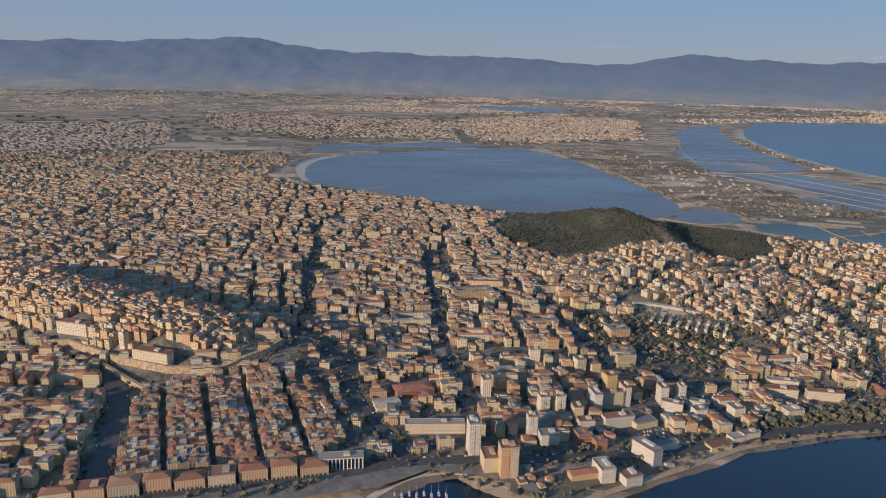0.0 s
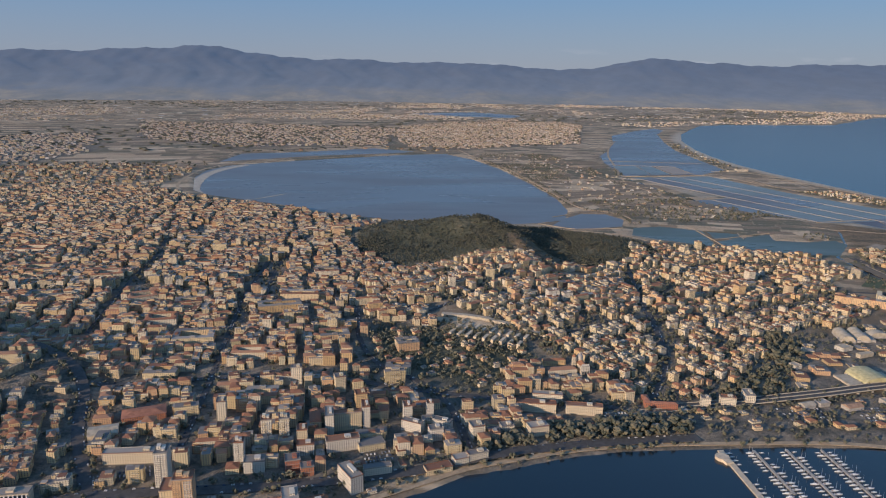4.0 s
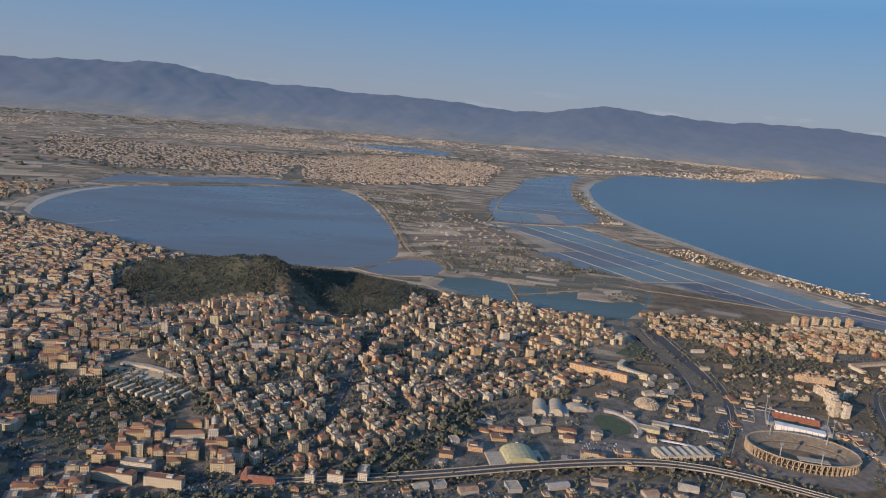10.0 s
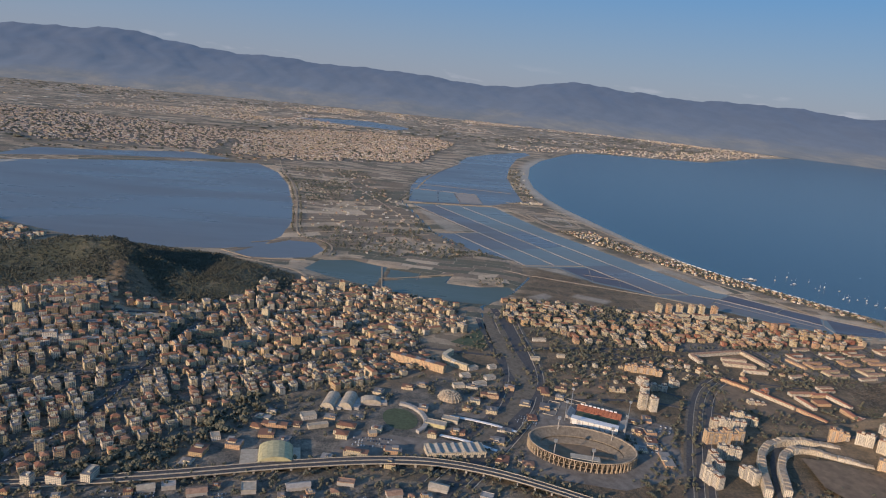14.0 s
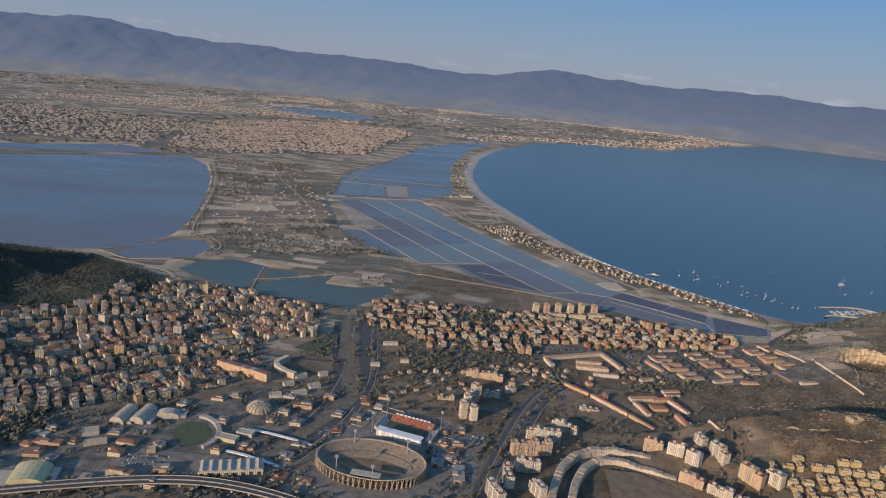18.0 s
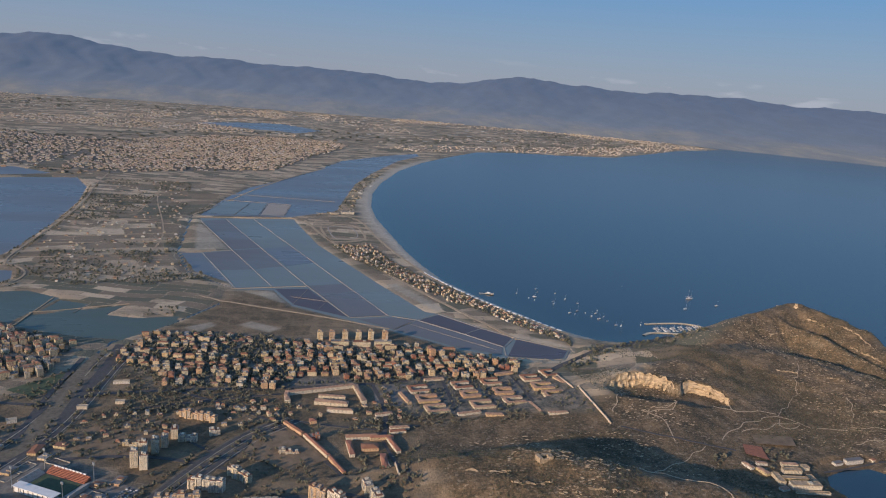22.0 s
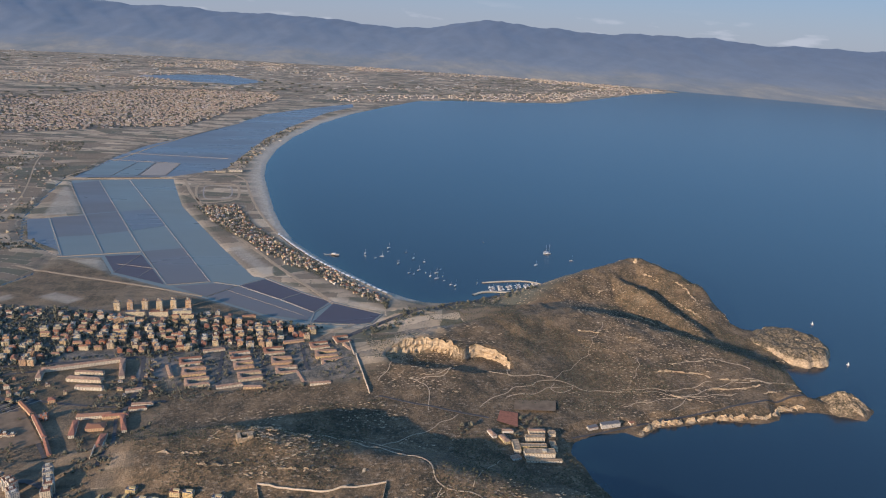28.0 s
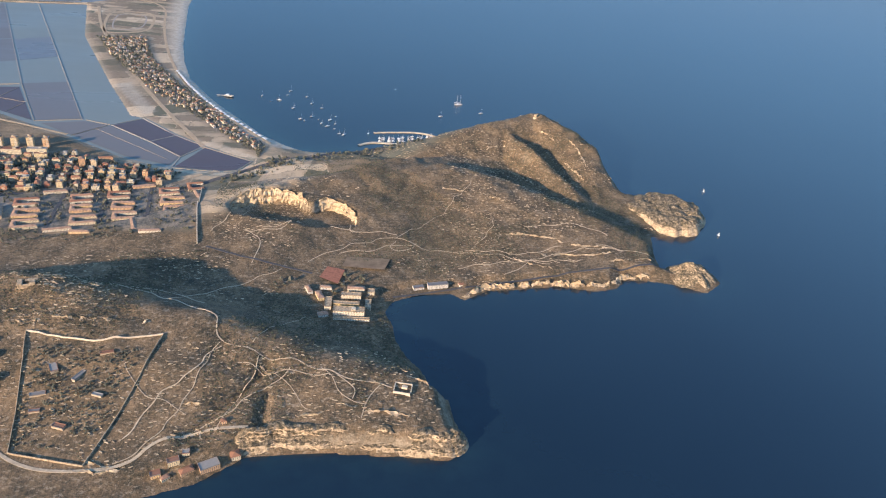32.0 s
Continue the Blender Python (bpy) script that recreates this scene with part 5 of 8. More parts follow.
basilica(-39.3, 91.2, 0.12)
block("convent", -43.0, 93.2, 3.4, 0.9, 0.8, 0.1, M_WARM, "low pink convent wing", roof="hip")
cem = thing("cemetery_terraces", -50, 104, height_at(-50, 104), -0.52, "stepped rows of pale stone burial niches", "cemetery")
for k in range(9):
    for j in range(2):
        part("niche_block", bx(-6.6 + k * 1.45, -2.2 + j * 3.2 - k * 0.05, -0.6, 0.42, 0.5, 2.7 - 0.12 * k), M_TAN, cem)
strip("road", [(-58, 113), (-52, 111), (-45, 105.5), (-39, 100), (-34, 96)], 1.0, M_TANROOF, "pale curving road round the cemetery", lift=0.35, thick=0.5)
for x, y, w, d, h in ((-37.2, 118.8, 2.2, 1.4, 1.7), (-34.6, 118.2, 1.8, 1.2, 1.5), (-37.6, 117.0, 2.0, 1.0, 1.1)):
    block("apartment_building", x, y, w, d, h, 0.2, M_PALEWALL, "white balconied apartment block among gardens", group="white blocks")
block("school", -32.5, 127.5, 3.4, 1.6, 1.0, 0.1, M_BRICKRED, "brown flat-roofed school below the park")
block("market_hall", -31.5, 79.8, 3.6, 0.8, 0.7, -0.15, M_BRICKRED, "low red-orange hall round a court", roof="hip", roof_mat=M_REDROOF)
block("market_hall", -33.4, 81.0, 0.8, 2.6, 0.7, -0.15, M_BRICKRED, "red-orange wing of the court", roof="hip", roof_mat=M_REDROOF)
for x, y, w, d in ((-48.5, 79.6, 5.0, 1.2), (-42.5, 78.6, 4.6, 1.1), (-46.5, 82.0, 4.0, 1.0), (-22.5, 80.3, 2.0, 1.0), (-19.0, 81.4, 1.2, 2.2), (-25.6, 80.2, 1.2, 1.0)):
    block("apartment_building", x, y, w, d, 1.2, -0.2, M_CREAM, "long cream block near the seafront park", group="park-side blocks")


# ---- sports grounds ----
def stadium(x, y, a, ra, rb):
    ob = thing("stadium", x, y, 0.3, a, "weathered concrete football stadium with ribbed outer ring", "stadium")
    reserve(x, y, ra + 1)

    def ring(name, r0, z0, r1, z1, mat, label=""):
        bm, n = bmesh.new(), 64
        vs = [[bm.verts.new(((ra - r) * math.cos(t), (rb - r) * math.sin(t), z)) for r, z in ((r0, z0), (r1, z1), (r1, z1 - 0.12), (r0, z0 - 0.12))] for t in np.linspace(0, 2 * math.pi, n, endpoint=False)]
        for k in range(n):
            p, q = vs[k], vs[(k + 1) % n]
            for i in range(4):
                bm.faces.new([p[i], q[i], q[(i + 1) % 4], p[(i + 1) % 4]])
        part(name, bm, mat, ob, label)
    ring("lower_tier", 3.1, 0.15, 1.9, 0.55, M_STEP)
    ring("upper_tier", 1.8, 0.75, 0.15, 1.45, M_STEP, "steep tan concrete terrace")
    ring("rim", 0.2, 1.5, 0.0, 1.55, M_OLDRIB)
    ring("ambulatory", 1.9, 0.5, 0.3, 0.5, M_STEP)
    for k in range(64):
        t = (k + 0.5) * math.pi / 32
        px, py = ra * math.cos(t), rb * math.sin(t)
        n = math.atan2(math.sin(t) / rb, math.cos(t) / ra)
        bm = bmesh.new()
        for s in (-1, 1):
            r = bmesh.ops.create_cube(bm, size=1.0, matrix=Matrix.Translation((px, py, 0.62)) @ Matrix.Rotation(n, 4, "Z") @ Matrix.Rotation(s * 0.22, 4, "X") @ Matrix.Diagonal((0.28, 0.08, 1.65, 1)))
        part("rib", bm, M_OLDRIB, ob)
    bm = bmesh.new()
    bmesh.ops.create_circle(bm, cap_ends=True, segments=48, radius=1.0, matrix=Matrix.Translation((0, 0, 0.08)) @ Matrix.Diagonal((ra - 3.0, rb - 3.0, 1, 1)))
    part("pitch", bm, M_FIELD, ob, "dry brown neglected pitch")
    part("stand_roof", bx(0.2, -rb + 1.2, 1.55, 1.62, 4.2, 1.3), M_TANROOF, ob)
    for sx, sy in ((-4.2, -3.6), (1.2, -4.6), (-3.6, 4.1), (4.6, 3.5)):
        m = part("floodlight", add_cyl(bmesh.new(), sx, sy, 0, 3.0, 0.09, 0.06, 8), M_CONCRETE, ob)
        part("lamp_head", bx(sx, sy, 2.9, 3.35, 0.5, 0.18), M_METAL, m)


stadium(47.0, 90.0, -0.3, 8.0, 5.4)


def arena(x, y, a):
    ob = thing("arena", x, y, 0.34, a, "steel football arena with white roofed stand and green pitch", "stadium")
    reserve(x, y, 6)
    part("pitch", bx(0, 0, 0.0, 0.07, 6.8, 3.6), M_GRASSY, ob, "green football pitch")
    for nm, px, py, w, d, t in (("stand_south", 0, -2.7, 7.4, 1.3, 0.0), ("stand_north", 0, 2.7, 7.4, 1.3, math.pi), ("stand_west", -4.3, 0, 3.8, 1.2, -math.pi / 2), ("stand_east", 4.3, 0, 3.8, 1.2, math.pi / 2)):
        bm = bmesh.new()
        outline = [(d / 2, 0.0)] + [(d / 2 - (k + e) * d / 6, 0.14 + k * 0.1) for k in range(6) for e in (0, 1)] + [(-d / 2, 0.0)]
        ends = [[bm.verts.new((e * w / 2, q, z)) for q, z in outline] for e in (-1, 1)]
        for k in range(len(outline)):
            j = (k + 1) % len(outline)
            bm.faces.new([ends[0][k], ends[1][k], ends[1][j], ends[0][j]])
        bm.faces.new(ends[0][::-1]), bm.faces.new(ends[1])
        bmesh.ops.recalc_face_normals(bm, faces=bm.faces)
        part(nm, bm, M_CONCRETE if nm != "stand_north" else M_REDCLAY, ob, at=pose(px, py, 0, 0, 0, math.degrees(t)))
    part("roof", bx(0, -3.0, 1.0, 1.08, 7.6, 1.5), M_WHITE, ob, "flat white roof over the main stand")
    part("back_wall", bx(0, -3.5, 0.05, 0.98, 7.5, 0.1), M_WHITE, ob, "white back wall of the main stand")
    for k in range(9):
        part("roof_post", bx(-3.6 + k * 0.9, -3.6, 0.0, 1.0, 0.07, 0.07), M_CONCRETE, ob)
    for k in range(9):
        part("seat_letter_panel", bx(-3.0 + k * 0.7, 3.3, 0.66, 0.86, 0.5, 0.12), M_WHITE, ob, "white panel on the red stand")
    for sx, sy in ((-4.8, 2.9), (4.8, 2.9), (4.8, -2.9), (-4.8, -2.9)):
        m = part("floodlight", add_cyl(bmesh.new(), sx, sy, 0, 3.2, 0.07, 0.04, 8), M_METAL, ob)
        part("lamp_head", bx(sx, sy, 3.1, 3.5, 0.45, 0.12), M_METAL, m)


arena(53.4, 100.6, -0.5)
for x0, y0, x1, y1 in ((-8.6, -2.4, -6.6, 0.2), (-8.6, 0.6, -6.6, 3.2), (-6.2, 4.2, -2.6, 5.8), (5.8, -4.2, 9.0, -1.6), (6.2, -1.2, 8.6, 1.2), (1.0, -6.4, 5.0, -4.6)):
    c, s = math.cos(-0.5), math.sin(-0.5)
    wall_run("forecourt_wall", [(53.4 + u * c - v * s, 100.6 + u * s + v * c) for u, v in ((x0, y0), (x1, y0), (x1, y1), (x0, y1), (x0, y0))], 0.1, 0.14, M_TANROOF, "low pale wall framing a stadium forecourt")
M_LOT = plain("worn_asphalt_lot", (0.19, 0.165, 0.135), 0.95, spread=0.35, scale=0.9)
for poly, m, text in (([(-138, 53.5), (-113, 58.6), (-104, 61), (-98, 63), (-86, 62.2), (-84, 56), (-87, 58.8), (-91, 60.6), (-96, 61.6), (-101, 58.4), (-112, 56)], M_LOT, "grey harbour-front road surface"), ([(36, 84), (43, 103), (48, 108), (66, 99), (61, 84), (50, 80)], M_LOT, "worn grey stadium car park"), ([(10, 86.8), (12, 95.5), (24, 93), (37, 92), (34, 88.5), (22, 87)], M_LOT, "worn fairground parade surface"),
                      ([(50, 111.5), (53, 118), (58, 122.5), (65, 122), (64, 114), (57, 111)], M_FIELD, "bare brown earth field"), ([(80, 80), (82, 88), (87, 87), (92, 82), (95, 72), (84, 70)], M_FIELD, "bare brown earth court inside the crescents"),
                      ([(82, 116), (88, 116.5), (94, 106), (88, 103), (80, 108)], M_FIELD, "bare brown plot"), ([(34, 134), (42, 142), (43, 134), (40, 131)], M_GRASSY, "dull green football field by the canal"),
                      ([(104, 137), (112, 136), (110, 126), (104, 126)], M_LOT, "grey yard"), ([(174.5, 106.1), (182.2, 104.8), (183.7, 108.5), (175.7, 109.6)], M_FIELD, "sandy brown sports field beside the school"), ([(170.3, 103), (173.5, 100.6), (175, 105.2), (171.9, 106.5)], M_REDCLAY, "red clay courts beside the school"),
                      ([(30, 101.5), (36, 104.5), (38, 102.5), (33, 99.8)], M_LOT, "grey oval forecourt")):
    gz = max(height_at(*p) for p in poly + [(sum(q[0] for q in poly) / len(poly), sum(q[1] for q in poly) / len(poly))])
    sheet("pavement", poly, gz + 0.035, m, text, "ground surface")


def vault(name, x, y, z, w, d, h, a, mat, wall, label, n=10):
    """A hall with a barrel roof along its depth."""
    ob = thing(name, x, y, z, a, label, "hall")
    bm = bmesh.new()
    rows = [[bm.verts.new((-math.cos(t) * w / 2, s * d / 2, 0.35 + math.sin(t) * h)) for t in np.linspace(0, math.pi, n)] for s in (-1, 1)]
    for k in range(n - 1):
        bm.faces.new([rows[0][k], rows[0][k + 1], rows[1][k + 1], rows[1][k]])
    for r in rows:
        bm.faces.new(r)
    part("vault_roof", bm, mat, ob)
    part("body", bx(0, 0, -0.2, 0.4, w, d - 0.02), wall, ob)
    part("annex", bx(w * 0.5 + 0.5, 0, -0.2, 0.45, 1.0, d * 0.8), wall, ob)
    reserve(x, y, max(w, d) * 0.6)
    return ob


vault("fair_hall", 2.6, 87.4, 0.3, 4.6, 4.4, 1.0, 0.05, M_YELROOF, M_TANROOF, "broad ochre barrel-roofed fair hall")
part("side_roof", bx(-3.4, -0.3, -0.2, 0.4, 2.4, 3.6), M_TANROOF, bpy.data.objects["fair_hall"])
vault("arched_hall", 9.8, 104, 0.3, 2.2, 4.6, 0.9, -0.25, M_TANROOF, M_CONCRETE, "pale barrel-roofed hall, one of a pair")
vault("arched_hall", 12.6, 104.2, 0.3, 2.2, 4.6, 0.9, -0.25, M_TANROOF, M_CONCRETE, "pale barrel-roofed hall, one of a pair")
vault("arched_hall", 16.2, 104.6, 0.3, 3.4, 1.8, 0.7, 0.0, M_TANROOF, M_CONCRETE, "low pale vaulted shed")
wh = block("warehouse", 27.6, 89.2, 8.6, 2.8, 0.9, 0.08, M_CREAM, "pale steel warehouse with striped roof", roof="flat", roof_mat=M_TANROOF, floors=False)
for k in range(7):
    part("roof_ridge", add_hip(bmesh.new(), -3.7 + k * 1.23, 0, 0.95, 0.22, 2.7, 0.9, math.pi / 2, True), M_CONCRETE if k % 2 else M_TANROOF, wh)
for k in range(8):
    part("loading_door", bx(-3.8 + k * 1.08, -1.41, 0.0, 0.6, 0.5, 0.05), M_GLASS, wh)
dm = thing("sports_dome", 29.8, 107.4, 0.3, 0, "ribbed pale concrete sports dome", "hall")
reserve(29.8, 107.4, 3)
bm = bmesh.new()
bmesh.ops.create_uvsphere(bm, u_segments=32, v_segments=12, radius=1.0, matrix=Matrix.Diagonal((2.0, 2.0, 1.15, 1)))
bmesh.ops.delete(bm, geom=[v for v in bm.verts if v.co.z < -0.01], context="VERTS")
part("shell", bm, M_OLDRIB, dm)
for k in range(20):
    t = k * math.pi / 10
    bm = bmesh.new()
    for j in range(6):
        u = j * math.pi / 12
        add_box(bm, 2.02 * math.cos(u) * math.cos(t), 2.02 * math.cos(u) * math.sin(t), 1.15 * math.sin(u) - 0.1, 1.15 * math.sin(u) + 0.14, 0.3, 0.07, t)
    part("rib", bm, M_TANROOF, dm)
track = thing("athletics_ground", 20.6, 99.4, 0.32, 0.2, "oval running track with green infield and pale stands", "sports ground")
reserve(20.6, 99.4, 4.6)
for nm, r, z, m in (("running_track", 1.0, 0.0, M_LOT), ("infield", 0.74, 0.04, M_GRASSY)):
    bm = bmesh.new()
    bmesh.ops.create_circle(bm, cap_ends=True, segments=40, radius=1.0, matrix=Matrix.Translation((0, 0, z)) @ Matrix.Diagonal((3.6 * r, 4.8 * r, 1, 1)))
    part(nm, bm, m, track)
for k in range(11):
    t = -1.1 + k * 0.22
    part("stand", bx(3.9 * math.cos(t), 5.1 * math.sin(t), 0, 0.45, 0.7, 1.0, t), M_CONCRETE, track)
for line, h0 in (([(28.6, 100.6), (38.8, 95.7)], 0.75), ([(26.2, 94.3), (34.6, 89.6)], 0.7)):
    (x0, y0), (x1, y1) = line
    fb = thing("footbridge", 0, 0, 0, 0, "white concrete footbridge over the canal road", "bridge")
    strip("deck", line, 0.5, M_WHITE, "", deck=[0.5, h0, h0, 0.5], thick=0.12, parent=fb)
    for k in (0.15, 0.4, 0.62, 0.85):
        part("pier", bx(x0 + (x1 - x0) * k, y0 + (y1 - y0) * k, 0.0, h0 - 0.12, 0.15, 0.4, math.atan2(y1 - y0, x1 - x0)), M_CONCRETE, fb)
FLY = [(-40, 78.8), (-24, 80.3), (-7, 82.5), (-1, 83.7), (5.4, 84.8), (15.6, 86), (22, 86), (26.6, 85.2), (32, 83.4), (37.5, 80.6), (48, 74), (60, 66)]
fly = thing("flyover", 0, 0, 0, 0, "raised concrete expressway with two carriageways", "bridge")
strip("carriageway", [(x, y + 0.45) for x, y in FLY], 0.85, M_ASPHALT, "", deck=[0.45, 0.6, 0.9, 1.0, 1.0, 0.9, 0.8], thick=0.15, parent=fly)
strip("carriageway", [(x, y - 0.55) for x, y in FLY], 0.85, M_ASPHALT, "", deck=[0.45, 0.6, 0.9, 1.0, 1.0, 0.9, 0.8], thick=0.15, parent=fly)
for off in (0.9, 0.0, -0.1, -1.0):
    strip("parapet", [(x, y + off) for x, y in FLY], 0.07, M_TANROOF, "", deck=[0.54, 0.69, 0.99, 1.09, 1.09, 0.99, 0.89], thick=0.14, parent=fly)
for x, y, a in along(FLY[2:], 2.4):
    part("pier", bx(x, y, 0.0, 0.8, 0.25, 1.5, a), M_CONCRETE, fly)
for k, (x, y, w, d, a) in enumerate(((-12, 79.2, 2, 1.2, 0.3), (-9.5, 79.8, 1.6, 1.2, 0.2), (-6, 78.6, 2.4, 1.4, 0.2), (0, 79.5, 1.8, 2.0, 0.1), (6, 80, 3.0, 1.2, 0.2), (12, 81, 2.2, 1.0, -0.2), (24, 80, 2.6, 1.4, -0.4), (30, 78, 1.6, 1.2, -0.4), (18, 78.5, 2.0, 1.4, 0.2))):
    block("workshop", x, y, w, d, 0.5, a, M_CONCRETE, "low grey workshop shed by the expressway", "shed", roof=("gable", "flat")[k % 2], roof_mat=(M_TANROOF, M_CONCRETE, M_TANTILE)[k % 3], group="sheds")
for x, y, w, d, a, m in ((6.5, 99, 2.2, 1.6, 0.3, M_PALEWALL), (-6, 92, 1.2, 1.4, 0.3, M_PALEWALL), (8, 96, 3, 0.8, 0.3, M_TANROOF), (16, 94, 1.2, 1, 0.2, M_ORANGE), (26, 97.5, 3.2, 1.4, -0.4, M_YELROOF), (28.5, 99, 2.6, 1.2, -0.4, M_TANROOF), (36, 113, 2.4, 1.2, 0.4, M_PALEWALL), (38.5, 116, 2.0, 1.2, 0.4, M_PALEWALL), (34, 116.5, 1.8, 1.2, 0.4, M_PALEWALL),
                         (36, 120, 2.2, 1.0, 0.5, M_PALEWALL), (40, 121, 1.6, 1.0, 0.4, M_PALEWALL), (32, 112, 2.0, 1.2, 0.2, M_PALE), (50, 126, 1.8, 0.8, 0, M_TANROOF), (54, 137, 3, 0.6, 0.1, M_PALEWALL), (56, 128, 1.6, 0.7, 0, M_CREAM)):
    block("service_building", x, y, w, d, 0.55, a, m, "low pale service building", "building", group="service buildings", roof_mat=M_TANROOF)

# ---- estates ----
def stepped_slab(x, y, w, d, h, a, wall, label, group, seed):
    """A row of joined stair sections, each a little forward or back and of its own height, with balcony bands and roof huts."""
    if d > w:
        w, d, a = d, w, a + math.pi / 2
    r = random.Random(seed)
    ob = thing("apartment_slab", x, y, max(0.05, height_at(x, y)), a, label, "apartment block", group)
    n = max(2, round(w / 1.15))
    bay = w / n
    for k in range(n):
        px, py, top = -w / 2 + (k + 0.5) * bay, r.uniform(-0.22, 0.22), h - STOREY * r.choice((0, 0, 1, 2))
        bm = bx(px, py, -0.4, top, bay * 1.01, d)
        for side in (-1, 1):
            add_box(bm, px - bay * 0.3, py + side * d * 0.5, -0.4, top - 0.1, bay * 0.26, 0.24)
        sec = part("section", bm, wall, ob)
        bm = bx(px, py, top, top + 0.05, bay * 0.97, d * 0.97)
        add_box(bm, px, py + d * 0.47, top, top + 0.1, bay, 0.06), add_box(bm, px, py - d * 0.47, top, top + 0.1, bay, 0.06)
        part("roof", bm, M_ROOF, sec)
        part("stair_head", bx(px + bay * 0.12, py, top + 0.03, top + 0.26, bay * 0.4, d * 0.45), wall, sec)
        bm = bmesh.new()
        for lv in range(1, int(top / STOREY)):
            for side in (-1, 1):
                add_box(bm, px + bay * 0.2, py + side * (d / 2 + 0.04), lv * STOREY - 0.02, lv * STOREY + 0.07, bay * 0.5, 0.14)
        tagged(part("balcony", bm, M_CONCRETE, sec), kind="stuff")
    reserve(x, y, w * 0.5 + 0.4)


slab_no = 0
for x, y, w, d, h, a, m in ((72.2, 93.9, 6.4, 1.2, 2.4, 0.0, M_ORANGE), (75.6, 98.4, 5.6, 1.1, 2.0, -0.3, M_CREAM), (80.2, 101, 4.6, 1.0, 1.8, -0.7, M_PALE), (70.4, 89.2, 3.6, 1.0, 2.2, -0.2, M_CREAM), (66.4, 86.3, 1.1, 3.6, 2.3, -0.1, M_CREAM), (63.6, 82.1, 1.1, 3.4, 2.3, 0.3, M_CREAM), (70, 83, 1.1, 3.0, 2.0, 0.3, M_CREAM),
                            (92.4, 93.4, 3.0, 1.1, 2.4, -0.6, M_ORANGE), (95.0, 90.8, 2.6, 1.1, 2.2, -0.9, M_CREAM), (96.4, 88.0, 2.2, 1.1, 2.0, -1.0, M_CREAM), (93.8, 83.6, 3.6, 1.0, 1.6, -0.8, M_ORANGE), (96.6, 80.6, 3.6, 1.0, 1.6, -0.8, M_CREAM), (100.6, 88.2, 1.2, 3.4, 2.0, 0.2, M_CREAM), (102.8, 82.8, 1.3, 3.6, 2.4, 0.5, M_ORANGE),
                            (106, 82, 1.2, 2.6, 2.2, 0.4, M_CREAM), (99.5, 92, 1.2, 1.8, 1.6, 0.3, M_CREAM), (98.8, 77.6, 3.0, 1.0, 1.6, -0.8, M_CREAM), (71.0, 121.6, 7.2, 1.0, 1.6, -0.38, M_ORANGE), (68.0, 115.4, 1.0, 2.6, 1.8, 0.2, M_CREAM), (70.5, 113.5, 3.0, 1.0, 1.2, -0.2, M_CREAM), (74.6, 115.6, 1.8, 1.0, 1.2, 0.2, M_CREAM),
                            (61.8, 112.4, 3.0, 0.8, 0.7, -0.1, M_PALE), (92.0, 113.5, 1.6, 1.0, 1.0, 0.1, M_BRICKRED), (87.6, 108.8, 3.4, 0.9, 0.8, 0.05, M_CREAM)):
    stepped_slab(x, y, w, d, h, a, m, "sunlit ochre stepped slab block of a housing estate", "estate slabs", 300 + slab_no)
    slab_no += 1
for x, y, w, h in ((63.6, 105.6, 1.2, 2.9), (65.2, 104.9, 1.2, 2.5), (64.6, 107.6, 1.1, 3.3), (65.9, 109.8, 1.2, 2.6), (67.0, 111.8, 1.1, 2.0)):
    tower("tower_block", x, y, w, 1.2, h, 0.1, M_CREAM, "pale stepped estate tower", "estate towers")
for x, y in ((93.3, 162), (96.2, 162.2), (99.4, 162.6), (102.7, 162.4), (105.8, 163), (109.3, 162.6)):
    tower("tower_block", x, y, 1.35, 1.3, 2.3, 0.05, M_WARM, "orange-brown tower in a row by the salt pans", "row of orange towers")
    reserve(x, y - 2.0, 1.6)
for x, y in ((98, 158.6), (103.2, 158.4), (108.4, 158.8)):
    block("apartment_slab", x, y, 4.2, 1.2, 1.2, 0.0, M_PALE, "pale slab with orange ends in front of the towers", group="slabs before the towers")
for line, text in (([(70.5, 79), (73.6, 85.5), (76.4, 90), (81, 93.4), (86.3, 93.6), (91, 90.8)], "outer"), ([(73.5, 79), (76.4, 85.1), (80.3, 89.8), (84, 91), (87.8, 88.4), (92, 85.4)], "inner")):
    cr = thing("crescent_block", 0, 0, 0.3, 0, "long curved concrete crescent block with pale roofs, %s row" % text, "apartment block")
    for x, y, a in along(smooth_line(line, 2), 1.0):
        part("bay", bx(x, y, -0.2, 1.25 + 0.1 * math.sin(x * 1.7), 0.96, 1.15, a), M_CREAM, cr)
        part("bay_roof", bx(x, y, 1.25 + 0.1 * math.sin(x * 1.7), 1.36 + 0.1 * math.sin(x * 1.7), 0.8, 0.9, a), M_OLDRIB, cr)
        reserve(x, y, 1.2)
cv = thing("crescent_block", 0, 0, 0.3, 0, "long ochre slab bent along the hillside street", "apartment block")
for x, y, a in along(smooth_line([(21.5, 123.5), (25, 121.3), (28, 119.6), (30, 118.2)], 2), 1.0):
    part("bay", bx(x, y, -0.2, 1.5, 1.02, 1.1, a), M_ORANGE, cv)
    part("bay_roof", bx(x, y, 1.5, 1.56, 1.02, 1.2, a), M_ROOF, cv)
    reserve(x, y, 1.3)
cv = thing("crescent_block", 0, 0, 0.3, 0, "curved pale apartment crescent among trees", "apartment block")
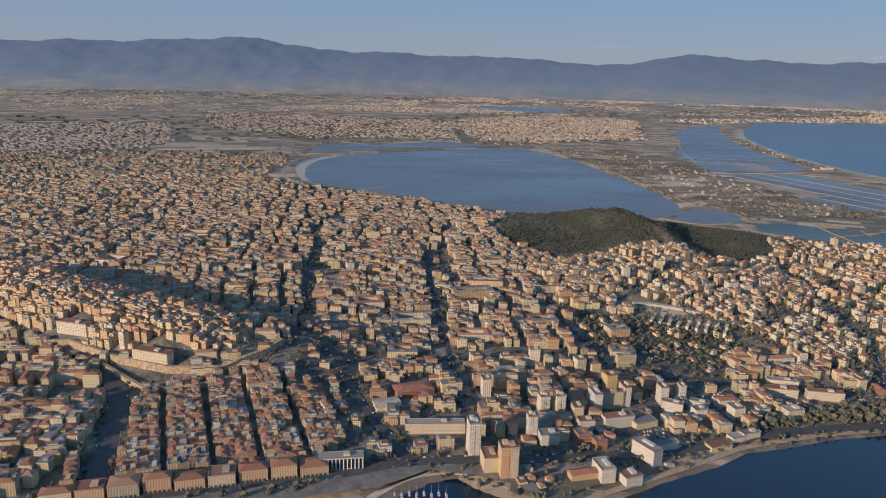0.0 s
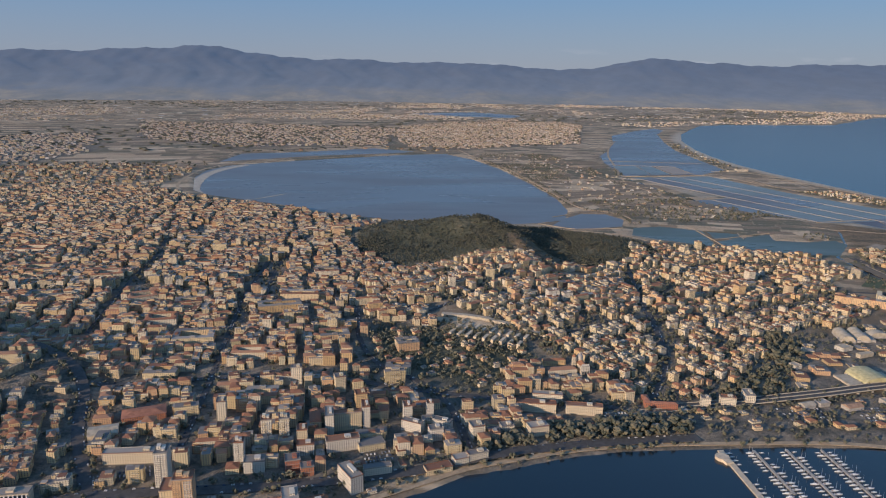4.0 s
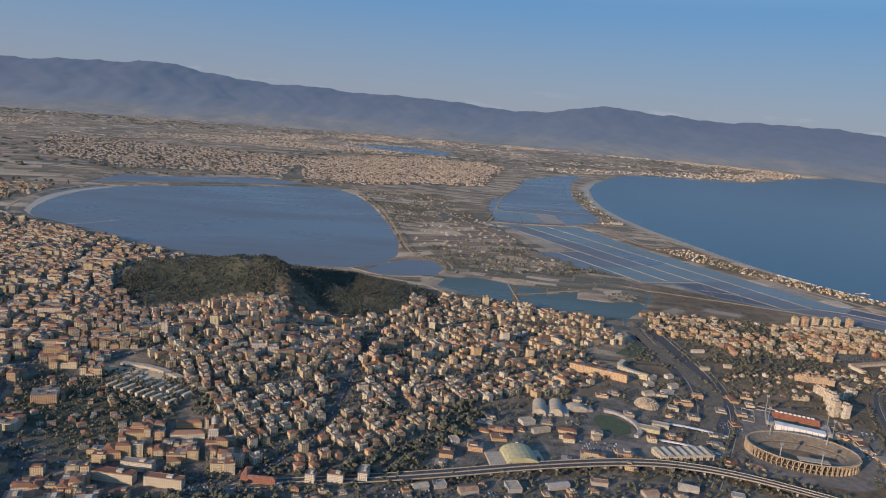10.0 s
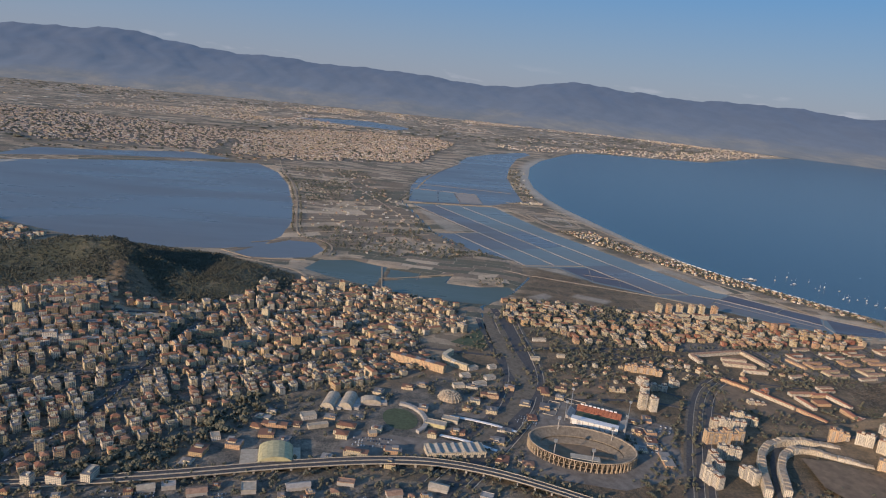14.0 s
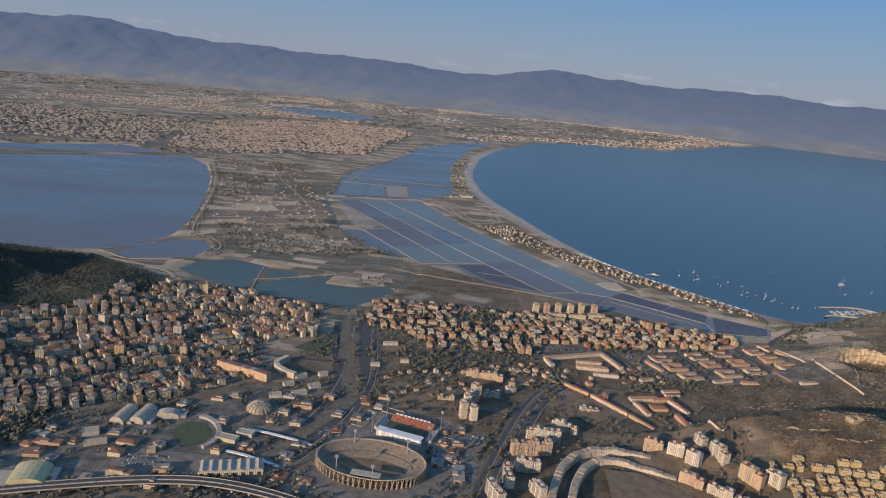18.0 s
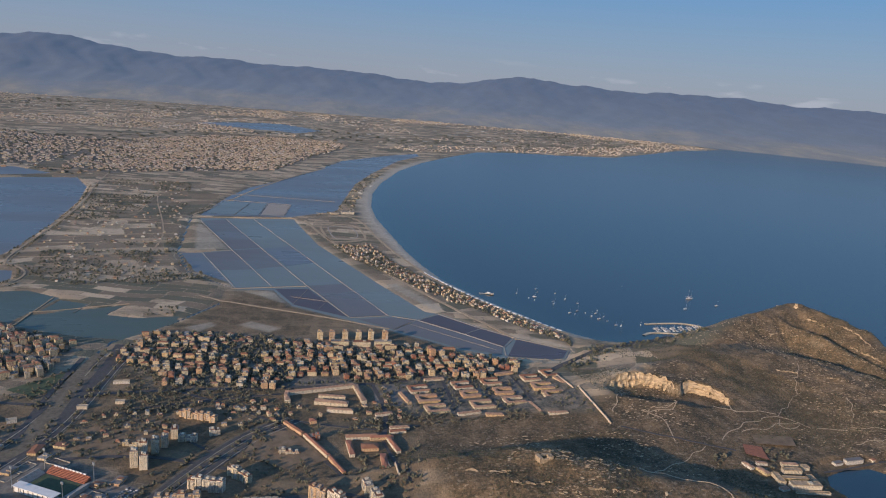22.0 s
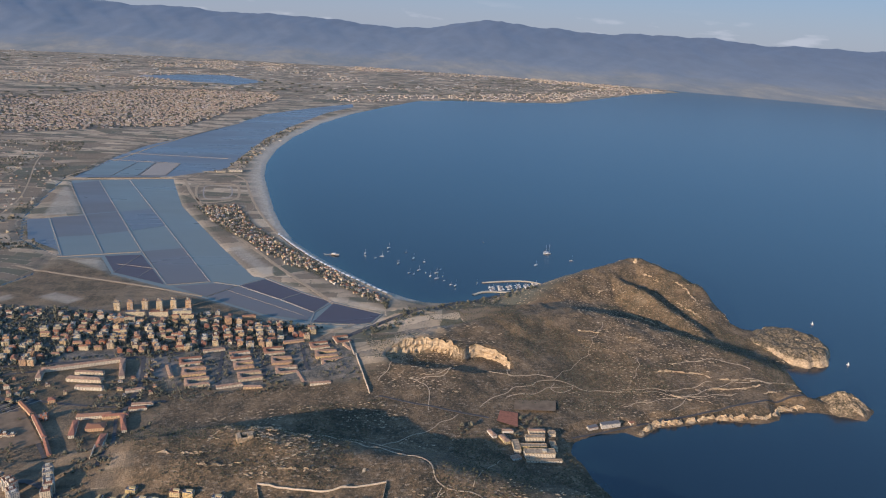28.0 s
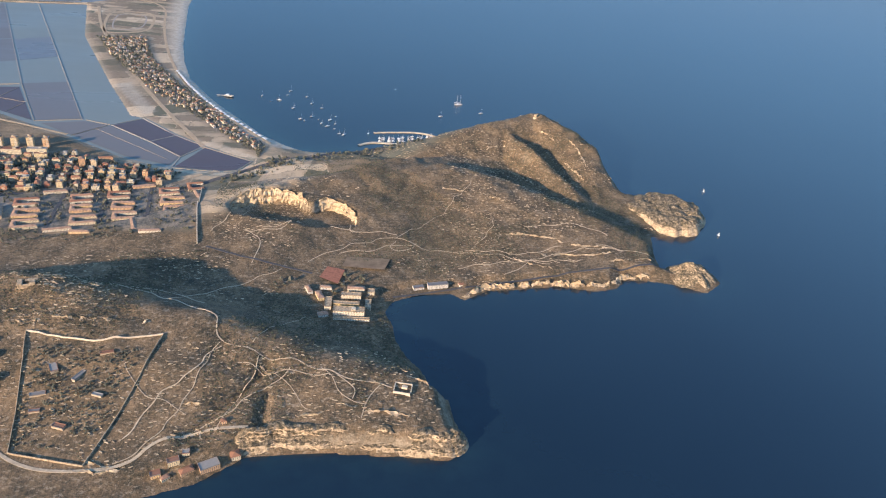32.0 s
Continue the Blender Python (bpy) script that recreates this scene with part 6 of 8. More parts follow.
for x, y, a in along(smooth_line([(33, 127), (31, 124.5), (32.5, 121.5), (35, 119.5)], 2), 0.9):
    part("bay", bx(x, y, -0.2, 1.1, 0.92, 0.9, a), M_PALE, cv)
    reserve(x, y, 1.2)
rng = np.random.default_rng(41)
M_OCHRE = facade("ochre_plaster", [(0.56, 0.42, 0.19), (0.60, 0.47, 0.25)])
yellow = House(1.5, 0.75, 3, "flat", M_OCHRE, 5)
for k, (x, y) in enumerate(zip(*scatter([(106, 87), (117, 86), (126, 81.5), (128, 76), (124, 68), (106, 70)], 2.1, 1.5, -0.3, rng, 0.12, 0.1))):
    if free_of_landmarks(x, y):
        yellow.put(x, y, height_at(x, y), -0.3 + rng.choice([0, math.pi / 2], p=[0.75, 0.25]), "small yellow plastered estate house with flat roof", "yellow estate", "estate_house", "house")
        reserve(x, y, 1)
# depot, barracks and long walls
for x, y, w, d, a in ((93.3, 133.2, 14.6, 1.0, 0.25), (101, 131, 1.0, 7.8, 0.18), (95.2, 127.0, 6.6, 1.4, -0.2), (86.6, 129.4, 1.0, 3.4, 0.1), (95.4, 129.6, 5.4, 0.8, -0.15), (96.8, 123.6, 5.0, 0.9, -0.15)):
    block("depot_building", x, y, w, d, 0.7, a, M_CREAM, "long cream military depot building", roof="hip", roof_mat=M_TANTILE, group="depot")
for k, (x, y, w, d, a) in enumerate(((88.2, 117, 5.6, 0.7, -0.93), (92.2, 110.6, 8.6, 0.7, -1.08), (95.5, 103.9, 5.6, 0.6, -1.16), (100.4, 113.3, 6.0, 1.2, 0.05), (103.8, 112.8, 4.2, 1.0, 0.05), (98.0, 109.2, 0.9, 5.0, 0.1), (101.4, 109.4, 3.0, 1.8, 0.0), (105.6, 110.2, 0.8, 5.8, 0.25), (103.4, 103.8, 1.0, 5.0, 0.0), (107.0, 115.0, 3.0, 0.9, 0.1), (91.6, 119.5, 1.2, 1.2, 0.2))):
    block("barrack_building", x, y, w, d, 0.6, a, (M_ORANGE, M_CREAM)[k % 2], "long low ochre barrack with clay tile roof", roof="hip", roof_mat=M_REDROOF if k % 3 else None, group="old barracks")


def court(x, y, w, d, a, k):
    """Three low barrack wings round an open court."""
    ob = thing("barrack_court", x, y, height_at(x, y), a, "low tan barrack wings with clay roofs round a court", "barracks", "barrack courts")
    t = 0.85
    for px, py, pw, pd, turn in ((0, d / 2 - t / 2, w, t, 0), (0, -d / 2 + t / 2, w, t, 0), (-w / 2 + t / 2, 0, d - 2 * t, t, math.pi / 2)):
        wing = part("wing", bx(px, py, -0.2, 0.48, pw - 0.02, pd, turn), (M_CREAM, M_WARM, M_PALE)[k % 3], ob)
        part("roof", add_hip(bmesh.new(), px, py, 0.48, 0.2, pw + 0.12, pd + 0.12, turn), (M_TILE, M_TANTILE, M_TANTILE)[k % 3], wing)
    reserve(x, y, w * 0.5)


for k, q in enumerate(((113.6, 133.4, 4.5, 3.3, 0.18), (114.8, 128.8, 4.6, 3.3, 0.11), (115.9, 124.3, 4.6, 3.4, 0.17), (123.3, 135.2, 4.2, 3.4, 0.18), (124.2, 130.9, 4.0, 2.9, 0.15), (125.7, 126.0, 4.7, 3.4, 0.14), (130.1, 136.9, 4.3, 3.2, 0.15),
                       (131.8, 132.2, 4.3, 3.1, 0.04), (132.9, 127.7, 4.5, 3.2, 0.12), (139.8, 138.6, 4.1, 3.0, 0.16), (141.1, 134.0, 4.7, 3.2, 0.05), (142.4, 129.5, 4.9, 3.2, 0.09), (144.9, 140.9, 3.4, 3.6, 0.24))):
    court(*q, k)
for k, (x, y, w, a) in enumerate(((117.7, 138.2, 4.5, 0.2), (134.3, 141.2, 4.6, 0.22), (138.7, 125.5, 4.4, 0.06), (135.7, 122.1, 4.8, -1.31), (139.3, 118.8, 4.0, 0.05), (126.7, 119.9, 3.6, -0.06), (122.1, 122.2, 4.9, 0.22), (146.0, 135.6, 5.4, -1.26), (105.1, 122.1, 3.3, 0.21), (110.1, 129.2, 5.1, -1.29), (107.5, 116.6, 3.7, 0.04))):
    block("barrack_building", x, y, w, 0.85, 0.5, a, (M_CREAM, M_ORANGE)[k % 2], "long low ochre barrack with clay tile roof", roof="hip", roof_mat=M_TANTILE, group="barrack blocks")
wall_run("boundary_wall", [(146.3, 140.2), (147, 126), (148.3, 114)], 0.15, 0.35, M_TAN, "long straight pale boundary wall")
wall_run("boundary_wall", [(103.8, 107), (104.6, 94)], 0.12, 0.4, M_TAN, "long straight pale boundary wall")
wall_run("enclosure_wall", [(129.1, 83.6), (138.8, 81.6), (147.5, 82.6)], 0.08, 0.27, M_TAN, "tall stone wall round the hillside enclosure")
# runs turned from the sun: their shade is painted with a darker stone
wall_run("enclosure_wall", [(147.5, 82.6), (144, 70.4), (140.9, 62)], 0.08, 0.27, M_RAMPART, "tall stone wall down the slope, its shade painted as darker stone")
wall_run("enclosure_wall", [(140.9, 62), (131.8, 64.8), (130.7, 73.1), (129.1, 83.6)], 0.08, 0.27, M_RAMPART, "tall stone wall closing the enclosure, its shade painted as darker stone")
for x, y, w, d, a in ((134, 77.5, 1.2, 2.2, 0.4), (137.5, 76, 0.7, 2.6, -0.5), (140.5, 79.3, 2.2, 0.6, 0.2), (133, 73.5, 2.4, 0.8, 0.2), (136.8, 68.2, 2.0, 0.9, -0.4), (140.5, 72.6, 1.8, 0.6, -0.4), (133.2, 71, 1.6, 0.7, 0.1)):
    block("ruined_hut", x, y, w * 0.8, d * 0.8, 0.26, a, M_OLDRIB, "abandoned grey hut inside the walled enclosure", "hut", group="enclosure huts")
for x, y, w, d, h, a, m, f in ((174.9, 92.6, 5.2, 1.5, 0.95, -0.12, M_CREAM, "flat"), (175.2, 90.9, 6.0, 0.5, 0.4, -0.12, M_CREAM, "flat"), (174.6, 94.8, 4.4, 0.8, 0.7, -0.12, M_OCHRE, "flat"), (175.6, 97.2, 3.4, 1.0, 0.75, -0.12, M_CREAM, "flat"), (176.6, 99.2, 3.0, 0.9, 0.65, -0.12, M_CREAM, "hip"),
                            (171.6, 95.2, 1.1, 3.0, 0.65, -0.12, M_CREAM, "flat"), (170.2, 97.6, 1.0, 2.4, 0.5, 0.25, M_OCHRE, "hip"), (178.4, 95.2, 1.0, 2.4, 0.6, -0.12, M_CREAM, "flat"), (168.4, 99.4, 0.8, 2.2, 0.45, 0.3, M_PALEWALL, "hip"), (171.4, 99.8, 2.0, 0.7, 0.5, -0.12, M_PALEWALL, "hip"), (179.2, 98.4, 1.2, 1.2, 0.5, -0.1, M_CREAM, "flat"), (170.6, 92.2, 1.6, 1.0, 0.45, 0.2, M_PALEWALL, "hip")):
    block("school", x, y, w, d, h, a, m, "cream and ochre school building by the cove", group="school", roof=f, roof_mat=M_RAMPART if f == "flat" else M_TANTILE)
block("hotel", 191.6, 100.9, 3.8, 1.0, 0.75, 0.1, M_PALEWALL, "white seaside hotel above the cove")
block("bathhouse", 188.0, 100.6, 2.0, 0.9, 0.4, 0.2, M_PALEWALL, "white low bathing house")
block("lodge", 196.2, 101.2, 1.2, 0.8, 0.4, 0.2, M_CREAM, "small pale lodge by the shore", roof="hip")
for x, y, w, d, a in ((149.4, 60.4, 1.2, 0.9, 0.3), (151.4, 61.6, 1.4, 0.8, 0.3), (153.0, 60.6, 1.6, 0.9, 0.5), (155.6, 61.2, 2.4, 1.3, 0.4), (158.6, 62.8, 1.2, 1.2, 0.3), (157.0, 66.8, 0.7, 0.6, 0.2), (152.8, 62.6, 0.9, 0.7, 0.1), (150.6, 59.8, 1.0, 0.6, 0.6)):
    block("fishing_house", x, y, w, d, 0.45, a, (M_PALE, M_WARM)[int(x) % 2], "small fishing house by the shore", "house", roof=("flat", "hip")[int(x * 3) % 2], group="fishing houses")
fz = height_at(181, 70.6)
fort = thing("coastal_battery", 181.0, 70.4, fz, -0.3, "small pale stone battery on the headland", "fort")
for px, py, w, d in ((0, 1.0, 2.4, 0.12), (0, -1.0, 2.4, 0.12), (-1.2, 0, 0.12, 2.0), (1.2, 0.3, 0.12, 1.4)):
    part("wall", bx(px, py, -0.4, 0.3, w, d), M_TAN, fort)
part("hut", bx(0.2, 0.3, -0.3, 0.3, 0.8, 0.5), M_TAN, fort)
rz = height_at(127, 92.6)
ruin = thing("ruined_fort", 127.0, 92.6, rz, 0.2, "crumbling square limestone fort on the hilltop", "ruin")
for px, py, w, d, h in ((-0.9, 0, 0.7, 1.6, 0.5), (0.6, 0.5, 1.8, 0.5, 0.4), (0.8, -0.5, 0.8, 0.8, 0.65), (-0.1, -0.7, 1.2, 0.3, 0.35), (1.5, 0.1, 0.3, 1.2, 0.3)):
    part("wall", bx(px, py, -0.5, h, w, d, bevel=0.06), M_RAMPART, ruin)
tz = height_at(230.6, 171.6)
tw = thing("watch_tower", 230.6, 171.6, tz, 0, "old stone watch tower on the highest crag", "tower")
part("shaft", add_cyl(bmesh.new(), 0, 0, -0.6, 0.95, 0.55, 0.42, 12), M_ROCK, tw)
part("crag", add_cyl(bmesh.new(), 0.1, -0.1, -1.2, 0.25, 1.5, 0.7, 9), M_ROCK, tw)
block("hospital", 107.8, 329, 6.0, 2.4, 1.1, 0.1, M_CREAM, "large pale hospital on the sand spit")
block("hospital_wing", 101.5, 327, 4.0, 1.6, 0.8, 0.3, M_CREAM, "low pale wing beside the hospital")


# ---- cliffs ----
def cliff(name, line, h, depth, seed, label, base=None, step=0.35, rugged=0.3):
    """A craggy rock face along a line, built up in ledges."""
    pts = along(smooth_line(line, 2), step)
    n, m = len(pts), 7
    v = np.zeros((n, m, 3))
    for i, (x, y, a) in enumerate(pts):
        g = height_at(x, y) if base is None else base
        ends = min(1.0, min(i, n - 1 - i) / 6)
        back = float(land_height(np.array([x - math.sin(a) * (depth + 0.9)]), np.array([y + math.cos(a) * (depth + 0.9)]))[0])
        hh = max(0.15, min(h, back - g + 0.12)) * (0.4 + 0.6 * ends) * max(0.12, 1 + rugged * (noise.noise((x * 0.5, y * 0.5, seed)) + noise.noise((x * 1.4, y * 1.4, seed))))
        for j in range(m):
            k = j / (m - 1)
            push = depth * k ** 1.5 + 0.55 * noise.noise((x * 1.1, y * 1.1, k * 3 + seed)) + 0.3 * noise.noise((x * 3.1, y * 3.1, k * 7 + seed)) + (0.22 if j % 2 else 0)
            v[i, j] = (x - math.sin(a) * push, y + math.cos(a) * push, g - 0.4 + (hh + 0.4) * k)
    q = (np.arange(n - 1)[:, None] * m + np.arange(m - 1)).ravel()
    me = mesh_from(name, v.reshape(-1, 3), np.stack([q, q + m, q + m + 1, q + 1], 1), [M_ROCK])
    return tagged(new(name, me), label, "cliff", kind="structure")


cliff("rock_face_1", [(153.2, 127.4), (156.2, 129.9), (161, 130.9), (165.6, 130.3), (168.8, 126.6)], 4.0, 0.5, 1, "bright quarried limestone face", base=1.7, step=0.25, rugged=0.15)
cliff("rock_face_2", [(170.0, 126.8), (171.6, 127.7), (174.2, 127.9), (177.5, 124.2), (177.9, 120.4)], 4.0, 0.5, 2, "bright curved quarried limestone face", base=1.7, step=0.25, rugged=0.15)
for k, (line, h) in enumerate((([(165, 67), (168, 66.6), (171, 67)], 0.4), ([(175, 66.6), (179, 66), (182, 65)], 0.45), ([(139.9, 62.7), (142.7, 61.6), (145.4, 60.6)], 0.7), ([(161, 76.4), (162.4, 75), (162.8, 73.6)], 0.6), ([(181.6, 72.6), (184, 71.6), (185, 70)], 0.6), ([(120, 88), (124, 87), (128, 87.6)], 0.5), ([(114, 92), (118, 90.6), (123, 90.4)], 0.5), ([(131, 86), (136, 85), (141, 85.6)], 0.35),
                               ([(227, 106), (232, 106.6), (237, 107)], 0.5), ([(220, 112), (226, 111), (231, 110.4)], 0.4), ([(208, 116), (214, 115.6), (219, 114)], 0.35), ([(196, 134), (200, 133), (204, 131)], 0.3), ([(218, 150), (221, 146), (223, 141)], 0.4), ([(236, 160), (237, 154), (237, 148)], 0.5), ([(233, 152), (234, 146), (235, 141)], 0.4), ([(212, 158), (216, 160), (220, 161)], 0.35), ([(229, 168), (232, 164), (234, 160)], 0.4))):
    cliff("rock_ledge_%d" % (k + 1), line, h, 0.35, 20 + k, "broken pale limestone ledge on the slope", rugged=0.8)
rng = np.random.default_rng(404)
ledge_no = 17
for box, count in (((196, 232, 104, 160), 12), ((150, 184, 66, 84), 5), ((112, 148, 84, 96), 4), ((222, 240, 138, 172), 4)):
    for _ in range(count):
        x, y = rng.uniform(box[0], box[1]), rng.uniform(box[2], box[3])
        line = [(x, y)]
        for _ in range(int(rng.integers(3, 7))):
            px, py = line[-1]
            q = land_height(np.array([px + 0.4, px - 0.4, px, px]), np.array([py, py, py + 0.4, py - 0.4]))
            gx_, gy_ = float(q[0] - q[1]), float(q[2] - q[3])
            g = math.hypot(gx_, gy_) or 1.0
            line.append((px + gy_ / g * 0.7, py - gx_ / g * 0.7))
        if height_at(*line[0]) > 0.9 and height_at(*line[-1]) > 0.9:
            ledge_no += 1
            cliff("rock_ledge_%d" % ledge_no, line, rng.uniform(0.16, 0.4), 0.25, 60 + ledge_no, "broken pale limestone ledge on the slope", rugged=0.9)
cliff("rock_face_5", [(196, 97.4), (201, 100.2), (206, 100.2), (215, 101.2), (222, 99.4), (227, 100.4), (229, 103), (236, 102.4)], 0.85, 0.5, 5, "low pale rocks along the shore", base=0.0, rugged=0.9)


def sea_cliff(name, line, seed, label, bands=(1.05, 1.6, 2.6), tail=3.4):
    """Two crumbling rock bands with a scree ledge between, from the water's edge up to the slope behind."""
    ins = (-0.3, 0.0, 0.3, 0.42, 0.9, 1.35, 1.5, 1.65, 2.3, tail)
    ups = (-0.5, 0.0, 0.75 * bands[0], bands[0], bands[0] + 0.2, bands[1], 0.5 * (bands[0] + bands[2]) + 0.3, bands[2], bands[2] + 0.1, 0.0)
    rows = np.concatenate([np.linspace(0, 8, 30), [9]])
    pts = along(smooth_line(line, 2), 0.14)
    n, m = len(pts), len(rows)
    v = np.zeros((n, m, 3))
    for i, (x, y, a) in enumerate(pts):
        ends = min(1.0, min(i, n - 1 - i) / 26)
        tall = (0.25 + 0.75 * ends) * (1 + 0.4 * noise.noise((x * 0.3, y * 0.3, seed)))
        cove = 1.0 * max(0.0, noise.noise((x * 0.4, y * 0.4, seed + 5)))
        for j, r in enumerate(rows):
            inward, z = np.interp(r, range(10), ins), np.interp(r, range(10), ups) * tall
            ledge = 0.34 * noise.noise((x * 0.55, y * 0.55, z * 4.2 + seed)) + 0.2 * noise.noise((x * 1.7, y * 1.7, z * 6.0 + seed)) + 0.1 * noise.noise((x * 4.5, y * 4.5, z * 5.0 + seed))
            push = inward + (cove + ledge) * min(1.0, inward + 0.4)
            px, py = x - math.sin(a) * push, y + math.cos(a) * push
            v[i, j] = (px, py, height_at(px, py) - 0.3 if j == m - 1 else z + 0.12 * noise.noise((px * 2.2, py * 2.2, seed)) * min(1, max(0, r)))
    q = (np.arange(n - 1)[:, None] * m + np.arange(m - 1)).ravel()
    me = mesh_from(name, v.reshape(-1, 3), np.stack([q, q + m, q + m + 1, q + 1], 1), [M_CRAG])
    return tagged(new(name, me), label, "cliff", kind="structure")


def crag(name, x, y, rx, ry, h, seed, power, lean, label):
    """A rocky island or point: steep ragged flanks under an uneven top."""
    n, m = 96, 30
    v = np.zeros((m, n, 3))
    for j in range(m):
        k = j / (m - 1)
        for i in range(n):
            t = 2 * math.pi * i / n
            c, d = math.cos(t), math.sin(t)
            edge = 1 + 0.16 * noise.noise((c * 2, d * 2, seed)) + 0.07 * noise.noise((c * 6, d * 6, seed))
            px, py = rx * k * edge * c, ry * k * edge * d
            rise = (1 - k ** power) * (1 + lean[0] * px / rx + lean[1] * py / ry)
            crumble = 0.24 * noise.noise((px * 0.5, py * 0.5, seed)) + 0.12 * abs(noise.noise((px * 2.3, py * 2.3, seed + 3)))
            z = h * rise * (1 + crumble) + 0.05 * noise.noise((px * 3, py * 3, seed)) - 0.25 * k
            v[j, i] = (x + px, y + py, z)
    q = (np.arange(m - 1)[:, None] * n + np.arange(n)).ravel()
    r = (np.arange(m - 1)[:, None] * n + (np.arange(n) + 1) % n).ravel()
    me = mesh_from(name, v.reshape(-1, 3), np.stack([q, q + n, r + n, r], 1), [M_CRAG])
    return tagged(new(name, me), label, "rock", kind="structure")


mk = Mat("scrubby_limestone", 0.92)
mk.bump(mk.noise(2.4, 7, 0.7), 0.8, 0.3)
kt = mk.n.new("ShaderNodeNewGeometry")
ks = mk.ramp(mk.math("ADD", mk.split(kt.outputs["Normal"])[2], mk.math("MULTIPLY", mk.math("SUBTRACT", mk.noise(1.2, 5, 0.7), 0.5), 0.7)), [(0.52, 0.0), (0.74, 1.0)])
M_CRAG = mk.done(mk.mix(ks, mk.ramp(mk.noise(1.5, 7, 0.75), [(0.34, (0.14, 0.10, 0.06)), (0.46, (0.38, 0.28, 0.17)), (0.62, (0.58, 0.45, 0.29))]), mk.ramp(mk.noise(1.8, 7, 0.75), [(0.40, (0.045, 0.042, 0.024)), (0.52, (0.17, 0.125, 0.07)), (0.66, (0.40, 0.31, 0.20))])))
sea_cliff("rock_face_3", [(157.5, 62.2), (161, 63.1), (164.6, 63.4), (169.1, 62.9), (172.5, 62.6), (176.3, 62), (179.7, 61.3), (184.4, 60.2), (187, 60.2), (189.3, 61.6), (189.2, 64), (188.2, 67)], 3, "craggy two-banded pale sea cliff of the headland")
crag("rock_point", 251.5, 130.2, 9.4, 10.2, 2.6, 6, 11.0, (0.1, -0.1), "flat-topped scrubby point with tall pale sea cliffs")
crag("rock_islet", 244.0, 103.4, 5.6, 4.8, 3.3, 7, 1.35, (0.1, 0.0), "steep craggy pale islet at the tip of the head")
cliff("rock_face_8", [(207.6, 108.4), (210, 106.4), (215, 104)], 1.0, 0.5, 8, "pale cut rock above the coast road")
cliff("rock_face_9", [(139, 61.2), (143, 60.4), (146, 61)], 0.5, 0.4, 9, "pale rock bank by the road")
cliff("rock_face_10", [(216, 109), (223, 108), (230, 109)], 0.4, 0.4, 10, "pale stone terrace edge")
cliff("rock_face_11", [(-28, 148), (-22, 149), (-16, 151)], 0.7, 0.4, 11, "bare pale rock bank below the park")


# ---- boats and harbours ----
M_HULL = plain("white_gelcoat", (0.74, 0.73, 0.71), 0.35, spread=0.05)
M_MAST = plain("aluminium_mast", (0.62, 0.62, 0.62), 0.35, 0.7, spread=0.05)
M_TEAK = plain("teak_deck", (0.30, 0.20, 0.12), 0.7)
M_NAVY = plain("dark_blue_canvas", (0.03, 0.05, 0.10), 0.8)


def hull_mesh(L, B, H):
    bm = bmesh.new()
    rows = []
    for k in range(7):
        s = k / 6
        w = B / 2 * (0.75 + 0.25 * math.sin(math.pi * min(1, s * 1.4))) * (1 - max(0, s - 0.45) ** 1.6 * 2.6)
        w = max(w, 0.005)
        x = -L / 2 + L * s
        rows.append([bm.verts.new(p) for p in ((x, -w, H + 0.1 * H * s), (x * 0.94, -w * 0.6, -0.04), (x * 0.94, w * 0.6, -0.04), (x, w, H + 0.1 * H * s))])
    for a, b in zip(rows, rows[1:]):
        for i in range(3):
            bm.faces.new([a[i], a[i + 1], b[i + 1], b[i]])
        bm.faces.new([a[3], a[0], b[0], b[3]])
    bm.faces.new(rows[0]), bm.faces.new(rows[-1][::-1])
    bmesh.ops.recalc_face_normals(bm, faces=bm.faces)
    return bm


class Boat:
    def __init__(self, L, masts=1, sail=False):
        B, H = L * 0.3, L * 0.09
        self.parts = [("hull", as_mesh("hull", hull_mesh(L, B, H), M_HULL)), ("cabin", as_mesh("cabin", bx(-L * 0.05, 0, H, H + L * 0.07, L * 0.35, B * 0.5, bevel=L * 0.015), M_HULL)),
                      ("deck", as_mesh("deck", bx(-L * 0.33, 0, H, H + 0.012, L * 0.22, B * 0.62), M_TEAK))]
        for k in range(masts):
            mx = L * (0.08 if masts == 1 else 0.22 - 0.42 * k)
            self.parts.append(("mast", as_mesh("mast", add_cyl(bmesh.new(), mx, 0, H, H + L * 1.15, L * 0.016, L * 0.01, 6), M_MAST)))
            self.parts.append(("furled_sail", as_mesh("furled_sail", bx(mx - L * 0.2, 0, H + L * 0.16, H + L * 0.2, L * 0.38, L * 0.035), M_NAVY if not sail else M_HULL)))
        if not masts:
            self.parts.append(("windscreen", as_mesh("windscreen", bx(L * 0.12, 0, H + L * 0.03, H + L * 0.1, L * 0.06, B * 0.45), M_GLASS)))

    def put(self, x, y, turn, label, group, name):
        ob = thing(name, x, y, 0.02, turn, label, "boat", group)
        for n, me in self.parts:
            part(n, me, None, ob)
        return ob


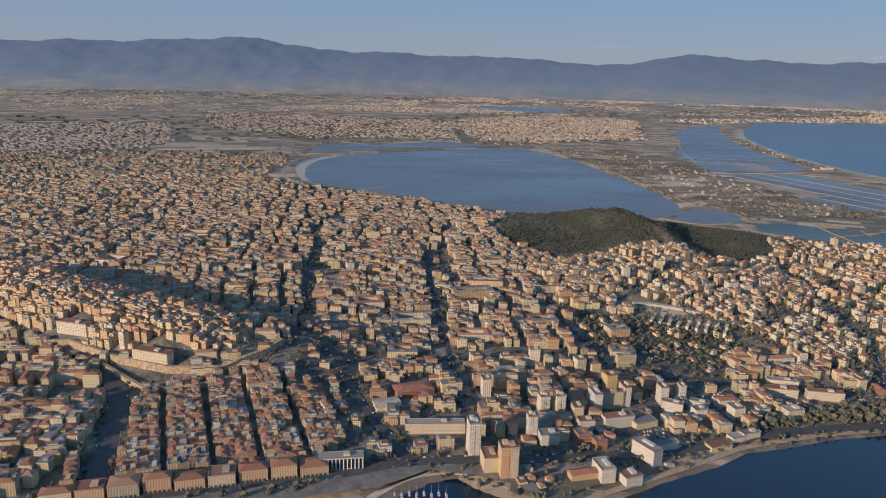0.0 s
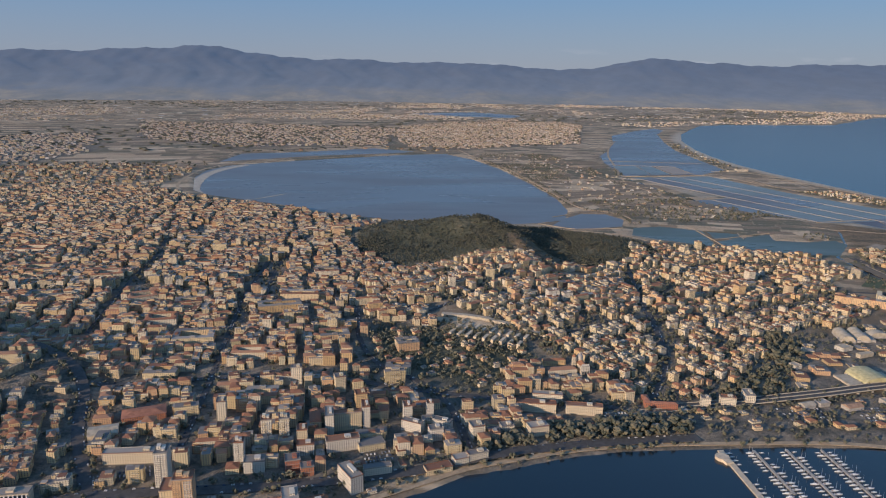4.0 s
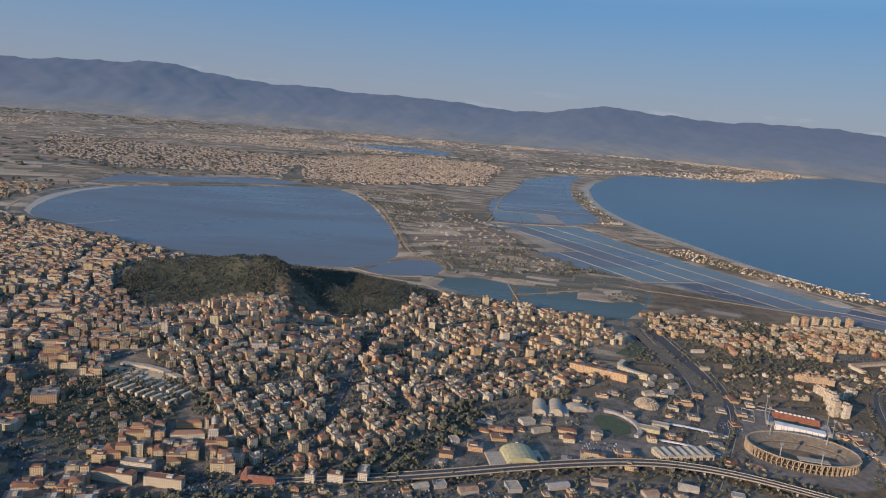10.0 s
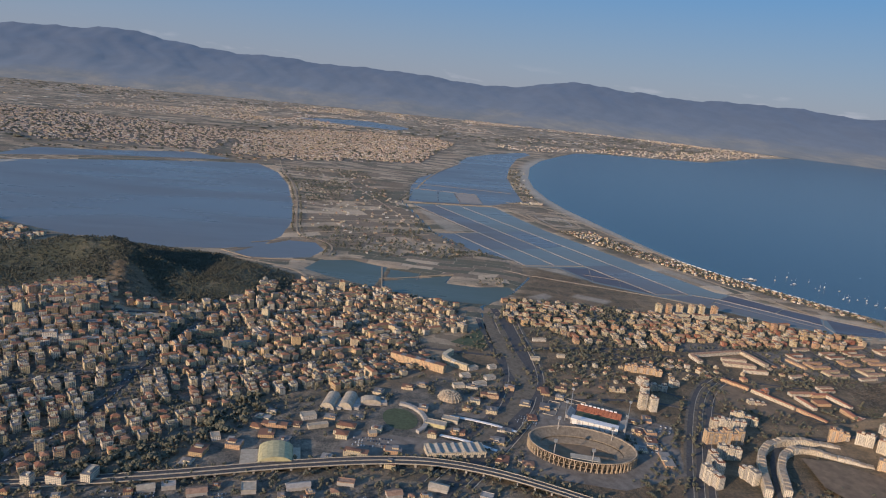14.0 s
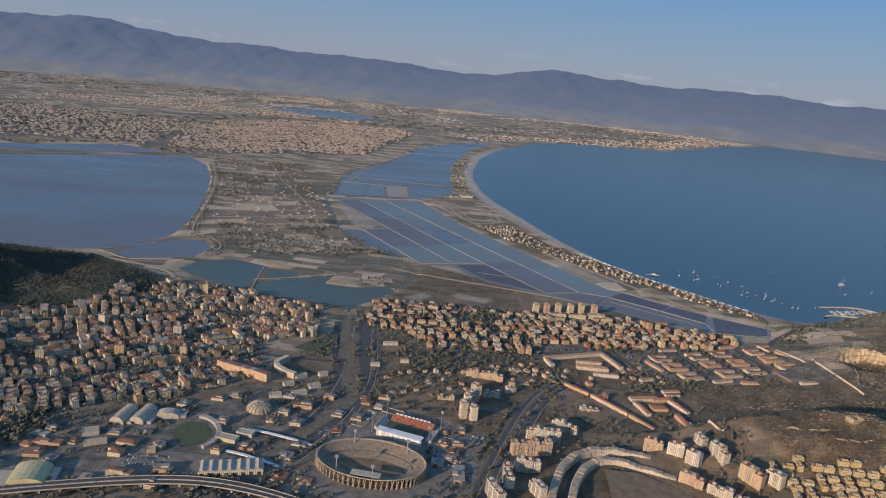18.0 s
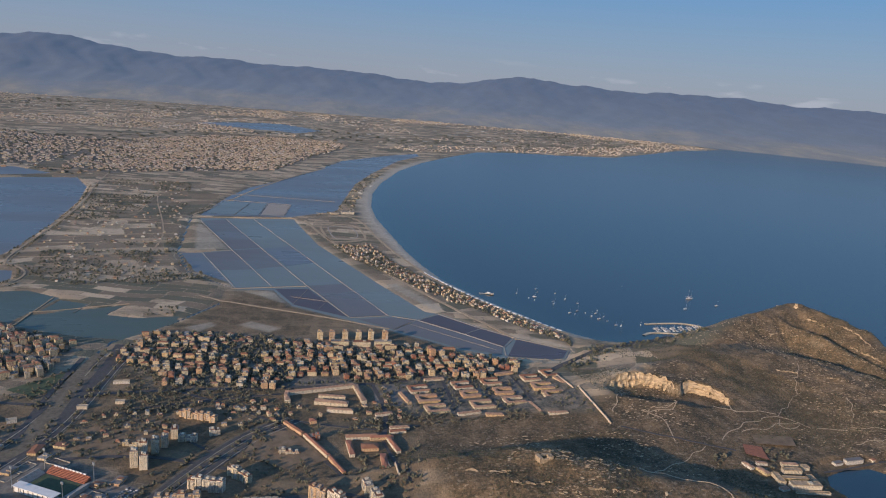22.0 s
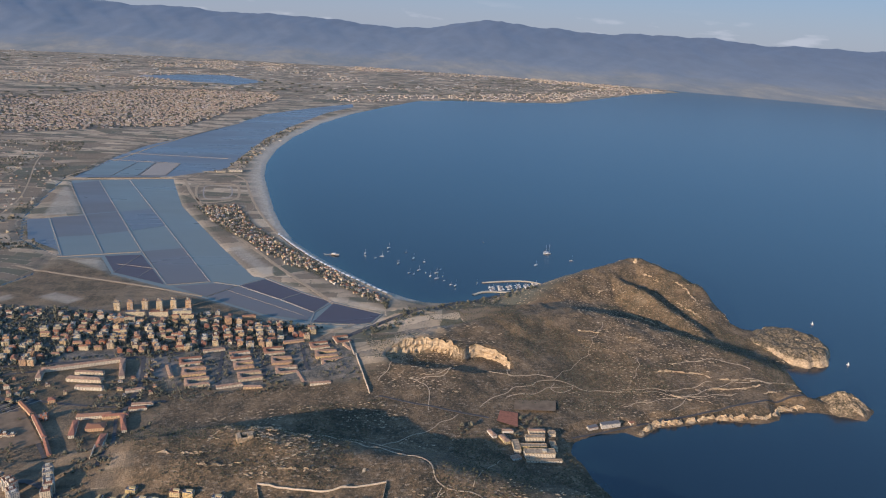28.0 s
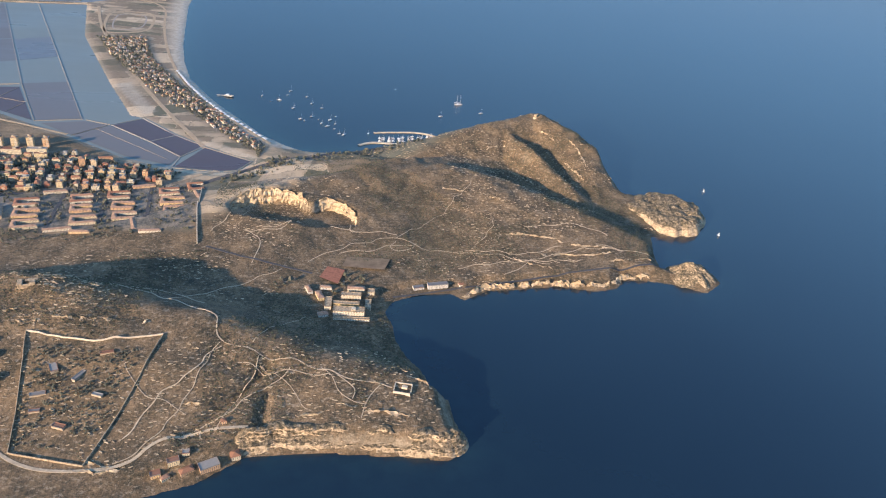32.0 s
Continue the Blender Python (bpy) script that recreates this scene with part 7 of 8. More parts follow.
YACHT, SMALL, MOTOR, BIG_YACHT, LAUNCH = Boat(0.95), Boat(0.7), Boat(0.6, 0), Boat(1.4), Boat(0.9, 0)
rng = np.random.default_rng(9)
pier_no = 0
for (x0, y0), (x1, y1) in (((-28.6, 69.5), (-28.9, 57)), ((-24.6, 69.3), (-24.9, 59.5)), ((-20.6, 69.3), (-20.9, 59)), ((-16.4, 69.0), (-16.8, 58.5))):
    pier = thing("pier", 0, 0, 0, 0, "narrow concrete marina pier lined with yachts", "pier", "marina piers")
    strip("deck", [(x0, y0), (x1, y1)], 0.7 if pier_no == 0 else 0.3, M_TAN if pier_no == 0 else M_CONCRETE, "", deck=[0.14, 0.14], thick=0.16, parent=pier)
    for k in range(6):
        part("pile", add_cyl(bmesh.new(), x0 + (x1 - x0) * k / 5.5, y0 + (y1 - y0) * k / 5.5, -0.3, 0.1, 0.09, 0.09, 8), M_CONCRETE, pier)
    for k in range(15):
        for s in (-1, 1):
            if (pier_no == 0 and s < 0) or rng.random() < 0.08:
                continue
            b = (YACHT, YACHT, SMALL, MOTOR)[int(rng.integers(0, 4))] if pier_no else (SMALL, MOTOR)[k % 2]
            f = (k + 0.8) / 15.5
            b.put(x0 + (x1 - x0) * f + s * (0.75 if pier_no else 0.8), y0 + (y1 - y0) * f, (0 if s > 0 else math.pi) + rng.normal(0, 0.05), "white yacht moored stern-to at the marina pier", "marina yachts", "yacht" if b is not MOTOR else "motor_boat")
    pier_no += 1
hd = thing("harbour_pavilion", -29.2, 67.8, 0.0, 0.2, "rounded pale stone pavilion on the pier root", "building")
part("base", add_cyl(bmesh.new(), 0, 0, 0, 0.35, 0.8, 0.8, 20), M_TAN, hd)
part("terrace", bx(0, -0.7, 0, 0.3, 0.9, 1.4), M_TAN, hd)
for k in range(8):
    YACHT.put(-99.5 + k * 0.75, 58.2 - 0.3 * (k % 2), 1.57 + rng.normal(0, 0.05), "white yacht moored in the old harbour basin", "harbour yachts", "yacht")
quay = thing("quay", 0, 0, 0, 0, "stone quay of the old harbour", "pier")
strip("deck", [(-102, 57), (-98, 61.2), (-92, 62.4), (-87, 58.5)], 0.9, M_TAN, "", deck=[0.25, 0.25], thick=0.3, parent=quay)
jet = thing("breakwater", 0, 0, 0, 0, "curved concrete breakwater of the small bay marina", "pier")
strip("mole", [(187.2, 178.2), (190.5, 178.8), (201.8, 179.6), (207.3, 172.6), (204, 171)], 0.5, M_TAN, "", deck=[0.2, 0.2], thick=0.4, parent=jet)
strip("quay_edge", [(182.3, 168.8), (186, 171.4), (191, 170.6), (198, 169.4), (203, 170.4)], 0.8, M_TAN, "", deck=[0.2, 0.2], thick=0.3, parent=jet)
for r in range(6):
    p0 = (188.6 + r * 2.7, 171.2 + 0.45 * r)
    strip("pontoon", [p0, (p0[0] + 0.6, p0[1] + 4.8)], 0.2, M_CONCRETE, "", deck=[0.1, 0.1], thick=0.1, parent=jet)
    for k in range(8):
        for s in (-1, 1):
            if rng.random() < 0.7:
                (SMALL, YACHT, MOTOR)[int(rng.integers(0, 3))].put(p0[0] + 0.06 * k + s * 0.55, p0[1] + 0.3 + k * 0.5, (0 if s > 0 else math.pi) + rng.normal(0, 0.05), "white boat moored at the bay marina pontoon", "bay marina boats", "yacht")
MOORED = [(164.7, 211.8), (173.7, 197.2), (165.6, 196.3), (165.9, 198.5), (170.8, 189.7), (168.7, 186.3), (167.6, 187.5), (177.5, 190.3), (174.8, 182.4), (177.7, 177.0), (156.4, 206.4), (159.1, 201.5), (161.3, 203), (185.7, 177.7), (208.7, 193.4), (172.5, 187.6),
          (173.3, 184.6), (177, 184.3), (175.8, 187.4), (176.6, 180.5), (179, 176.4), (169.6, 207), (171, 201), (163.9, 208), (222.2, 197.5)]
for k, (x, y) in enumerate(MOORED):
    (BIG_YACHT, YACHT, BIG_YACHT, LAUNCH)[k % 4].put(x, y, 0.6 + rng.normal(0, 0.25), "white yacht at anchor in the bay", "anchored yachts", "yacht" if k % 4 != 3 else "motor_boat")
Boat(2.6, 2, True).put(216.5, 204.8, 0.1, "large two-masted sailing ship at anchor in the bay", "", "sailing_ship")
for x, y in ((268.9, 143.5), (260.2, 120.6)):
    b = SMALL.put(x, y, 2.0, "small sailing boat under way with white sail", "sailing boats", "sailing_boat")
    bm = bmesh.new()
    vs = [bm.verts.new(p) for p in ((0.05, 0.0, 0.1), (-0.3, 0.03, 0.14), (0.05, 0.0, 0.85), (0.05, 0.015, 0.1), (-0.3, 0.045, 0.14), (0.05, 0.015, 0.85))]
    bm.faces.new(vs[:3]), bm.faces.new(vs[3:][::-1])
    part("sail", bm, M_HULL, b, "raised white sail")
MOTOR.put(198.1, 217.9, 0.4, "small dark launch out in the bay", "", "motor_boat")
plat = thing("bathing_platform", 146.8, 204.5, 0, -0.3, "pale bathing platform on piles off the beach", "pier")
part("deck", bx(0, 0, 0.25, 0.36, 2.6, 1.2), M_TAN, plat)
part("hut", bx(-0.4, 0.1, 0.36, 0.65, 0.9, 0.6), M_WHITE, plat)
part("gangway", bx(-2.2, -0.4, 0.22, 0.3, 2.4, 0.25, 0.2), M_TAN, plat)
for k in range(6):
    part("pile", add_cyl(bmesh.new(), -1.1 + 0.44 * k, (-0.4, 0.4)[k % 2], -0.4, 0.26, 0.05, 0.05, 6), M_CONCRETE, plat)
for x, y, a in along([(129.5, 226), (134.5, 213), (141, 199), (147.5, 187.5), (153.5, 178.5), (158.5, 171)], 2.3):
    kiosk = thing("beach_kiosk", x, y, height_at(x, y), a + rng.normal(0, 0.1), "white flat-roofed bathing establishment on the sand", "kiosk", "beach kiosks")
    L = rng.uniform(1.0, 1.9)
    part("body", bx(0, 0, -0.2, 0.24, L, 0.5), M_WHITE, kiosk)
    part("roof", bx(0, 0, 0.24, 0.28, L + 0.1, 0.65), M_WHITE, kiosk)
    part("terrace", bx(0, -0.5, -0.1, 0.06, L, 0.4), M_TAN, kiosk)

# ---- city ----
KIND = {"old": ("town_house", 130), "mid": ("apartment_building", 220), "east": ("apartment_house", 210), "sun": ("condominium", 170)}
LABELS = {"old": "old plastered town house with weathered roof in narrow lanes", "mid": "plastered apartment house with balconies in the city", "east": "balconied apartment house standing among trees", "sun": "brick and plaster apartment house of the outer quarter"}
POOL = {"old": [House(w, d, s, r, m, 20 + k) for k, (w, d, s, r, m) in enumerate(((1.2, 1.05, 4, "tile", M_WARM), (1.3, 1.0, 4, "tile", M_WALL), (1.1, 1.15, 5, "flat", M_WARM), (1.25, 1.1, 3, "tile", M_WALL), (1.3, 1.15, 4, "flat", M_PALE)))],
        "mid": [House(w, d, s, r, m, 40 + k) for k, (w, d, s, r, m) in enumerate(((1.5, 1.2, 6, "flat", M_WALL), (1.6, 1.1, 5, "flat", M_PALE), (1.3, 1.2, 7, "flat", M_WALL), (1.5, 1.2, 4, "tile", M_WARM), (1.3, 1.1, 7, "flat", M_PALE), (1.7, 1.0, 5, "flat", M_WALL), (1.4, 1.2, 3, "tile", M_WARM)))],
        "east": [House(w, d, s, r, m, 60 + k) for k, (w, d, s, r, m) in enumerate(((1.4, 1.1, 5, "flat", M_PALE), (1.5, 1.0, 4, "flat", M_WALL), (1.2, 1.0, 4, "tile", M_WARM), (1.1, 1.0, 6, "flat", M_PALE), (1.7, 1.0, 5, "flat", M_WALL), (1.2, 0.9, 3, "tile", M_WARM), (1.3, 1.2, 5, "flat", M_WALL)))],
        "sun": [House(w, d, s, r, m, 80 + k) for k, (w, d, s, r, m) in enumerate(((1.6, 1.1, 5, "flat", M_WALL), (1.2, 1.0, 4, "tile", M_BRICKRED), (1.9, 1.0, 4, "tile", M_WARM), (1.2, 1.2, 6, "flat", M_WARM), (1.5, 0.9, 3, "tile", M_WALL), (1.4, 1.1, 5, "flat", M_PALE)))]}
TAKEN = []


def district(name, poly, dx, dy, turn, size, storeys, seed, label, skip=0.08, avoid=(), tiles=0.4, jitter=0.15, pool=None, far=False, lanes=None, mats=None, clumps=0.0):
    rng = np.random.default_rng(seed)
    x, y = scatter(poly, dx, dy, turn, rng, jitter, skip)
    for a in avoid:
        k = signed(a, x, y) > 0.5
        x, y = x[k], y[k]
    if lanes:
        u, v = x * math.cos(turn) + y * math.sin(turn), -x * math.sin(turn) + y * math.cos(turn)
        k = ((u % lanes[0]) > lanes[2]) & (((v - lanes[3]) % lanes[1]) > lanes[2])
        x, y = x[k], y[k]
    if not far:
        k = clear_of_streets(x, y) & free_of_landmarks(x, y)
        x, y = x[k], y[k]
    if not far and pool != "old":
        x, y = x + 0.8 * np.sin(y * 0.17 + 1) + 0.5 * np.sin(y * 0.41), y + 0.8 * np.sin(x * 0.13) + 0.5 * np.sin(x * 0.37)
        k = clear_of_streets(x, y) & free_of_landmarks(x, y)
        x, y = x[k], y[k]
    if clumps:
        k = wobble(x * clumps, y * clumps, seed) > 0.75
        x, y = x[k], y[k]
    if not far and size > 1.25:
        k = wobble(x * 0.9, y * 0.9, seed + 3.0) < 1.45
        x, y = x[k], y[k]
    if far:
        k = rng.random(len(x)) < np.clip(-signed(poly, x, y) / 14 + 0.35 * wobble(x * 0.5, y * 0.5, seed) + 0.25, 0.08, 1)
        x, y = x[k], y[k]
    z = ground_height(x, y)
    k = z > 0.15
    x, y, z = x[k], y[k], z[k]
    if not far:
        TAKEN.append(np.stack([x, y], 1))
    h = Heap()
    nearest = set(np.argsort(y)[:KIND[pool][1]].tolist()) if pool else set()
    for i, (px, py, pz) in enumerate(zip(x, y, z)):
        a = turn + rng.normal(0, 0.07) + (math.pi / 2 if rng.random() < 0.4 else 0)
        if i in nearest:
            hs = POOL[pool]
            hs[int(rng.integers(0, len(hs)))].put(px, py, pz, a, LABELS[pool], name, KIND[pool][0])
            continue
        w, d = size * rng.uniform(0.7, 1.3), size * rng.uniform(0.6, 1.0)
        if not far and size > 1.2 and rng.random() < 0.12:
            w *= 1.9
        n = max(1, round(rng.normal(storeys * (1 + 0.22 * float(wobble(np.array(px * 0.8), np.array(py * 0.8), seed + 7.0))), storeys * 0.25)))
        top = pz + STOREY * n
        wall = int(rng.integers(0, 3))
        h.box(px, py, pz - 0.4, top, w, d, a, wall, 3)
        c, s = math.cos(a), math.sin(a)
        if not far and rng.random() < 0.35:
            o = rng.choice([-1, 1]) * w * 0.4
            h.box(px + c * o - s * d * 0.45, py + s * o + c * d * 0.45, pz - 0.4, top - STOREY * int(rng.integers(0, 2)) - 0.01, w * 0.4, d * 0.7, a, wall, 3)
        if rng.random() < tiles:
            h.hip(px, py, top + 0.004, 0.18 if not far else 0.25, w + 0.06, d + 0.06, a, 4)
        elif not far:
            h.box(px + rng.uniform(-.2, .2) * w, py + rng.uniform(-.2, .2) * d, top, top + rng.uniform(0.12, 0.24), w * rng.uniform(0.2, 0.6), d * rng.uniform(0.3, 0.6), a, wall, 3)
            if n > 3 and py < 125:
                for side in (-1, 1):
                    q = d / 2 + 0.04
                    for lv in range(1, n):
                        h.box(px - s * q * side, py + c * q * side, pz + lv * STOREY - 0.02, pz + lv * STOREY + 0.06, w * 0.55, 0.1, a, 1)
    if h.v:
        h.object(name, mats or [M_WALL, M_PALE, M_WARM, M_ROOF, M_TILE], label, "buildings")


def courtyard(x, y, w, d, h, a, wall, tiled):
    """Four wings round an open court."""
    z = min(height_at(x + i * w / 2, y + j * d / 2) for i in (-1, 1) for j in (-1, 1))
    ob = thing("courtyard_building", x, y, z, a, "large plastered city building round an inner court", "building", "courtyard buildings")
    t = 0.95
    for px, py, pw, pd, turn in ((0, d / 2 - t / 2, w, t, 0), (0, t / 2 - d / 2, w, t, 0), (t / 2 - w / 2, 0, d - 2 * t, t, math.pi / 2), (w / 2 - t / 2, 0, d - 2 * t, t, math.pi / 2)):
        wing = part("wing", bx(px, py, -0.5, h, pw - 0.02, pd, turn), wall, ob)
        if tiled:
            part("roof", add_hip(bmesh.new(), px, py, h, 0.2, pw + 0.08, pd + 0.1, turn), M_TILE, wing)
        else:
            bm = bx(px, py, h, h + 0.06, pw, pd + 0.04, turn)
            add_box(bm, px, py, h + 0.05, h + 0.24, min(0.8, pw * 0.3), pd * 0.5, turn)
            part("roof", bm, M_ROOF, wing)
    reserve(x, y, max(w, d) * 0.5 + 0.2)


rng = np.random.default_rng(61)
for k, (x, y, w, d) in enumerate(((-97.8, 104.5, 6.2, 4.6), (-88, 98, 5.2, 3.2), (-86.5, 118, 7.5, 3.4), (-83.5, 124, 7.0, 2.8), (-105, 112, 5, 4), (-76, 104, 4.6, 3.4), (-99, 92, 4.4, 3.4), (-112, 124, 5, 4), (-84, 84, 4.2, 3.2), (-103, 121, 4.6, 3.6), (-124, 140, 6, 4.4), (-131, 127, 5.6, 4), (-140, 146, 6.5, 5), (-107, 150, 5, 4), (-80, 140, 5, 3.6), (-99, 140, 4.6, 3.6), (-150, 165, 7, 5), (-116, 175, 6, 5), (-135, 190, 7, 5), (-160, 140, 6, 5), (-66, 92, 3.6, 2.8), (-64.5, 100, 3.4, 2.6))):
    courtyard(x, y, w, d, STOREY * int(rng.integers(4, 7)), 0.08 + rng.normal(0, 0.12), (M_WARM, M_CREAM, M_WALL)[k % 3], k % 3 == 1)
for k, (x, y) in enumerate(((-105.5, 104), (-104, 96.5), (-96, 116.5), (-110, 133), (-87, 108), (-84, 111), (-101, 131), (-122, 131), (-127, 152), (-113, 147), (-103, 166), (-76, 118), (-80, 88.5), (-74, 86), (-71, 81), (-88, 79), (-55, 127), (-47, 131), (-25, 127), (-9, 123), (3, 127), (11, 138), (-4, 142), (14, 128), (20, 160), (7, 163), (12, 166))):
    block("tower_block", x, y, rng.uniform(1.1, 1.6), rng.uniform(1.2, 1.9), STOREY * int(rng.integers(8, 12)), 0.1 + rng.normal(0, 0.15), (M_CREAM, M_PALE, M_WARM)[k % 3], "tall plastered apartment tower above the city roofs", "tower block", group="city towers", floors=False)
FAR_TINTS = [facade("far_plaster", [(0.66, 0.58, 0.49), (0.58, 0.48, 0.39), (0.70, 0.65, 0.57)]), M_PALE, facade("far_ochre", [(0.60, 0.46, 0.34), (0.64, 0.53, 0.41)]), plain("far_flat_roofs", (0.34, 0.29, 0.24), 0.9, spread=0.4, scale=0.4), plain("far_tiled_roofs", (0.34, 0.24, 0.17), 0.9, spread=0.4, scale=0.4)]
WHITE_TINTS = [M_PALEWALL, M_PALE, M_WALL, M_TANROOF, M_TILE]
ALL_OUT = (HILL_PARK, GARDENS, GREEN_BELT, SEAFRONT_PARK, CEMETERY)
district("harbour_quarter_houses", MARINA_TOWN, 1.12, 0.98, 1.894, 1.16, 4, 11, "dense old town houses between narrow lanes", skip=0.02, tiles=0.5, jitter=0.06, pool="old", lanes=(12.0, 2.45, 0.5, 85.05))
district("castle_quarter_houses", CASTLE, 1.2, 1.1, -0.38, 1.2, 4.2, 12, "dense old town houses on the fortified hill", skip=0.05, tiles=0.4, jitter=0.1, mats=[M_WARM, M_WALL, M_WARM, M_ROOF, M_TILE])
district("city_apartment_houses", CITY_W, 1.36, 1.3, 0.08, 1.42, 5.0, 1, "dense plastered city blocks with flat and tiled roofs", avoid=ALL_OUT + (MARINA_TOWN, CASTLE), pool="mid", lanes=(5.6, 8.2, 1.0, 0.0), jitter=0.12, skip=0.14)
district("hillside_apartment_houses", CITY_E, 2.0, 1.9, 0.5, 1.3, 4.6, 2, "detached plastered apartment houses among trees", avoid=ALL_OUT, pool="east", skip=0.12)
district("outer_quarter_houses", SUNNY, 2.35, 2.3, 0.1, 1.3, 4.2, 3, "brick and plaster apartment houses", pool="sun", skip=0.14, jitter=0.25)
district("depot_quarter_houses", [(50, 122), (84, 133), (110, 134), (110, 116), (86, 122), (60, 112), (46, 112)], 2.5, 2.3, 0.2, 0.85, 1.7, 23, "scattered low houses and sheds round the barracks", skip=0.35, jitter=0.35)
district("estate_fringe_houses", [(50, 124), (80, 128), (86, 122), (80, 117), (66, 124)], 3.0, 3.0, 0.2, 1.0, 2, 13, "scattered low houses", skip=0.3)
district("park_foot_houses", [(-66, 145), (-58, 149), (-53, 149.8), (-40, 151), (-31, 144.6), (-27, 136.6), (-32, 134.4), (-56, 147.6)], 1.9, 1.8, 0.4, 1.25, 4.2, 24, "plastered apartment houses below the park hill", skip=0.15, jitter=0.2)
district("gap_quarter_houses", GAP_QUARTER, 1.6, 1.5, 0.3, 1.35, 4.4, 29, "plastered apartment houses along the valley road", skip=0.14, jitter=0.15)
district("garden_villas", GARDENS, 2.5, 2.2, 0.5, 1.0, 2.2, 33, "low villas and school pavilions among garden trees", skip=0.3, jitter=0.35, tiles=0.5)
district("fair_pavilions", FAIR_ZONE, 3.6, 3.0, -0.25, 1.9, 2.0, 34, "low pavilions, depots and blocks round the fairground", skip=0.42, jitter=0.4, tiles=0.08)
district("park_edge_houses", [(-29, 136), (-18, 139), (-8, 151), (-1, 166), (-5, 168), (-12, 153), (-20, 146.5), (-31, 143)], 1.75, 1.7, 0.5, 1.3, 4.6, 35, "plastered apartment houses under the park hill", skip=0.12, jitter=0.2)
district("quayside_sheds", [(-56, 70), (-30, 73.6), (-5, 73), (10, 68), (24, 70), (24, 79), (-8, 82), (-34, 79)], 2.6, 2.2, 0.15, 1.1, 1.4, 25, "low sheds and yards between railway and quay", skip=0.4, jitter=0.4, tiles=0.4)
district("harbour_edge_houses", [(-106, 63.5), (-98, 66), (-84, 66.5), (-70, 67.5), (-58, 73), (-54, 71.5), (-59, 67.6), (-70, 62), (-78, 58.6), (-84, 56), (-88, 60), (-98, 63)], 1.7, 1.6, 0.25, 1.0, 2.0, 26, "low houses and sheds along the harbour road", skip=0.3, jitter=0.3, tiles=0.6)
district("beach_villas", VILLAS, 1.4, 1.2, -1.0, 0.78, 2.0, 4, "low pale beach villas among trees", tiles=0.45, skip=0.36, jitter=0.42, mats=[M_PALE, M_WALL, M_PALEWALL, M_ROOF, M_TILE])
district("spit_houses", [(103, 324), (112, 330), (122, 400), (140, 470), (132, 474), (113, 420), (106, 370)], 3.5, 3.5, 0.2, 1.3, 2, 14, "scattered low houses on the sand spit", far=True, skip=0.3, mats=WHITE_TINTS)
district("farm_houses", [(-16, 400), (24, 400), (40, 310), (46, 250), (60, 215), (20, 202), (12, 210), (0, 250), (-5, 320)], 4, 3.4, 0.2, 0.9, 1.5, 15, "scattered farm houses and sheds on the plain", skip=0.6, jitter=0.48, mats=WHITE_TINTS)
district("far_town_north", TOWN_N, 2.3, 3.4, 0.3, 1.6, 3.2, 5, "distant dense low town of pale houses", tiles=0.55, far=True, jitter=0.5, skip=0.22, mats=FAR_TINTS)
district("far_town_middle", TOWN_M, 3.0, 4.2, 0.3, 1.7, 2.6, 6, "distant low town of pale houses", tiles=0.5, far=True, jitter=0.5, skip=0.2, mats=FAR_TINTS)
district("far_town_west", TOWN_W, 2.9, 3.9, 0.3, 1.8, 3, 7, "distant suburb of pale houses", tiles=0.5, far=True, jitter=0.5, skip=0.2, mats=FAR_TINTS)
district("far_coast_houses", [(190, 650), (250, 706), (362, 735), (428, 752), (500, 822), (700, 1010), (640, 1060), (480, 900), (330, 800), (200, 740), (130, 690)], 4, 6, 0.6, 1.9, 3, 16, "distant houses along the far coast", tiles=0.5, far=True, jitter=0.5, skip=0.6, mats=FAR_TINTS)
PLAIN = [(-900, 520), (-300, 660), (-50, 730), (130, 730), (480, 920), (900, 1250), (500, 1330), (-200, 1300), (-1100, 1300)]
district("plain_houses", PLAIN, 7.5, 11, 0.4, 2.0, 3, 17, "distant scattered farms and villages on the plain", tiles=0.5, far=True, jitter=0.6, skip=0.45, mats=FAR_TINTS, clumps=0.16)
district("plain_villages", PLAIN, 5.0, 7.5, 0.3, 2.1, 3.4, 27, "distant close-built villages on the plain", tiles=0.5, far=True, jitter=0.5, skip=0.2, mats=FAR_TINTS, clumps=0.075)
district("plain_sheds", PLAIN, 26, 30, 0.15, 5.5, 1.6, 28, "distant pale industrial sheds and greenhouses", tiles=0.0, far=True, jitter=0.6, skip=0.4, mats=[M_PALEWALL, M_METAL, M_PALEWALL, M_TANROOF, M_TILE])
district("west_edge_houses", [(-300, 245), (-235, 262), (-190, 272), (-152, 266), (-152, 335), (-228, 345), (-330, 320)], 2.6, 3.0, 0.25, 1.5, 3.6, 18, "suburban blocks and houses by the lake", far=True, jitter=0.4, skip=0.3)
district("lakeside_houses", [(-150, 400), (-60, 440), (-20, 425), (-30, 410), (-60, 415), (-110, 408)], 7, 7, 0.3, 2.0, 2, 19, "outlying houses beyond the lake", far=True, jitter=0.5, skip=0.4)

# ---- trees and scrub ----


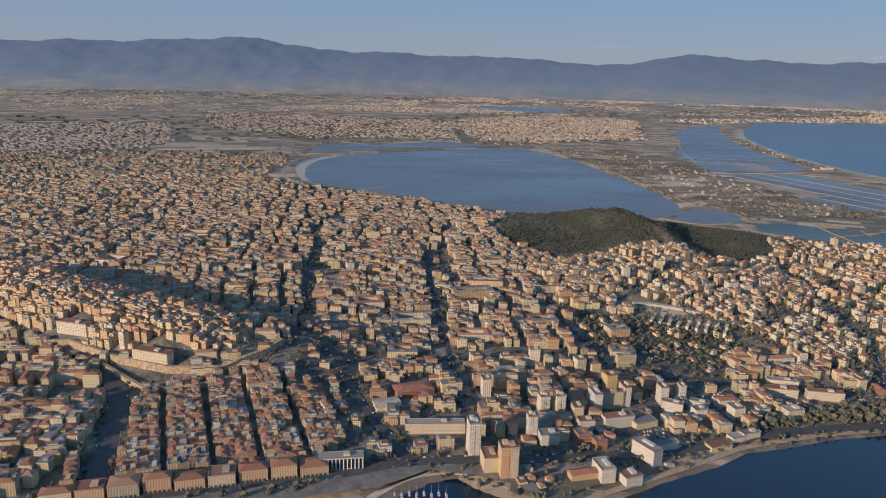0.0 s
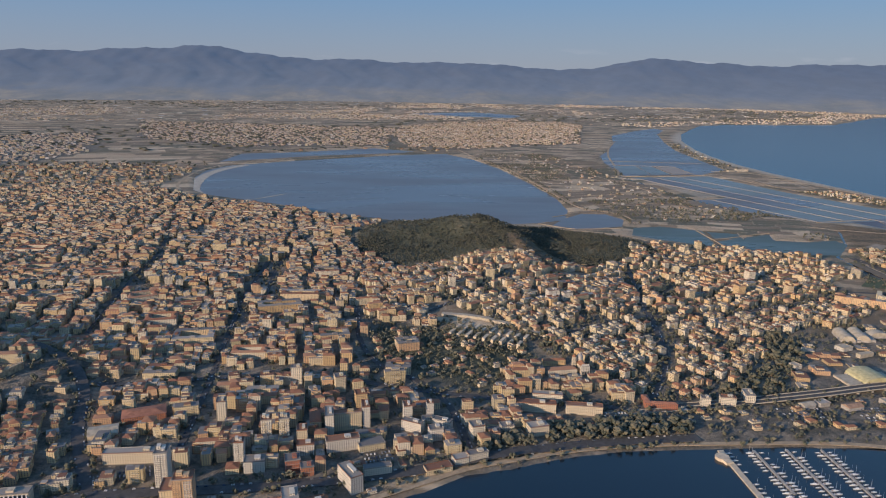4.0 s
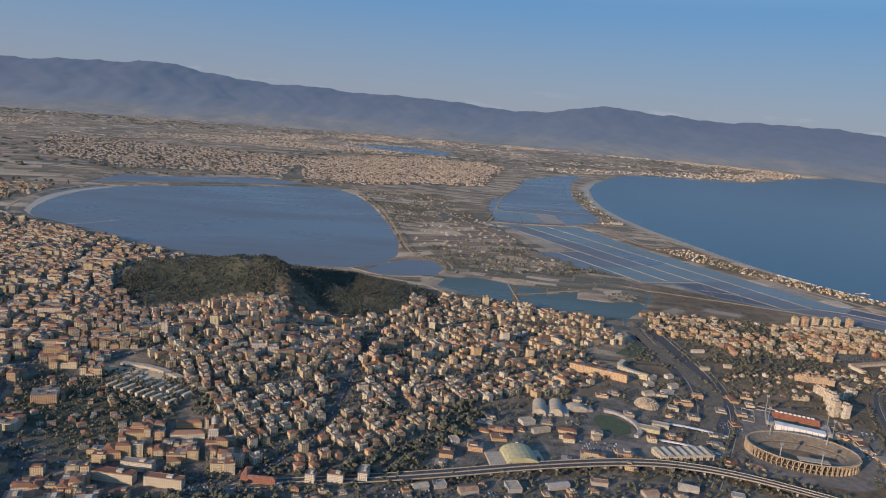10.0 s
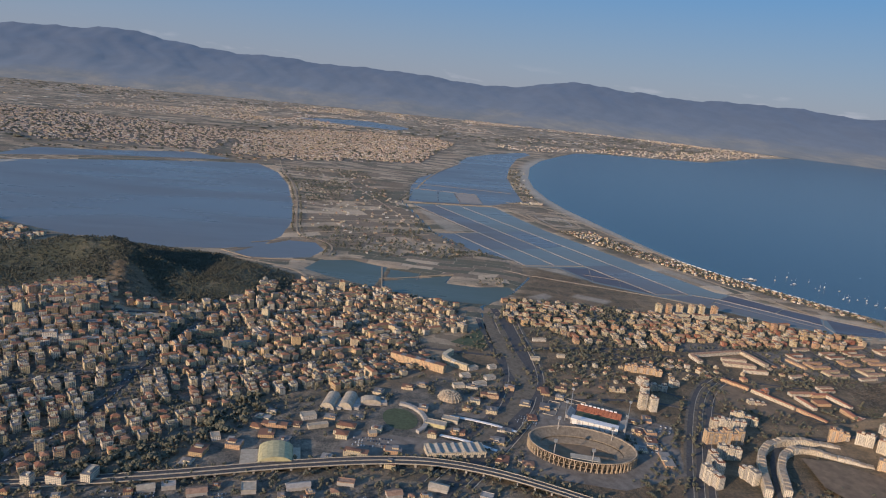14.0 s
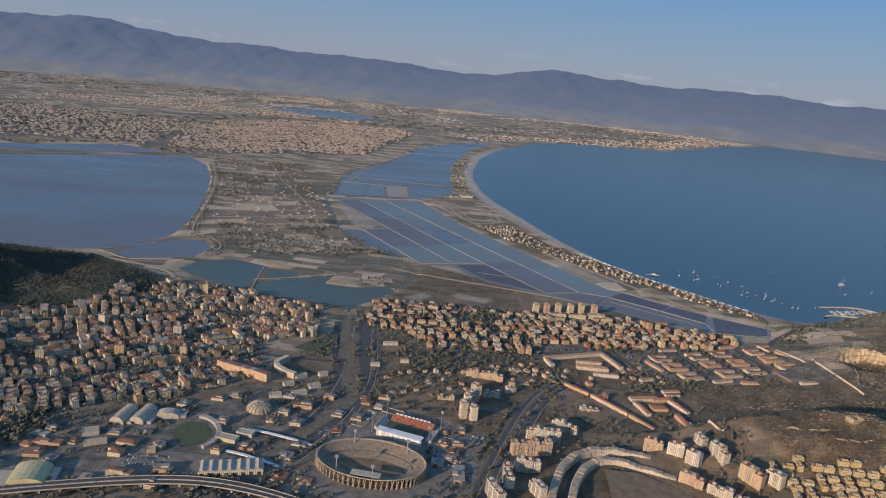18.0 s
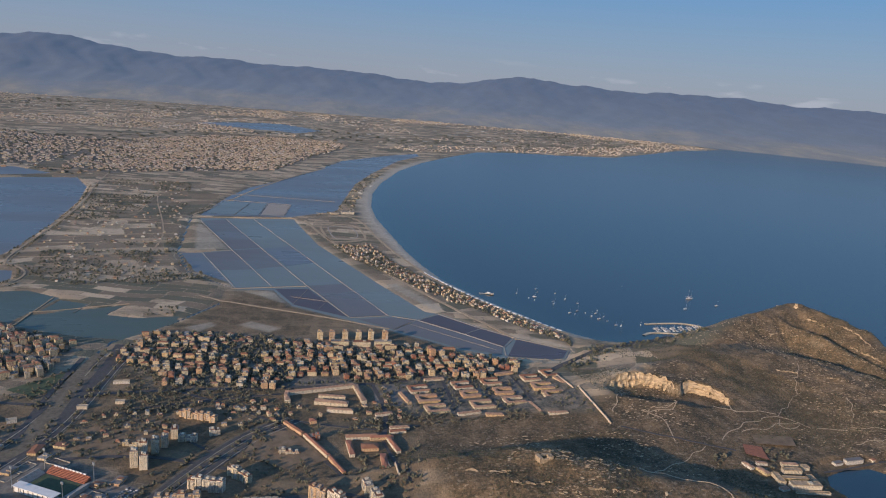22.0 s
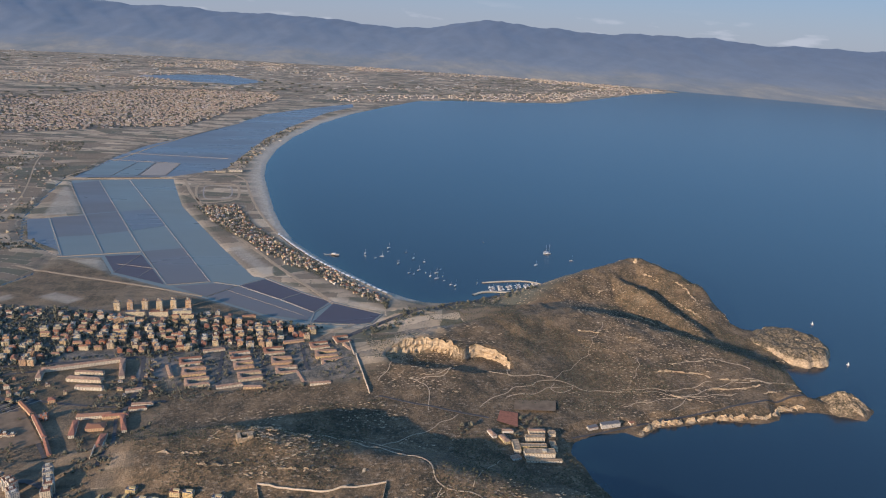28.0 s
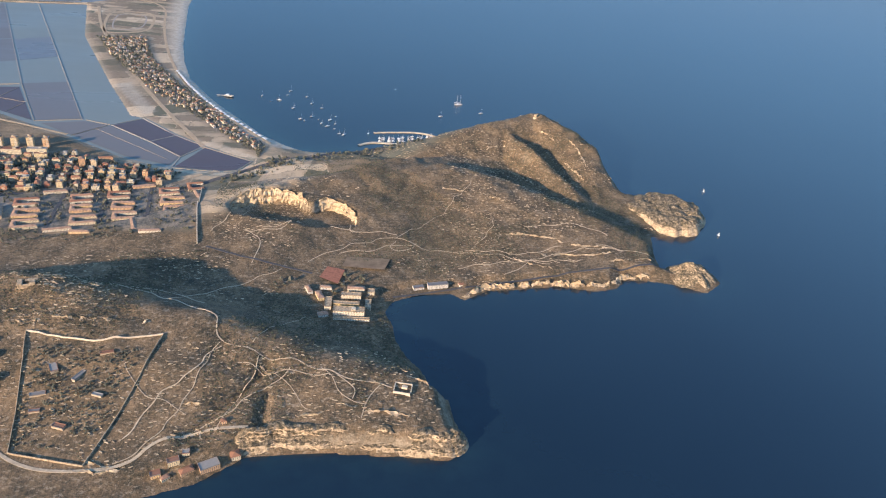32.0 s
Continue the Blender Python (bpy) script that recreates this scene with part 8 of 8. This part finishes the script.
def clump(rng, n, spread, flat=0.8):
    """A crown of n uneven leafy clumps, about one unit across."""
    bm = bmesh.new()
    for k in range(n):
        a, r = rng.uniform(0, 6.28), spread * math.sqrt(rng.random())
        s = rng.uniform(0.2, 0.34)
        bmesh.ops.create_icosphere(bm, subdivisions=1, radius=s, matrix=Matrix.Translation((r * math.cos(a), r * math.sin(a), rng.uniform(0.35, 0.8))) @ Matrix.Diagonal((1, 1, flat, 1)))
    for v in bm.verts:
        v.co += Vector(rng.normal(0, 0.045, 3))
    bmesh.ops.triangulate(bm, faces=bm.faces)
    bm.verts.index_update()
    v = np.array([q.co[:] for q in bm.verts])
    f = np.array([[q.index for q in p.verts] for p in bm.faces])
    bm.free()
    return v, f


rng = np.random.default_rng(77)
CROWNS = [clump(rng, 4, 0.34) for _ in range(6)]
BUSHES = [clump(rng, 1, 0.05, 0.6) for _ in range(5)]


def grove(name, pts, size, label, mat=M_LEAF, kinds=CROWNS, seed=1, category="trees", sink=0.12, tall=1.0, swing=3.14):
    rng = np.random.default_rng(seed)
    vs, fs, n = [], [], 0
    z = ground_height(pts[:, 0], pts[:, 1])
    for (x, y), g in zip(pts, z):
        if g < 0.08:
            continue
        v, f = kinds[int(rng.integers(0, len(kinds)))]
        s, a = size * rng.uniform(0.6, 1.35), rng.uniform(-swing, swing)
        c, d = math.cos(a) * s, math.sin(a) * s
        h = s * tall * rng.uniform(0.8, 1.25)
        vs.append(np.stack([x + v[:, 0] * c - v[:, 1] * d, y + v[:, 0] * d + v[:, 1] * c, g - sink * s + v[:, 2] * h], 1))
        fs.append(f + n)
        n += len(v)
    if vs:
        me = mesh_from(name, np.concatenate(vs), np.concatenate(fs), [mat])
        tagged(new(name, me), label, category, kind="stuff")


def spots(poly, step, seed, skip=0.1, clear=0.0, patch=None):
    rng = np.random.default_rng(seed)
    x, y = scatter(poly, step, step, 0.3, rng, 0.5, skip, 0.1)
    if patch is not None:
        k = wobble(x * patch, y * patch, seed) > 0.1
        x, y = x[k], y[k]
    if poly is HILL_PARK:
        k = (signed(SCAR, x, y) > 0) | (rng.random(x.shape) < 0.12)
        x, y = x[k], y[k]
    if clear:
        k = free_of_landmarks(x, y)
        for line, w in AVENUES:
            k &= line_gap(line, x, y) > w * 0.4
        x, y = x[k], y[k]
        if TAKEN:
            t = np.concatenate(TAKEN)
            ok = np.ones(len(x), bool)
            for i in range(0, len(x), 500):
                ok[i:i + 500] = np.hypot(x[i:i + 500, None] - t[None, :, 0], y[i:i + 500, None] - t[None, :, 1]).min(1) > clear
            x, y = x[ok], y[ok]
    return np.stack([x, y], 1)


def tree_kind(seed):
    r = np.random.default_rng(seed)
    v, f = clump(r, 9, 0.4)
    crown = mesh_from("crown", v, f, [M_LEAF])
    bm = add_cyl(bmesh.new(), 0, 0, -0.2, 0.45, 0.05, 0.03, 7)
    return crown, as_mesh("trunk", bm, M_BARK)


TREE_KINDS = [tree_kind(s) for s in (1, 2, 3)]
rng = np.random.default_rng(5)
near_trees = np.concatenate([spots(SEAFRONT_PARK, 1.1, 31, 0.25, 0.5), spots(GREEN_BELT, 1.6, 32, 0.3, 0.5)])
for x, y in near_trees:
    g = height_at(x, y)
    s = rng.uniform(0.9, 1.4)
    ob = new("tree")
    ob.matrix_basis = Matrix.Translation((x, y, g)) @ Matrix.Rotation(rng.uniform(0, 6.28), 4, "Z") @ Matrix.Diagonal((s, s, s * rng.uniform(0.8, 1.1), 1))
    tagged(ob, "dark green spreading tree with uneven crown", "tree", "park trees")
    crown, trunk = TREE_KINDS[int(rng.integers(0, 3))]
    part("trunk", trunk, None, ob), part("crown", crown, None, ob)
grove("hill_park_trees", spots(HILL_PARK, 0.55, 51, 0.2, 0.5, patch=0.75), 0.5, "dark green pine wood on the park hill", mat=M_PINE, seed=51)
grove("park_wood", spots(HILL_PARK, 0.72, 251, 0.35, 0.5), 0.48, "dark green pine wood on the park hill", mat=M_PINE, seed=251)
grove("far_town_trees", spots(TOWN_N, 5.0, 252, 0.3), 1.9, "dark garden trees in the distant town", seed=252, tall=0.6)
grove("far_suburb_trees", spots(TOWN_M, 7.0, 253, 0.3), 2.6, "dark trees in the distant suburbs", seed=253, tall=0.5)
grove("garden_trees", spots(GARDENS, 0.85, 52, 0.3, 0.8), 0.6, "dark green garden trees", seed=52)
grove("quayside_trees", spots(QUAYSIDE, 1.2, 153, 0.45, 0.8), 0.6, "trees and bushes between sheds and quay", seed=153)
grove("harbour_trees", spots([(-106, 62), (-98, 65), (-84, 66), (-70, 68), (-56, 73), (-46, 75), (-30, 76), (-30, 71.6), (-54, 69), (-70, 61.4), (-84, 56), (-98, 62)], 1.0, 154, 0.4, 0.7), 0.62, "dark trees along the harbour road", seed=154)
grove("belt_trees", spots(GREEN_BELT, 1.0, 53, 0.35, 0.5), 0.75, "dark green trees of the park belt", seed=53)
grove("seafront_trees", spots(SEAFRONT_PARK, 0.8, 54, 0.2, 0.4), 0.9, "dark green trees of the seafront park", seed=54)
grove("hillside_trees", spots(CITY_E, 0.95, 55, 0.3, 1.0), 0.75, "dark street and garden trees between apartment houses", seed=55)
grove("city_trees", spots(CITY_W, 1.55, 56, 0.4, 0.95), 0.75, "dark street trees between city blocks", seed=56)
grove("outer_quarter_trees", spots(SUNNY, 0.85, 57, 0.25, 0.9), 0.8, "dark street trees between apartment houses", seed=57)
grove("villa_trees", spots(VILLAS, 0.75, 58, 0.25, 0.6), 0.62, "dark garden trees between beach villas", seed=58)
grove("estate_trees", spots(ELIA, 0.85, 59, 0.62, 0.75, patch=2.0), 0.62, "trees and bushes round the estates", seed=59)
grove("field_trees", spots([(-20, 400), (26, 400), (40, 310), (46, 250), (64, 212), (20, 201), (12, 212), (2, 250), (-5, 320)], 1.2, 60, 0.5, patch=0.6), 0.7, "hedges and groves between dry fields", seed=60)
grove("depot_trees", spots([(50, 120), (62, 134), (104, 136), (110, 126), (110, 100), (96, 100), (80, 124), (58, 110)], 1.0, 165, 0.45, 0.9, patch=1.6), 0.7, "dark trees round depot and barracks", seed=165)
grove("plain_copse", spots([(4, 240), (46, 246), (56, 214), (44, 204), (22, 201), (12, 210), (6, 222)], 1.05, 166, 0.4, 0.5, patch=0.7), 0.8, "dark copses and orchards beside the ponds", seed=166)
grove("valley_trees", spots([(150, 114), (166, 109), (184, 101), (181, 92), (165, 92), (152, 99), (140, 108)], 1.1, 61, 0.35, 0.9, patch=0.5), 0.8, "dark trees in the shaded valley", seed=61)
grove("bay_trees", spots([(148, 143), (160, 154), (184, 166), (196, 168), (200, 164), (170, 154), (156, 143)], 1.1, 62, 0.3, patch=0.5), 0.8, "dark trees behind the bay", seed=62)
grove("enclosure_trees", spots([(131, 66), (131, 82), (140, 80.5), (145, 80), (141, 64)], 0.6, 63, 0.3, 0.5, patch=0.9), 0.4, "dark trees inside the walled enclosure", seed=63)
grove("cemetery_trees", spots([(-62, 100), (-58, 113), (-40, 103), (-40, 95)], 1.0, 64, 0.5), 0.8, "dark cypress and pine among terraces", seed=64)
grove("barracks_trees", spots([(104, 138), (146, 143), (147, 118), (110, 116)], 1.1, 65, 0.45, 0.9), 0.6, "trees between barracks", seed=65)
grove("shore_reeds", spots([(36, 132), (46, 160), (66, 196), (52, 240), (46, 236), (60, 200), (40, 164), (30, 140)], 1.4, 66, 0.3, 0.8, patch=0.7), 0.8, "bushes along the canal", seed=66)
grove("spit_trees", spots([(92, 318), (110, 335), (122, 410), (140, 480), (130, 480), (112, 420), (104, 360)], 2.2, 67, 0.4), 0.95, "dark trees on the sand spit", seed=67)
grove("lake_edge_trees", spots([(-160, 395), (-75, 445), (-30, 425), (-40, 408), (-76, 436), (-116, 408), (-148, 396)], 4, 68, 0.35), 2.0, "dark trees beyond the lake", seed=68, tall=0.5)
grove("plain_trees", spots([(-500, 420), (-150, 400), (-60, 640), (130, 720), (420, 800), (700, 1100), (-600, 1150)], 14, 69, 0.3, patch=0.05), 5.5, "dark groves across the distant plain", seed=69, tall=0.3)
grove("west_edge_trees", spots([(-300, 245), (-190, 272), (-152, 266), (-152, 345), (-235, 345), (-330, 320)], 5, 70, 0.5), 1.7, "dark trees at the city edge", seed=70)
HEATHS = [[(104, 108), (128, 112), (150, 112), (182, 96), (184, 72), (188, 64), (160, 64), (146, 60), (128, 70), (112, 88)], [(150, 142), (186, 163), (230, 180), (252, 150), (255, 126), (238, 108), (226, 103), (196, 101), (172, 110), (150, 116)]]
for k, h in enumerate(HEATHS):
    grove("heath_bushes", spots(h, 0.44, 71 + k, 0.3, 0.3, patch=1.1), 0.42, "low dark maquis bushes on the dry hill", mat=M_SCRUB, kinds=BUSHES, seed=71 + k, category="bushes", sink=0.3)
grove("park_bushes", spots(HILL_PARK, 0.85, 75, 0.35), 0.55, "low bushes on the park hill", mat=M_SCRUB, kinds=BUSHES, seed=75, category="bushes", sink=0.3)
rocks = [(v * np.array((2.6, 0.9, 0.55)), f) for v, f in (clump(np.random.default_rng(90 + k), 1, 0.02, 0.7) for k in range(4))]
grove("hilltop_rocks", spots([(114, 86), (118, 96), (136, 97.5), (140, 90), (130, 84.5)], 0.6, 88, 0.35, patch=1.2), 0.5, "pale broken limestone pavement on the hilltop", mat=M_ROCK, kinds=rocks, seed=88, category="rocks", sink=0.2, swing=0.7)
for k, h in enumerate(HEATHS):
    grove("limestone_outcrops", spots(h, 0.85, 81 + k, 0.35, 0.3, patch=0.8), 0.4, "scattered pale limestone outcrops", mat=M_ROCK, kinds=rocks, seed=81 + k, category="rocks", sink=0.2, swing=0.7)


# ---- parked cars ----
def cars(spots_, seed, label):
    """Small parked cars: a body and a narrower cabin each."""
    rng, h = np.random.default_rng(seed), Heap()
    for x, y, a in spots_:
        z = height_at(x, y)
        if z < 0.12:
            continue
        z += 0.05
        m = int(rng.integers(0, 3))
        h.box(x, y, z, z + 0.07, 0.32, 0.14, a, m, m)
        h.box(x - 0.02 * math.cos(a), y - 0.02 * math.sin(a), z + 0.07, z + 0.115, 0.18, 0.125, a, 3, m)
    h.object("parked_cars", [M_WHITE, M_METAL, M_NAVY, M_GLASS], label, "cars")


rng = np.random.default_rng(123)
lots = []
for (x0, y0), (ux, uy), rows, per in (((38, 100), (0.85, -0.35), 4, 12), ((60, 90), (0.3, 0.8), 3, 10), ((-16, 75), (0.9, 0.1), 6, 14), ((-6, 75), (0.9, 0.1), 5, 10), ((13, 91), (0.8, -0.1), 4, 14), ((-52, 110), (0.7, -0.35), 5, 14), ((-98, 65), (0.9, 0.3), 3, 14), ((-70, 68), (0.8, 0.2), 4, 8), ((-40, 76.8), (0.8, 0.02), 3, 16), ((64, 96), (0.5, 0.8), 3, 8), ((112, 133.4), (0.8, 0), 2, 8), ((172, 102), (0.5, 0.3), 2, 6)):
    for r in range(rows):
        for k in range(per):
            if rng.random() < 0.75:
                n = math.hypot(ux, uy)
                lots.append((x0 + ux * k * 0.42 / n - uy * r * 0.75 / n, y0 + uy * k * 0.42 / n + ux * r * 0.75 / n, math.atan2(ux, -uy) + rng.normal(0, 0.04)))
for line, w in AVENUES:
    for x, y, a in along(smooth_line(line), 0.9):
        for s in (-1, 1):
            if rng.random() < 0.5 and y < 135:
                o = w / 2 - 0.2
                lots.append((x - math.sin(a) * s * o, y + math.cos(a) * s * o, a))
cars(lots, 3, "small parked and waiting cars on streets and lots")
avenue_trees = []
for line, w in AVENUES:
    for x, y, a in along(smooth_line(line), 0.95 if w > 1 else 4.0):
        for s in (-1, 1):
            if rng.random() < 0.42:
                avenue_trees.append((x - math.sin(a) * s * (w / 2 + 0.25) + rng.normal(0, 0.1), y + math.cos(a) * s * (w / 2 + 0.25) + rng.normal(0, 0.1)))
for line, w in (([(48.5, 158), (49, 146), (47.5, 126), (49, 113), (38, 97.5), (29, 86)], 3.2), ([(56, 79), (65, 92), (74, 107.5), (79, 115), (86, 121)], 2.6), ([(46, 131.5), (64, 134), (86, 134.5), (104, 136.5)], 2.0), (FLY, 3.4), ([(8, 200), (10, 212), (5, 221), (-2, 224), (-3.5, 247), (-5, 284), (-9, 332), (-18, 378)], 2.2), ([(40, 312), (46, 330), (66, 415)], 2.0), ([(104, 136), (106, 124), (104, 112)], 1.6)):
    for x, y, a in along(smooth_line(line), 1.0):
        for s in (-1, 1):
            if rng.random() < 0.55:
                avenue_trees.append((x - math.sin(a) * s * (w / 2 + rng.uniform(0, 0.6)), y + math.cos(a) * s * (w / 2 + rng.uniform(0, 0.6))))
grove("roadside_trees", np.array(avenue_trees), 0.75, "dark rows of street trees along roads", seed=91)
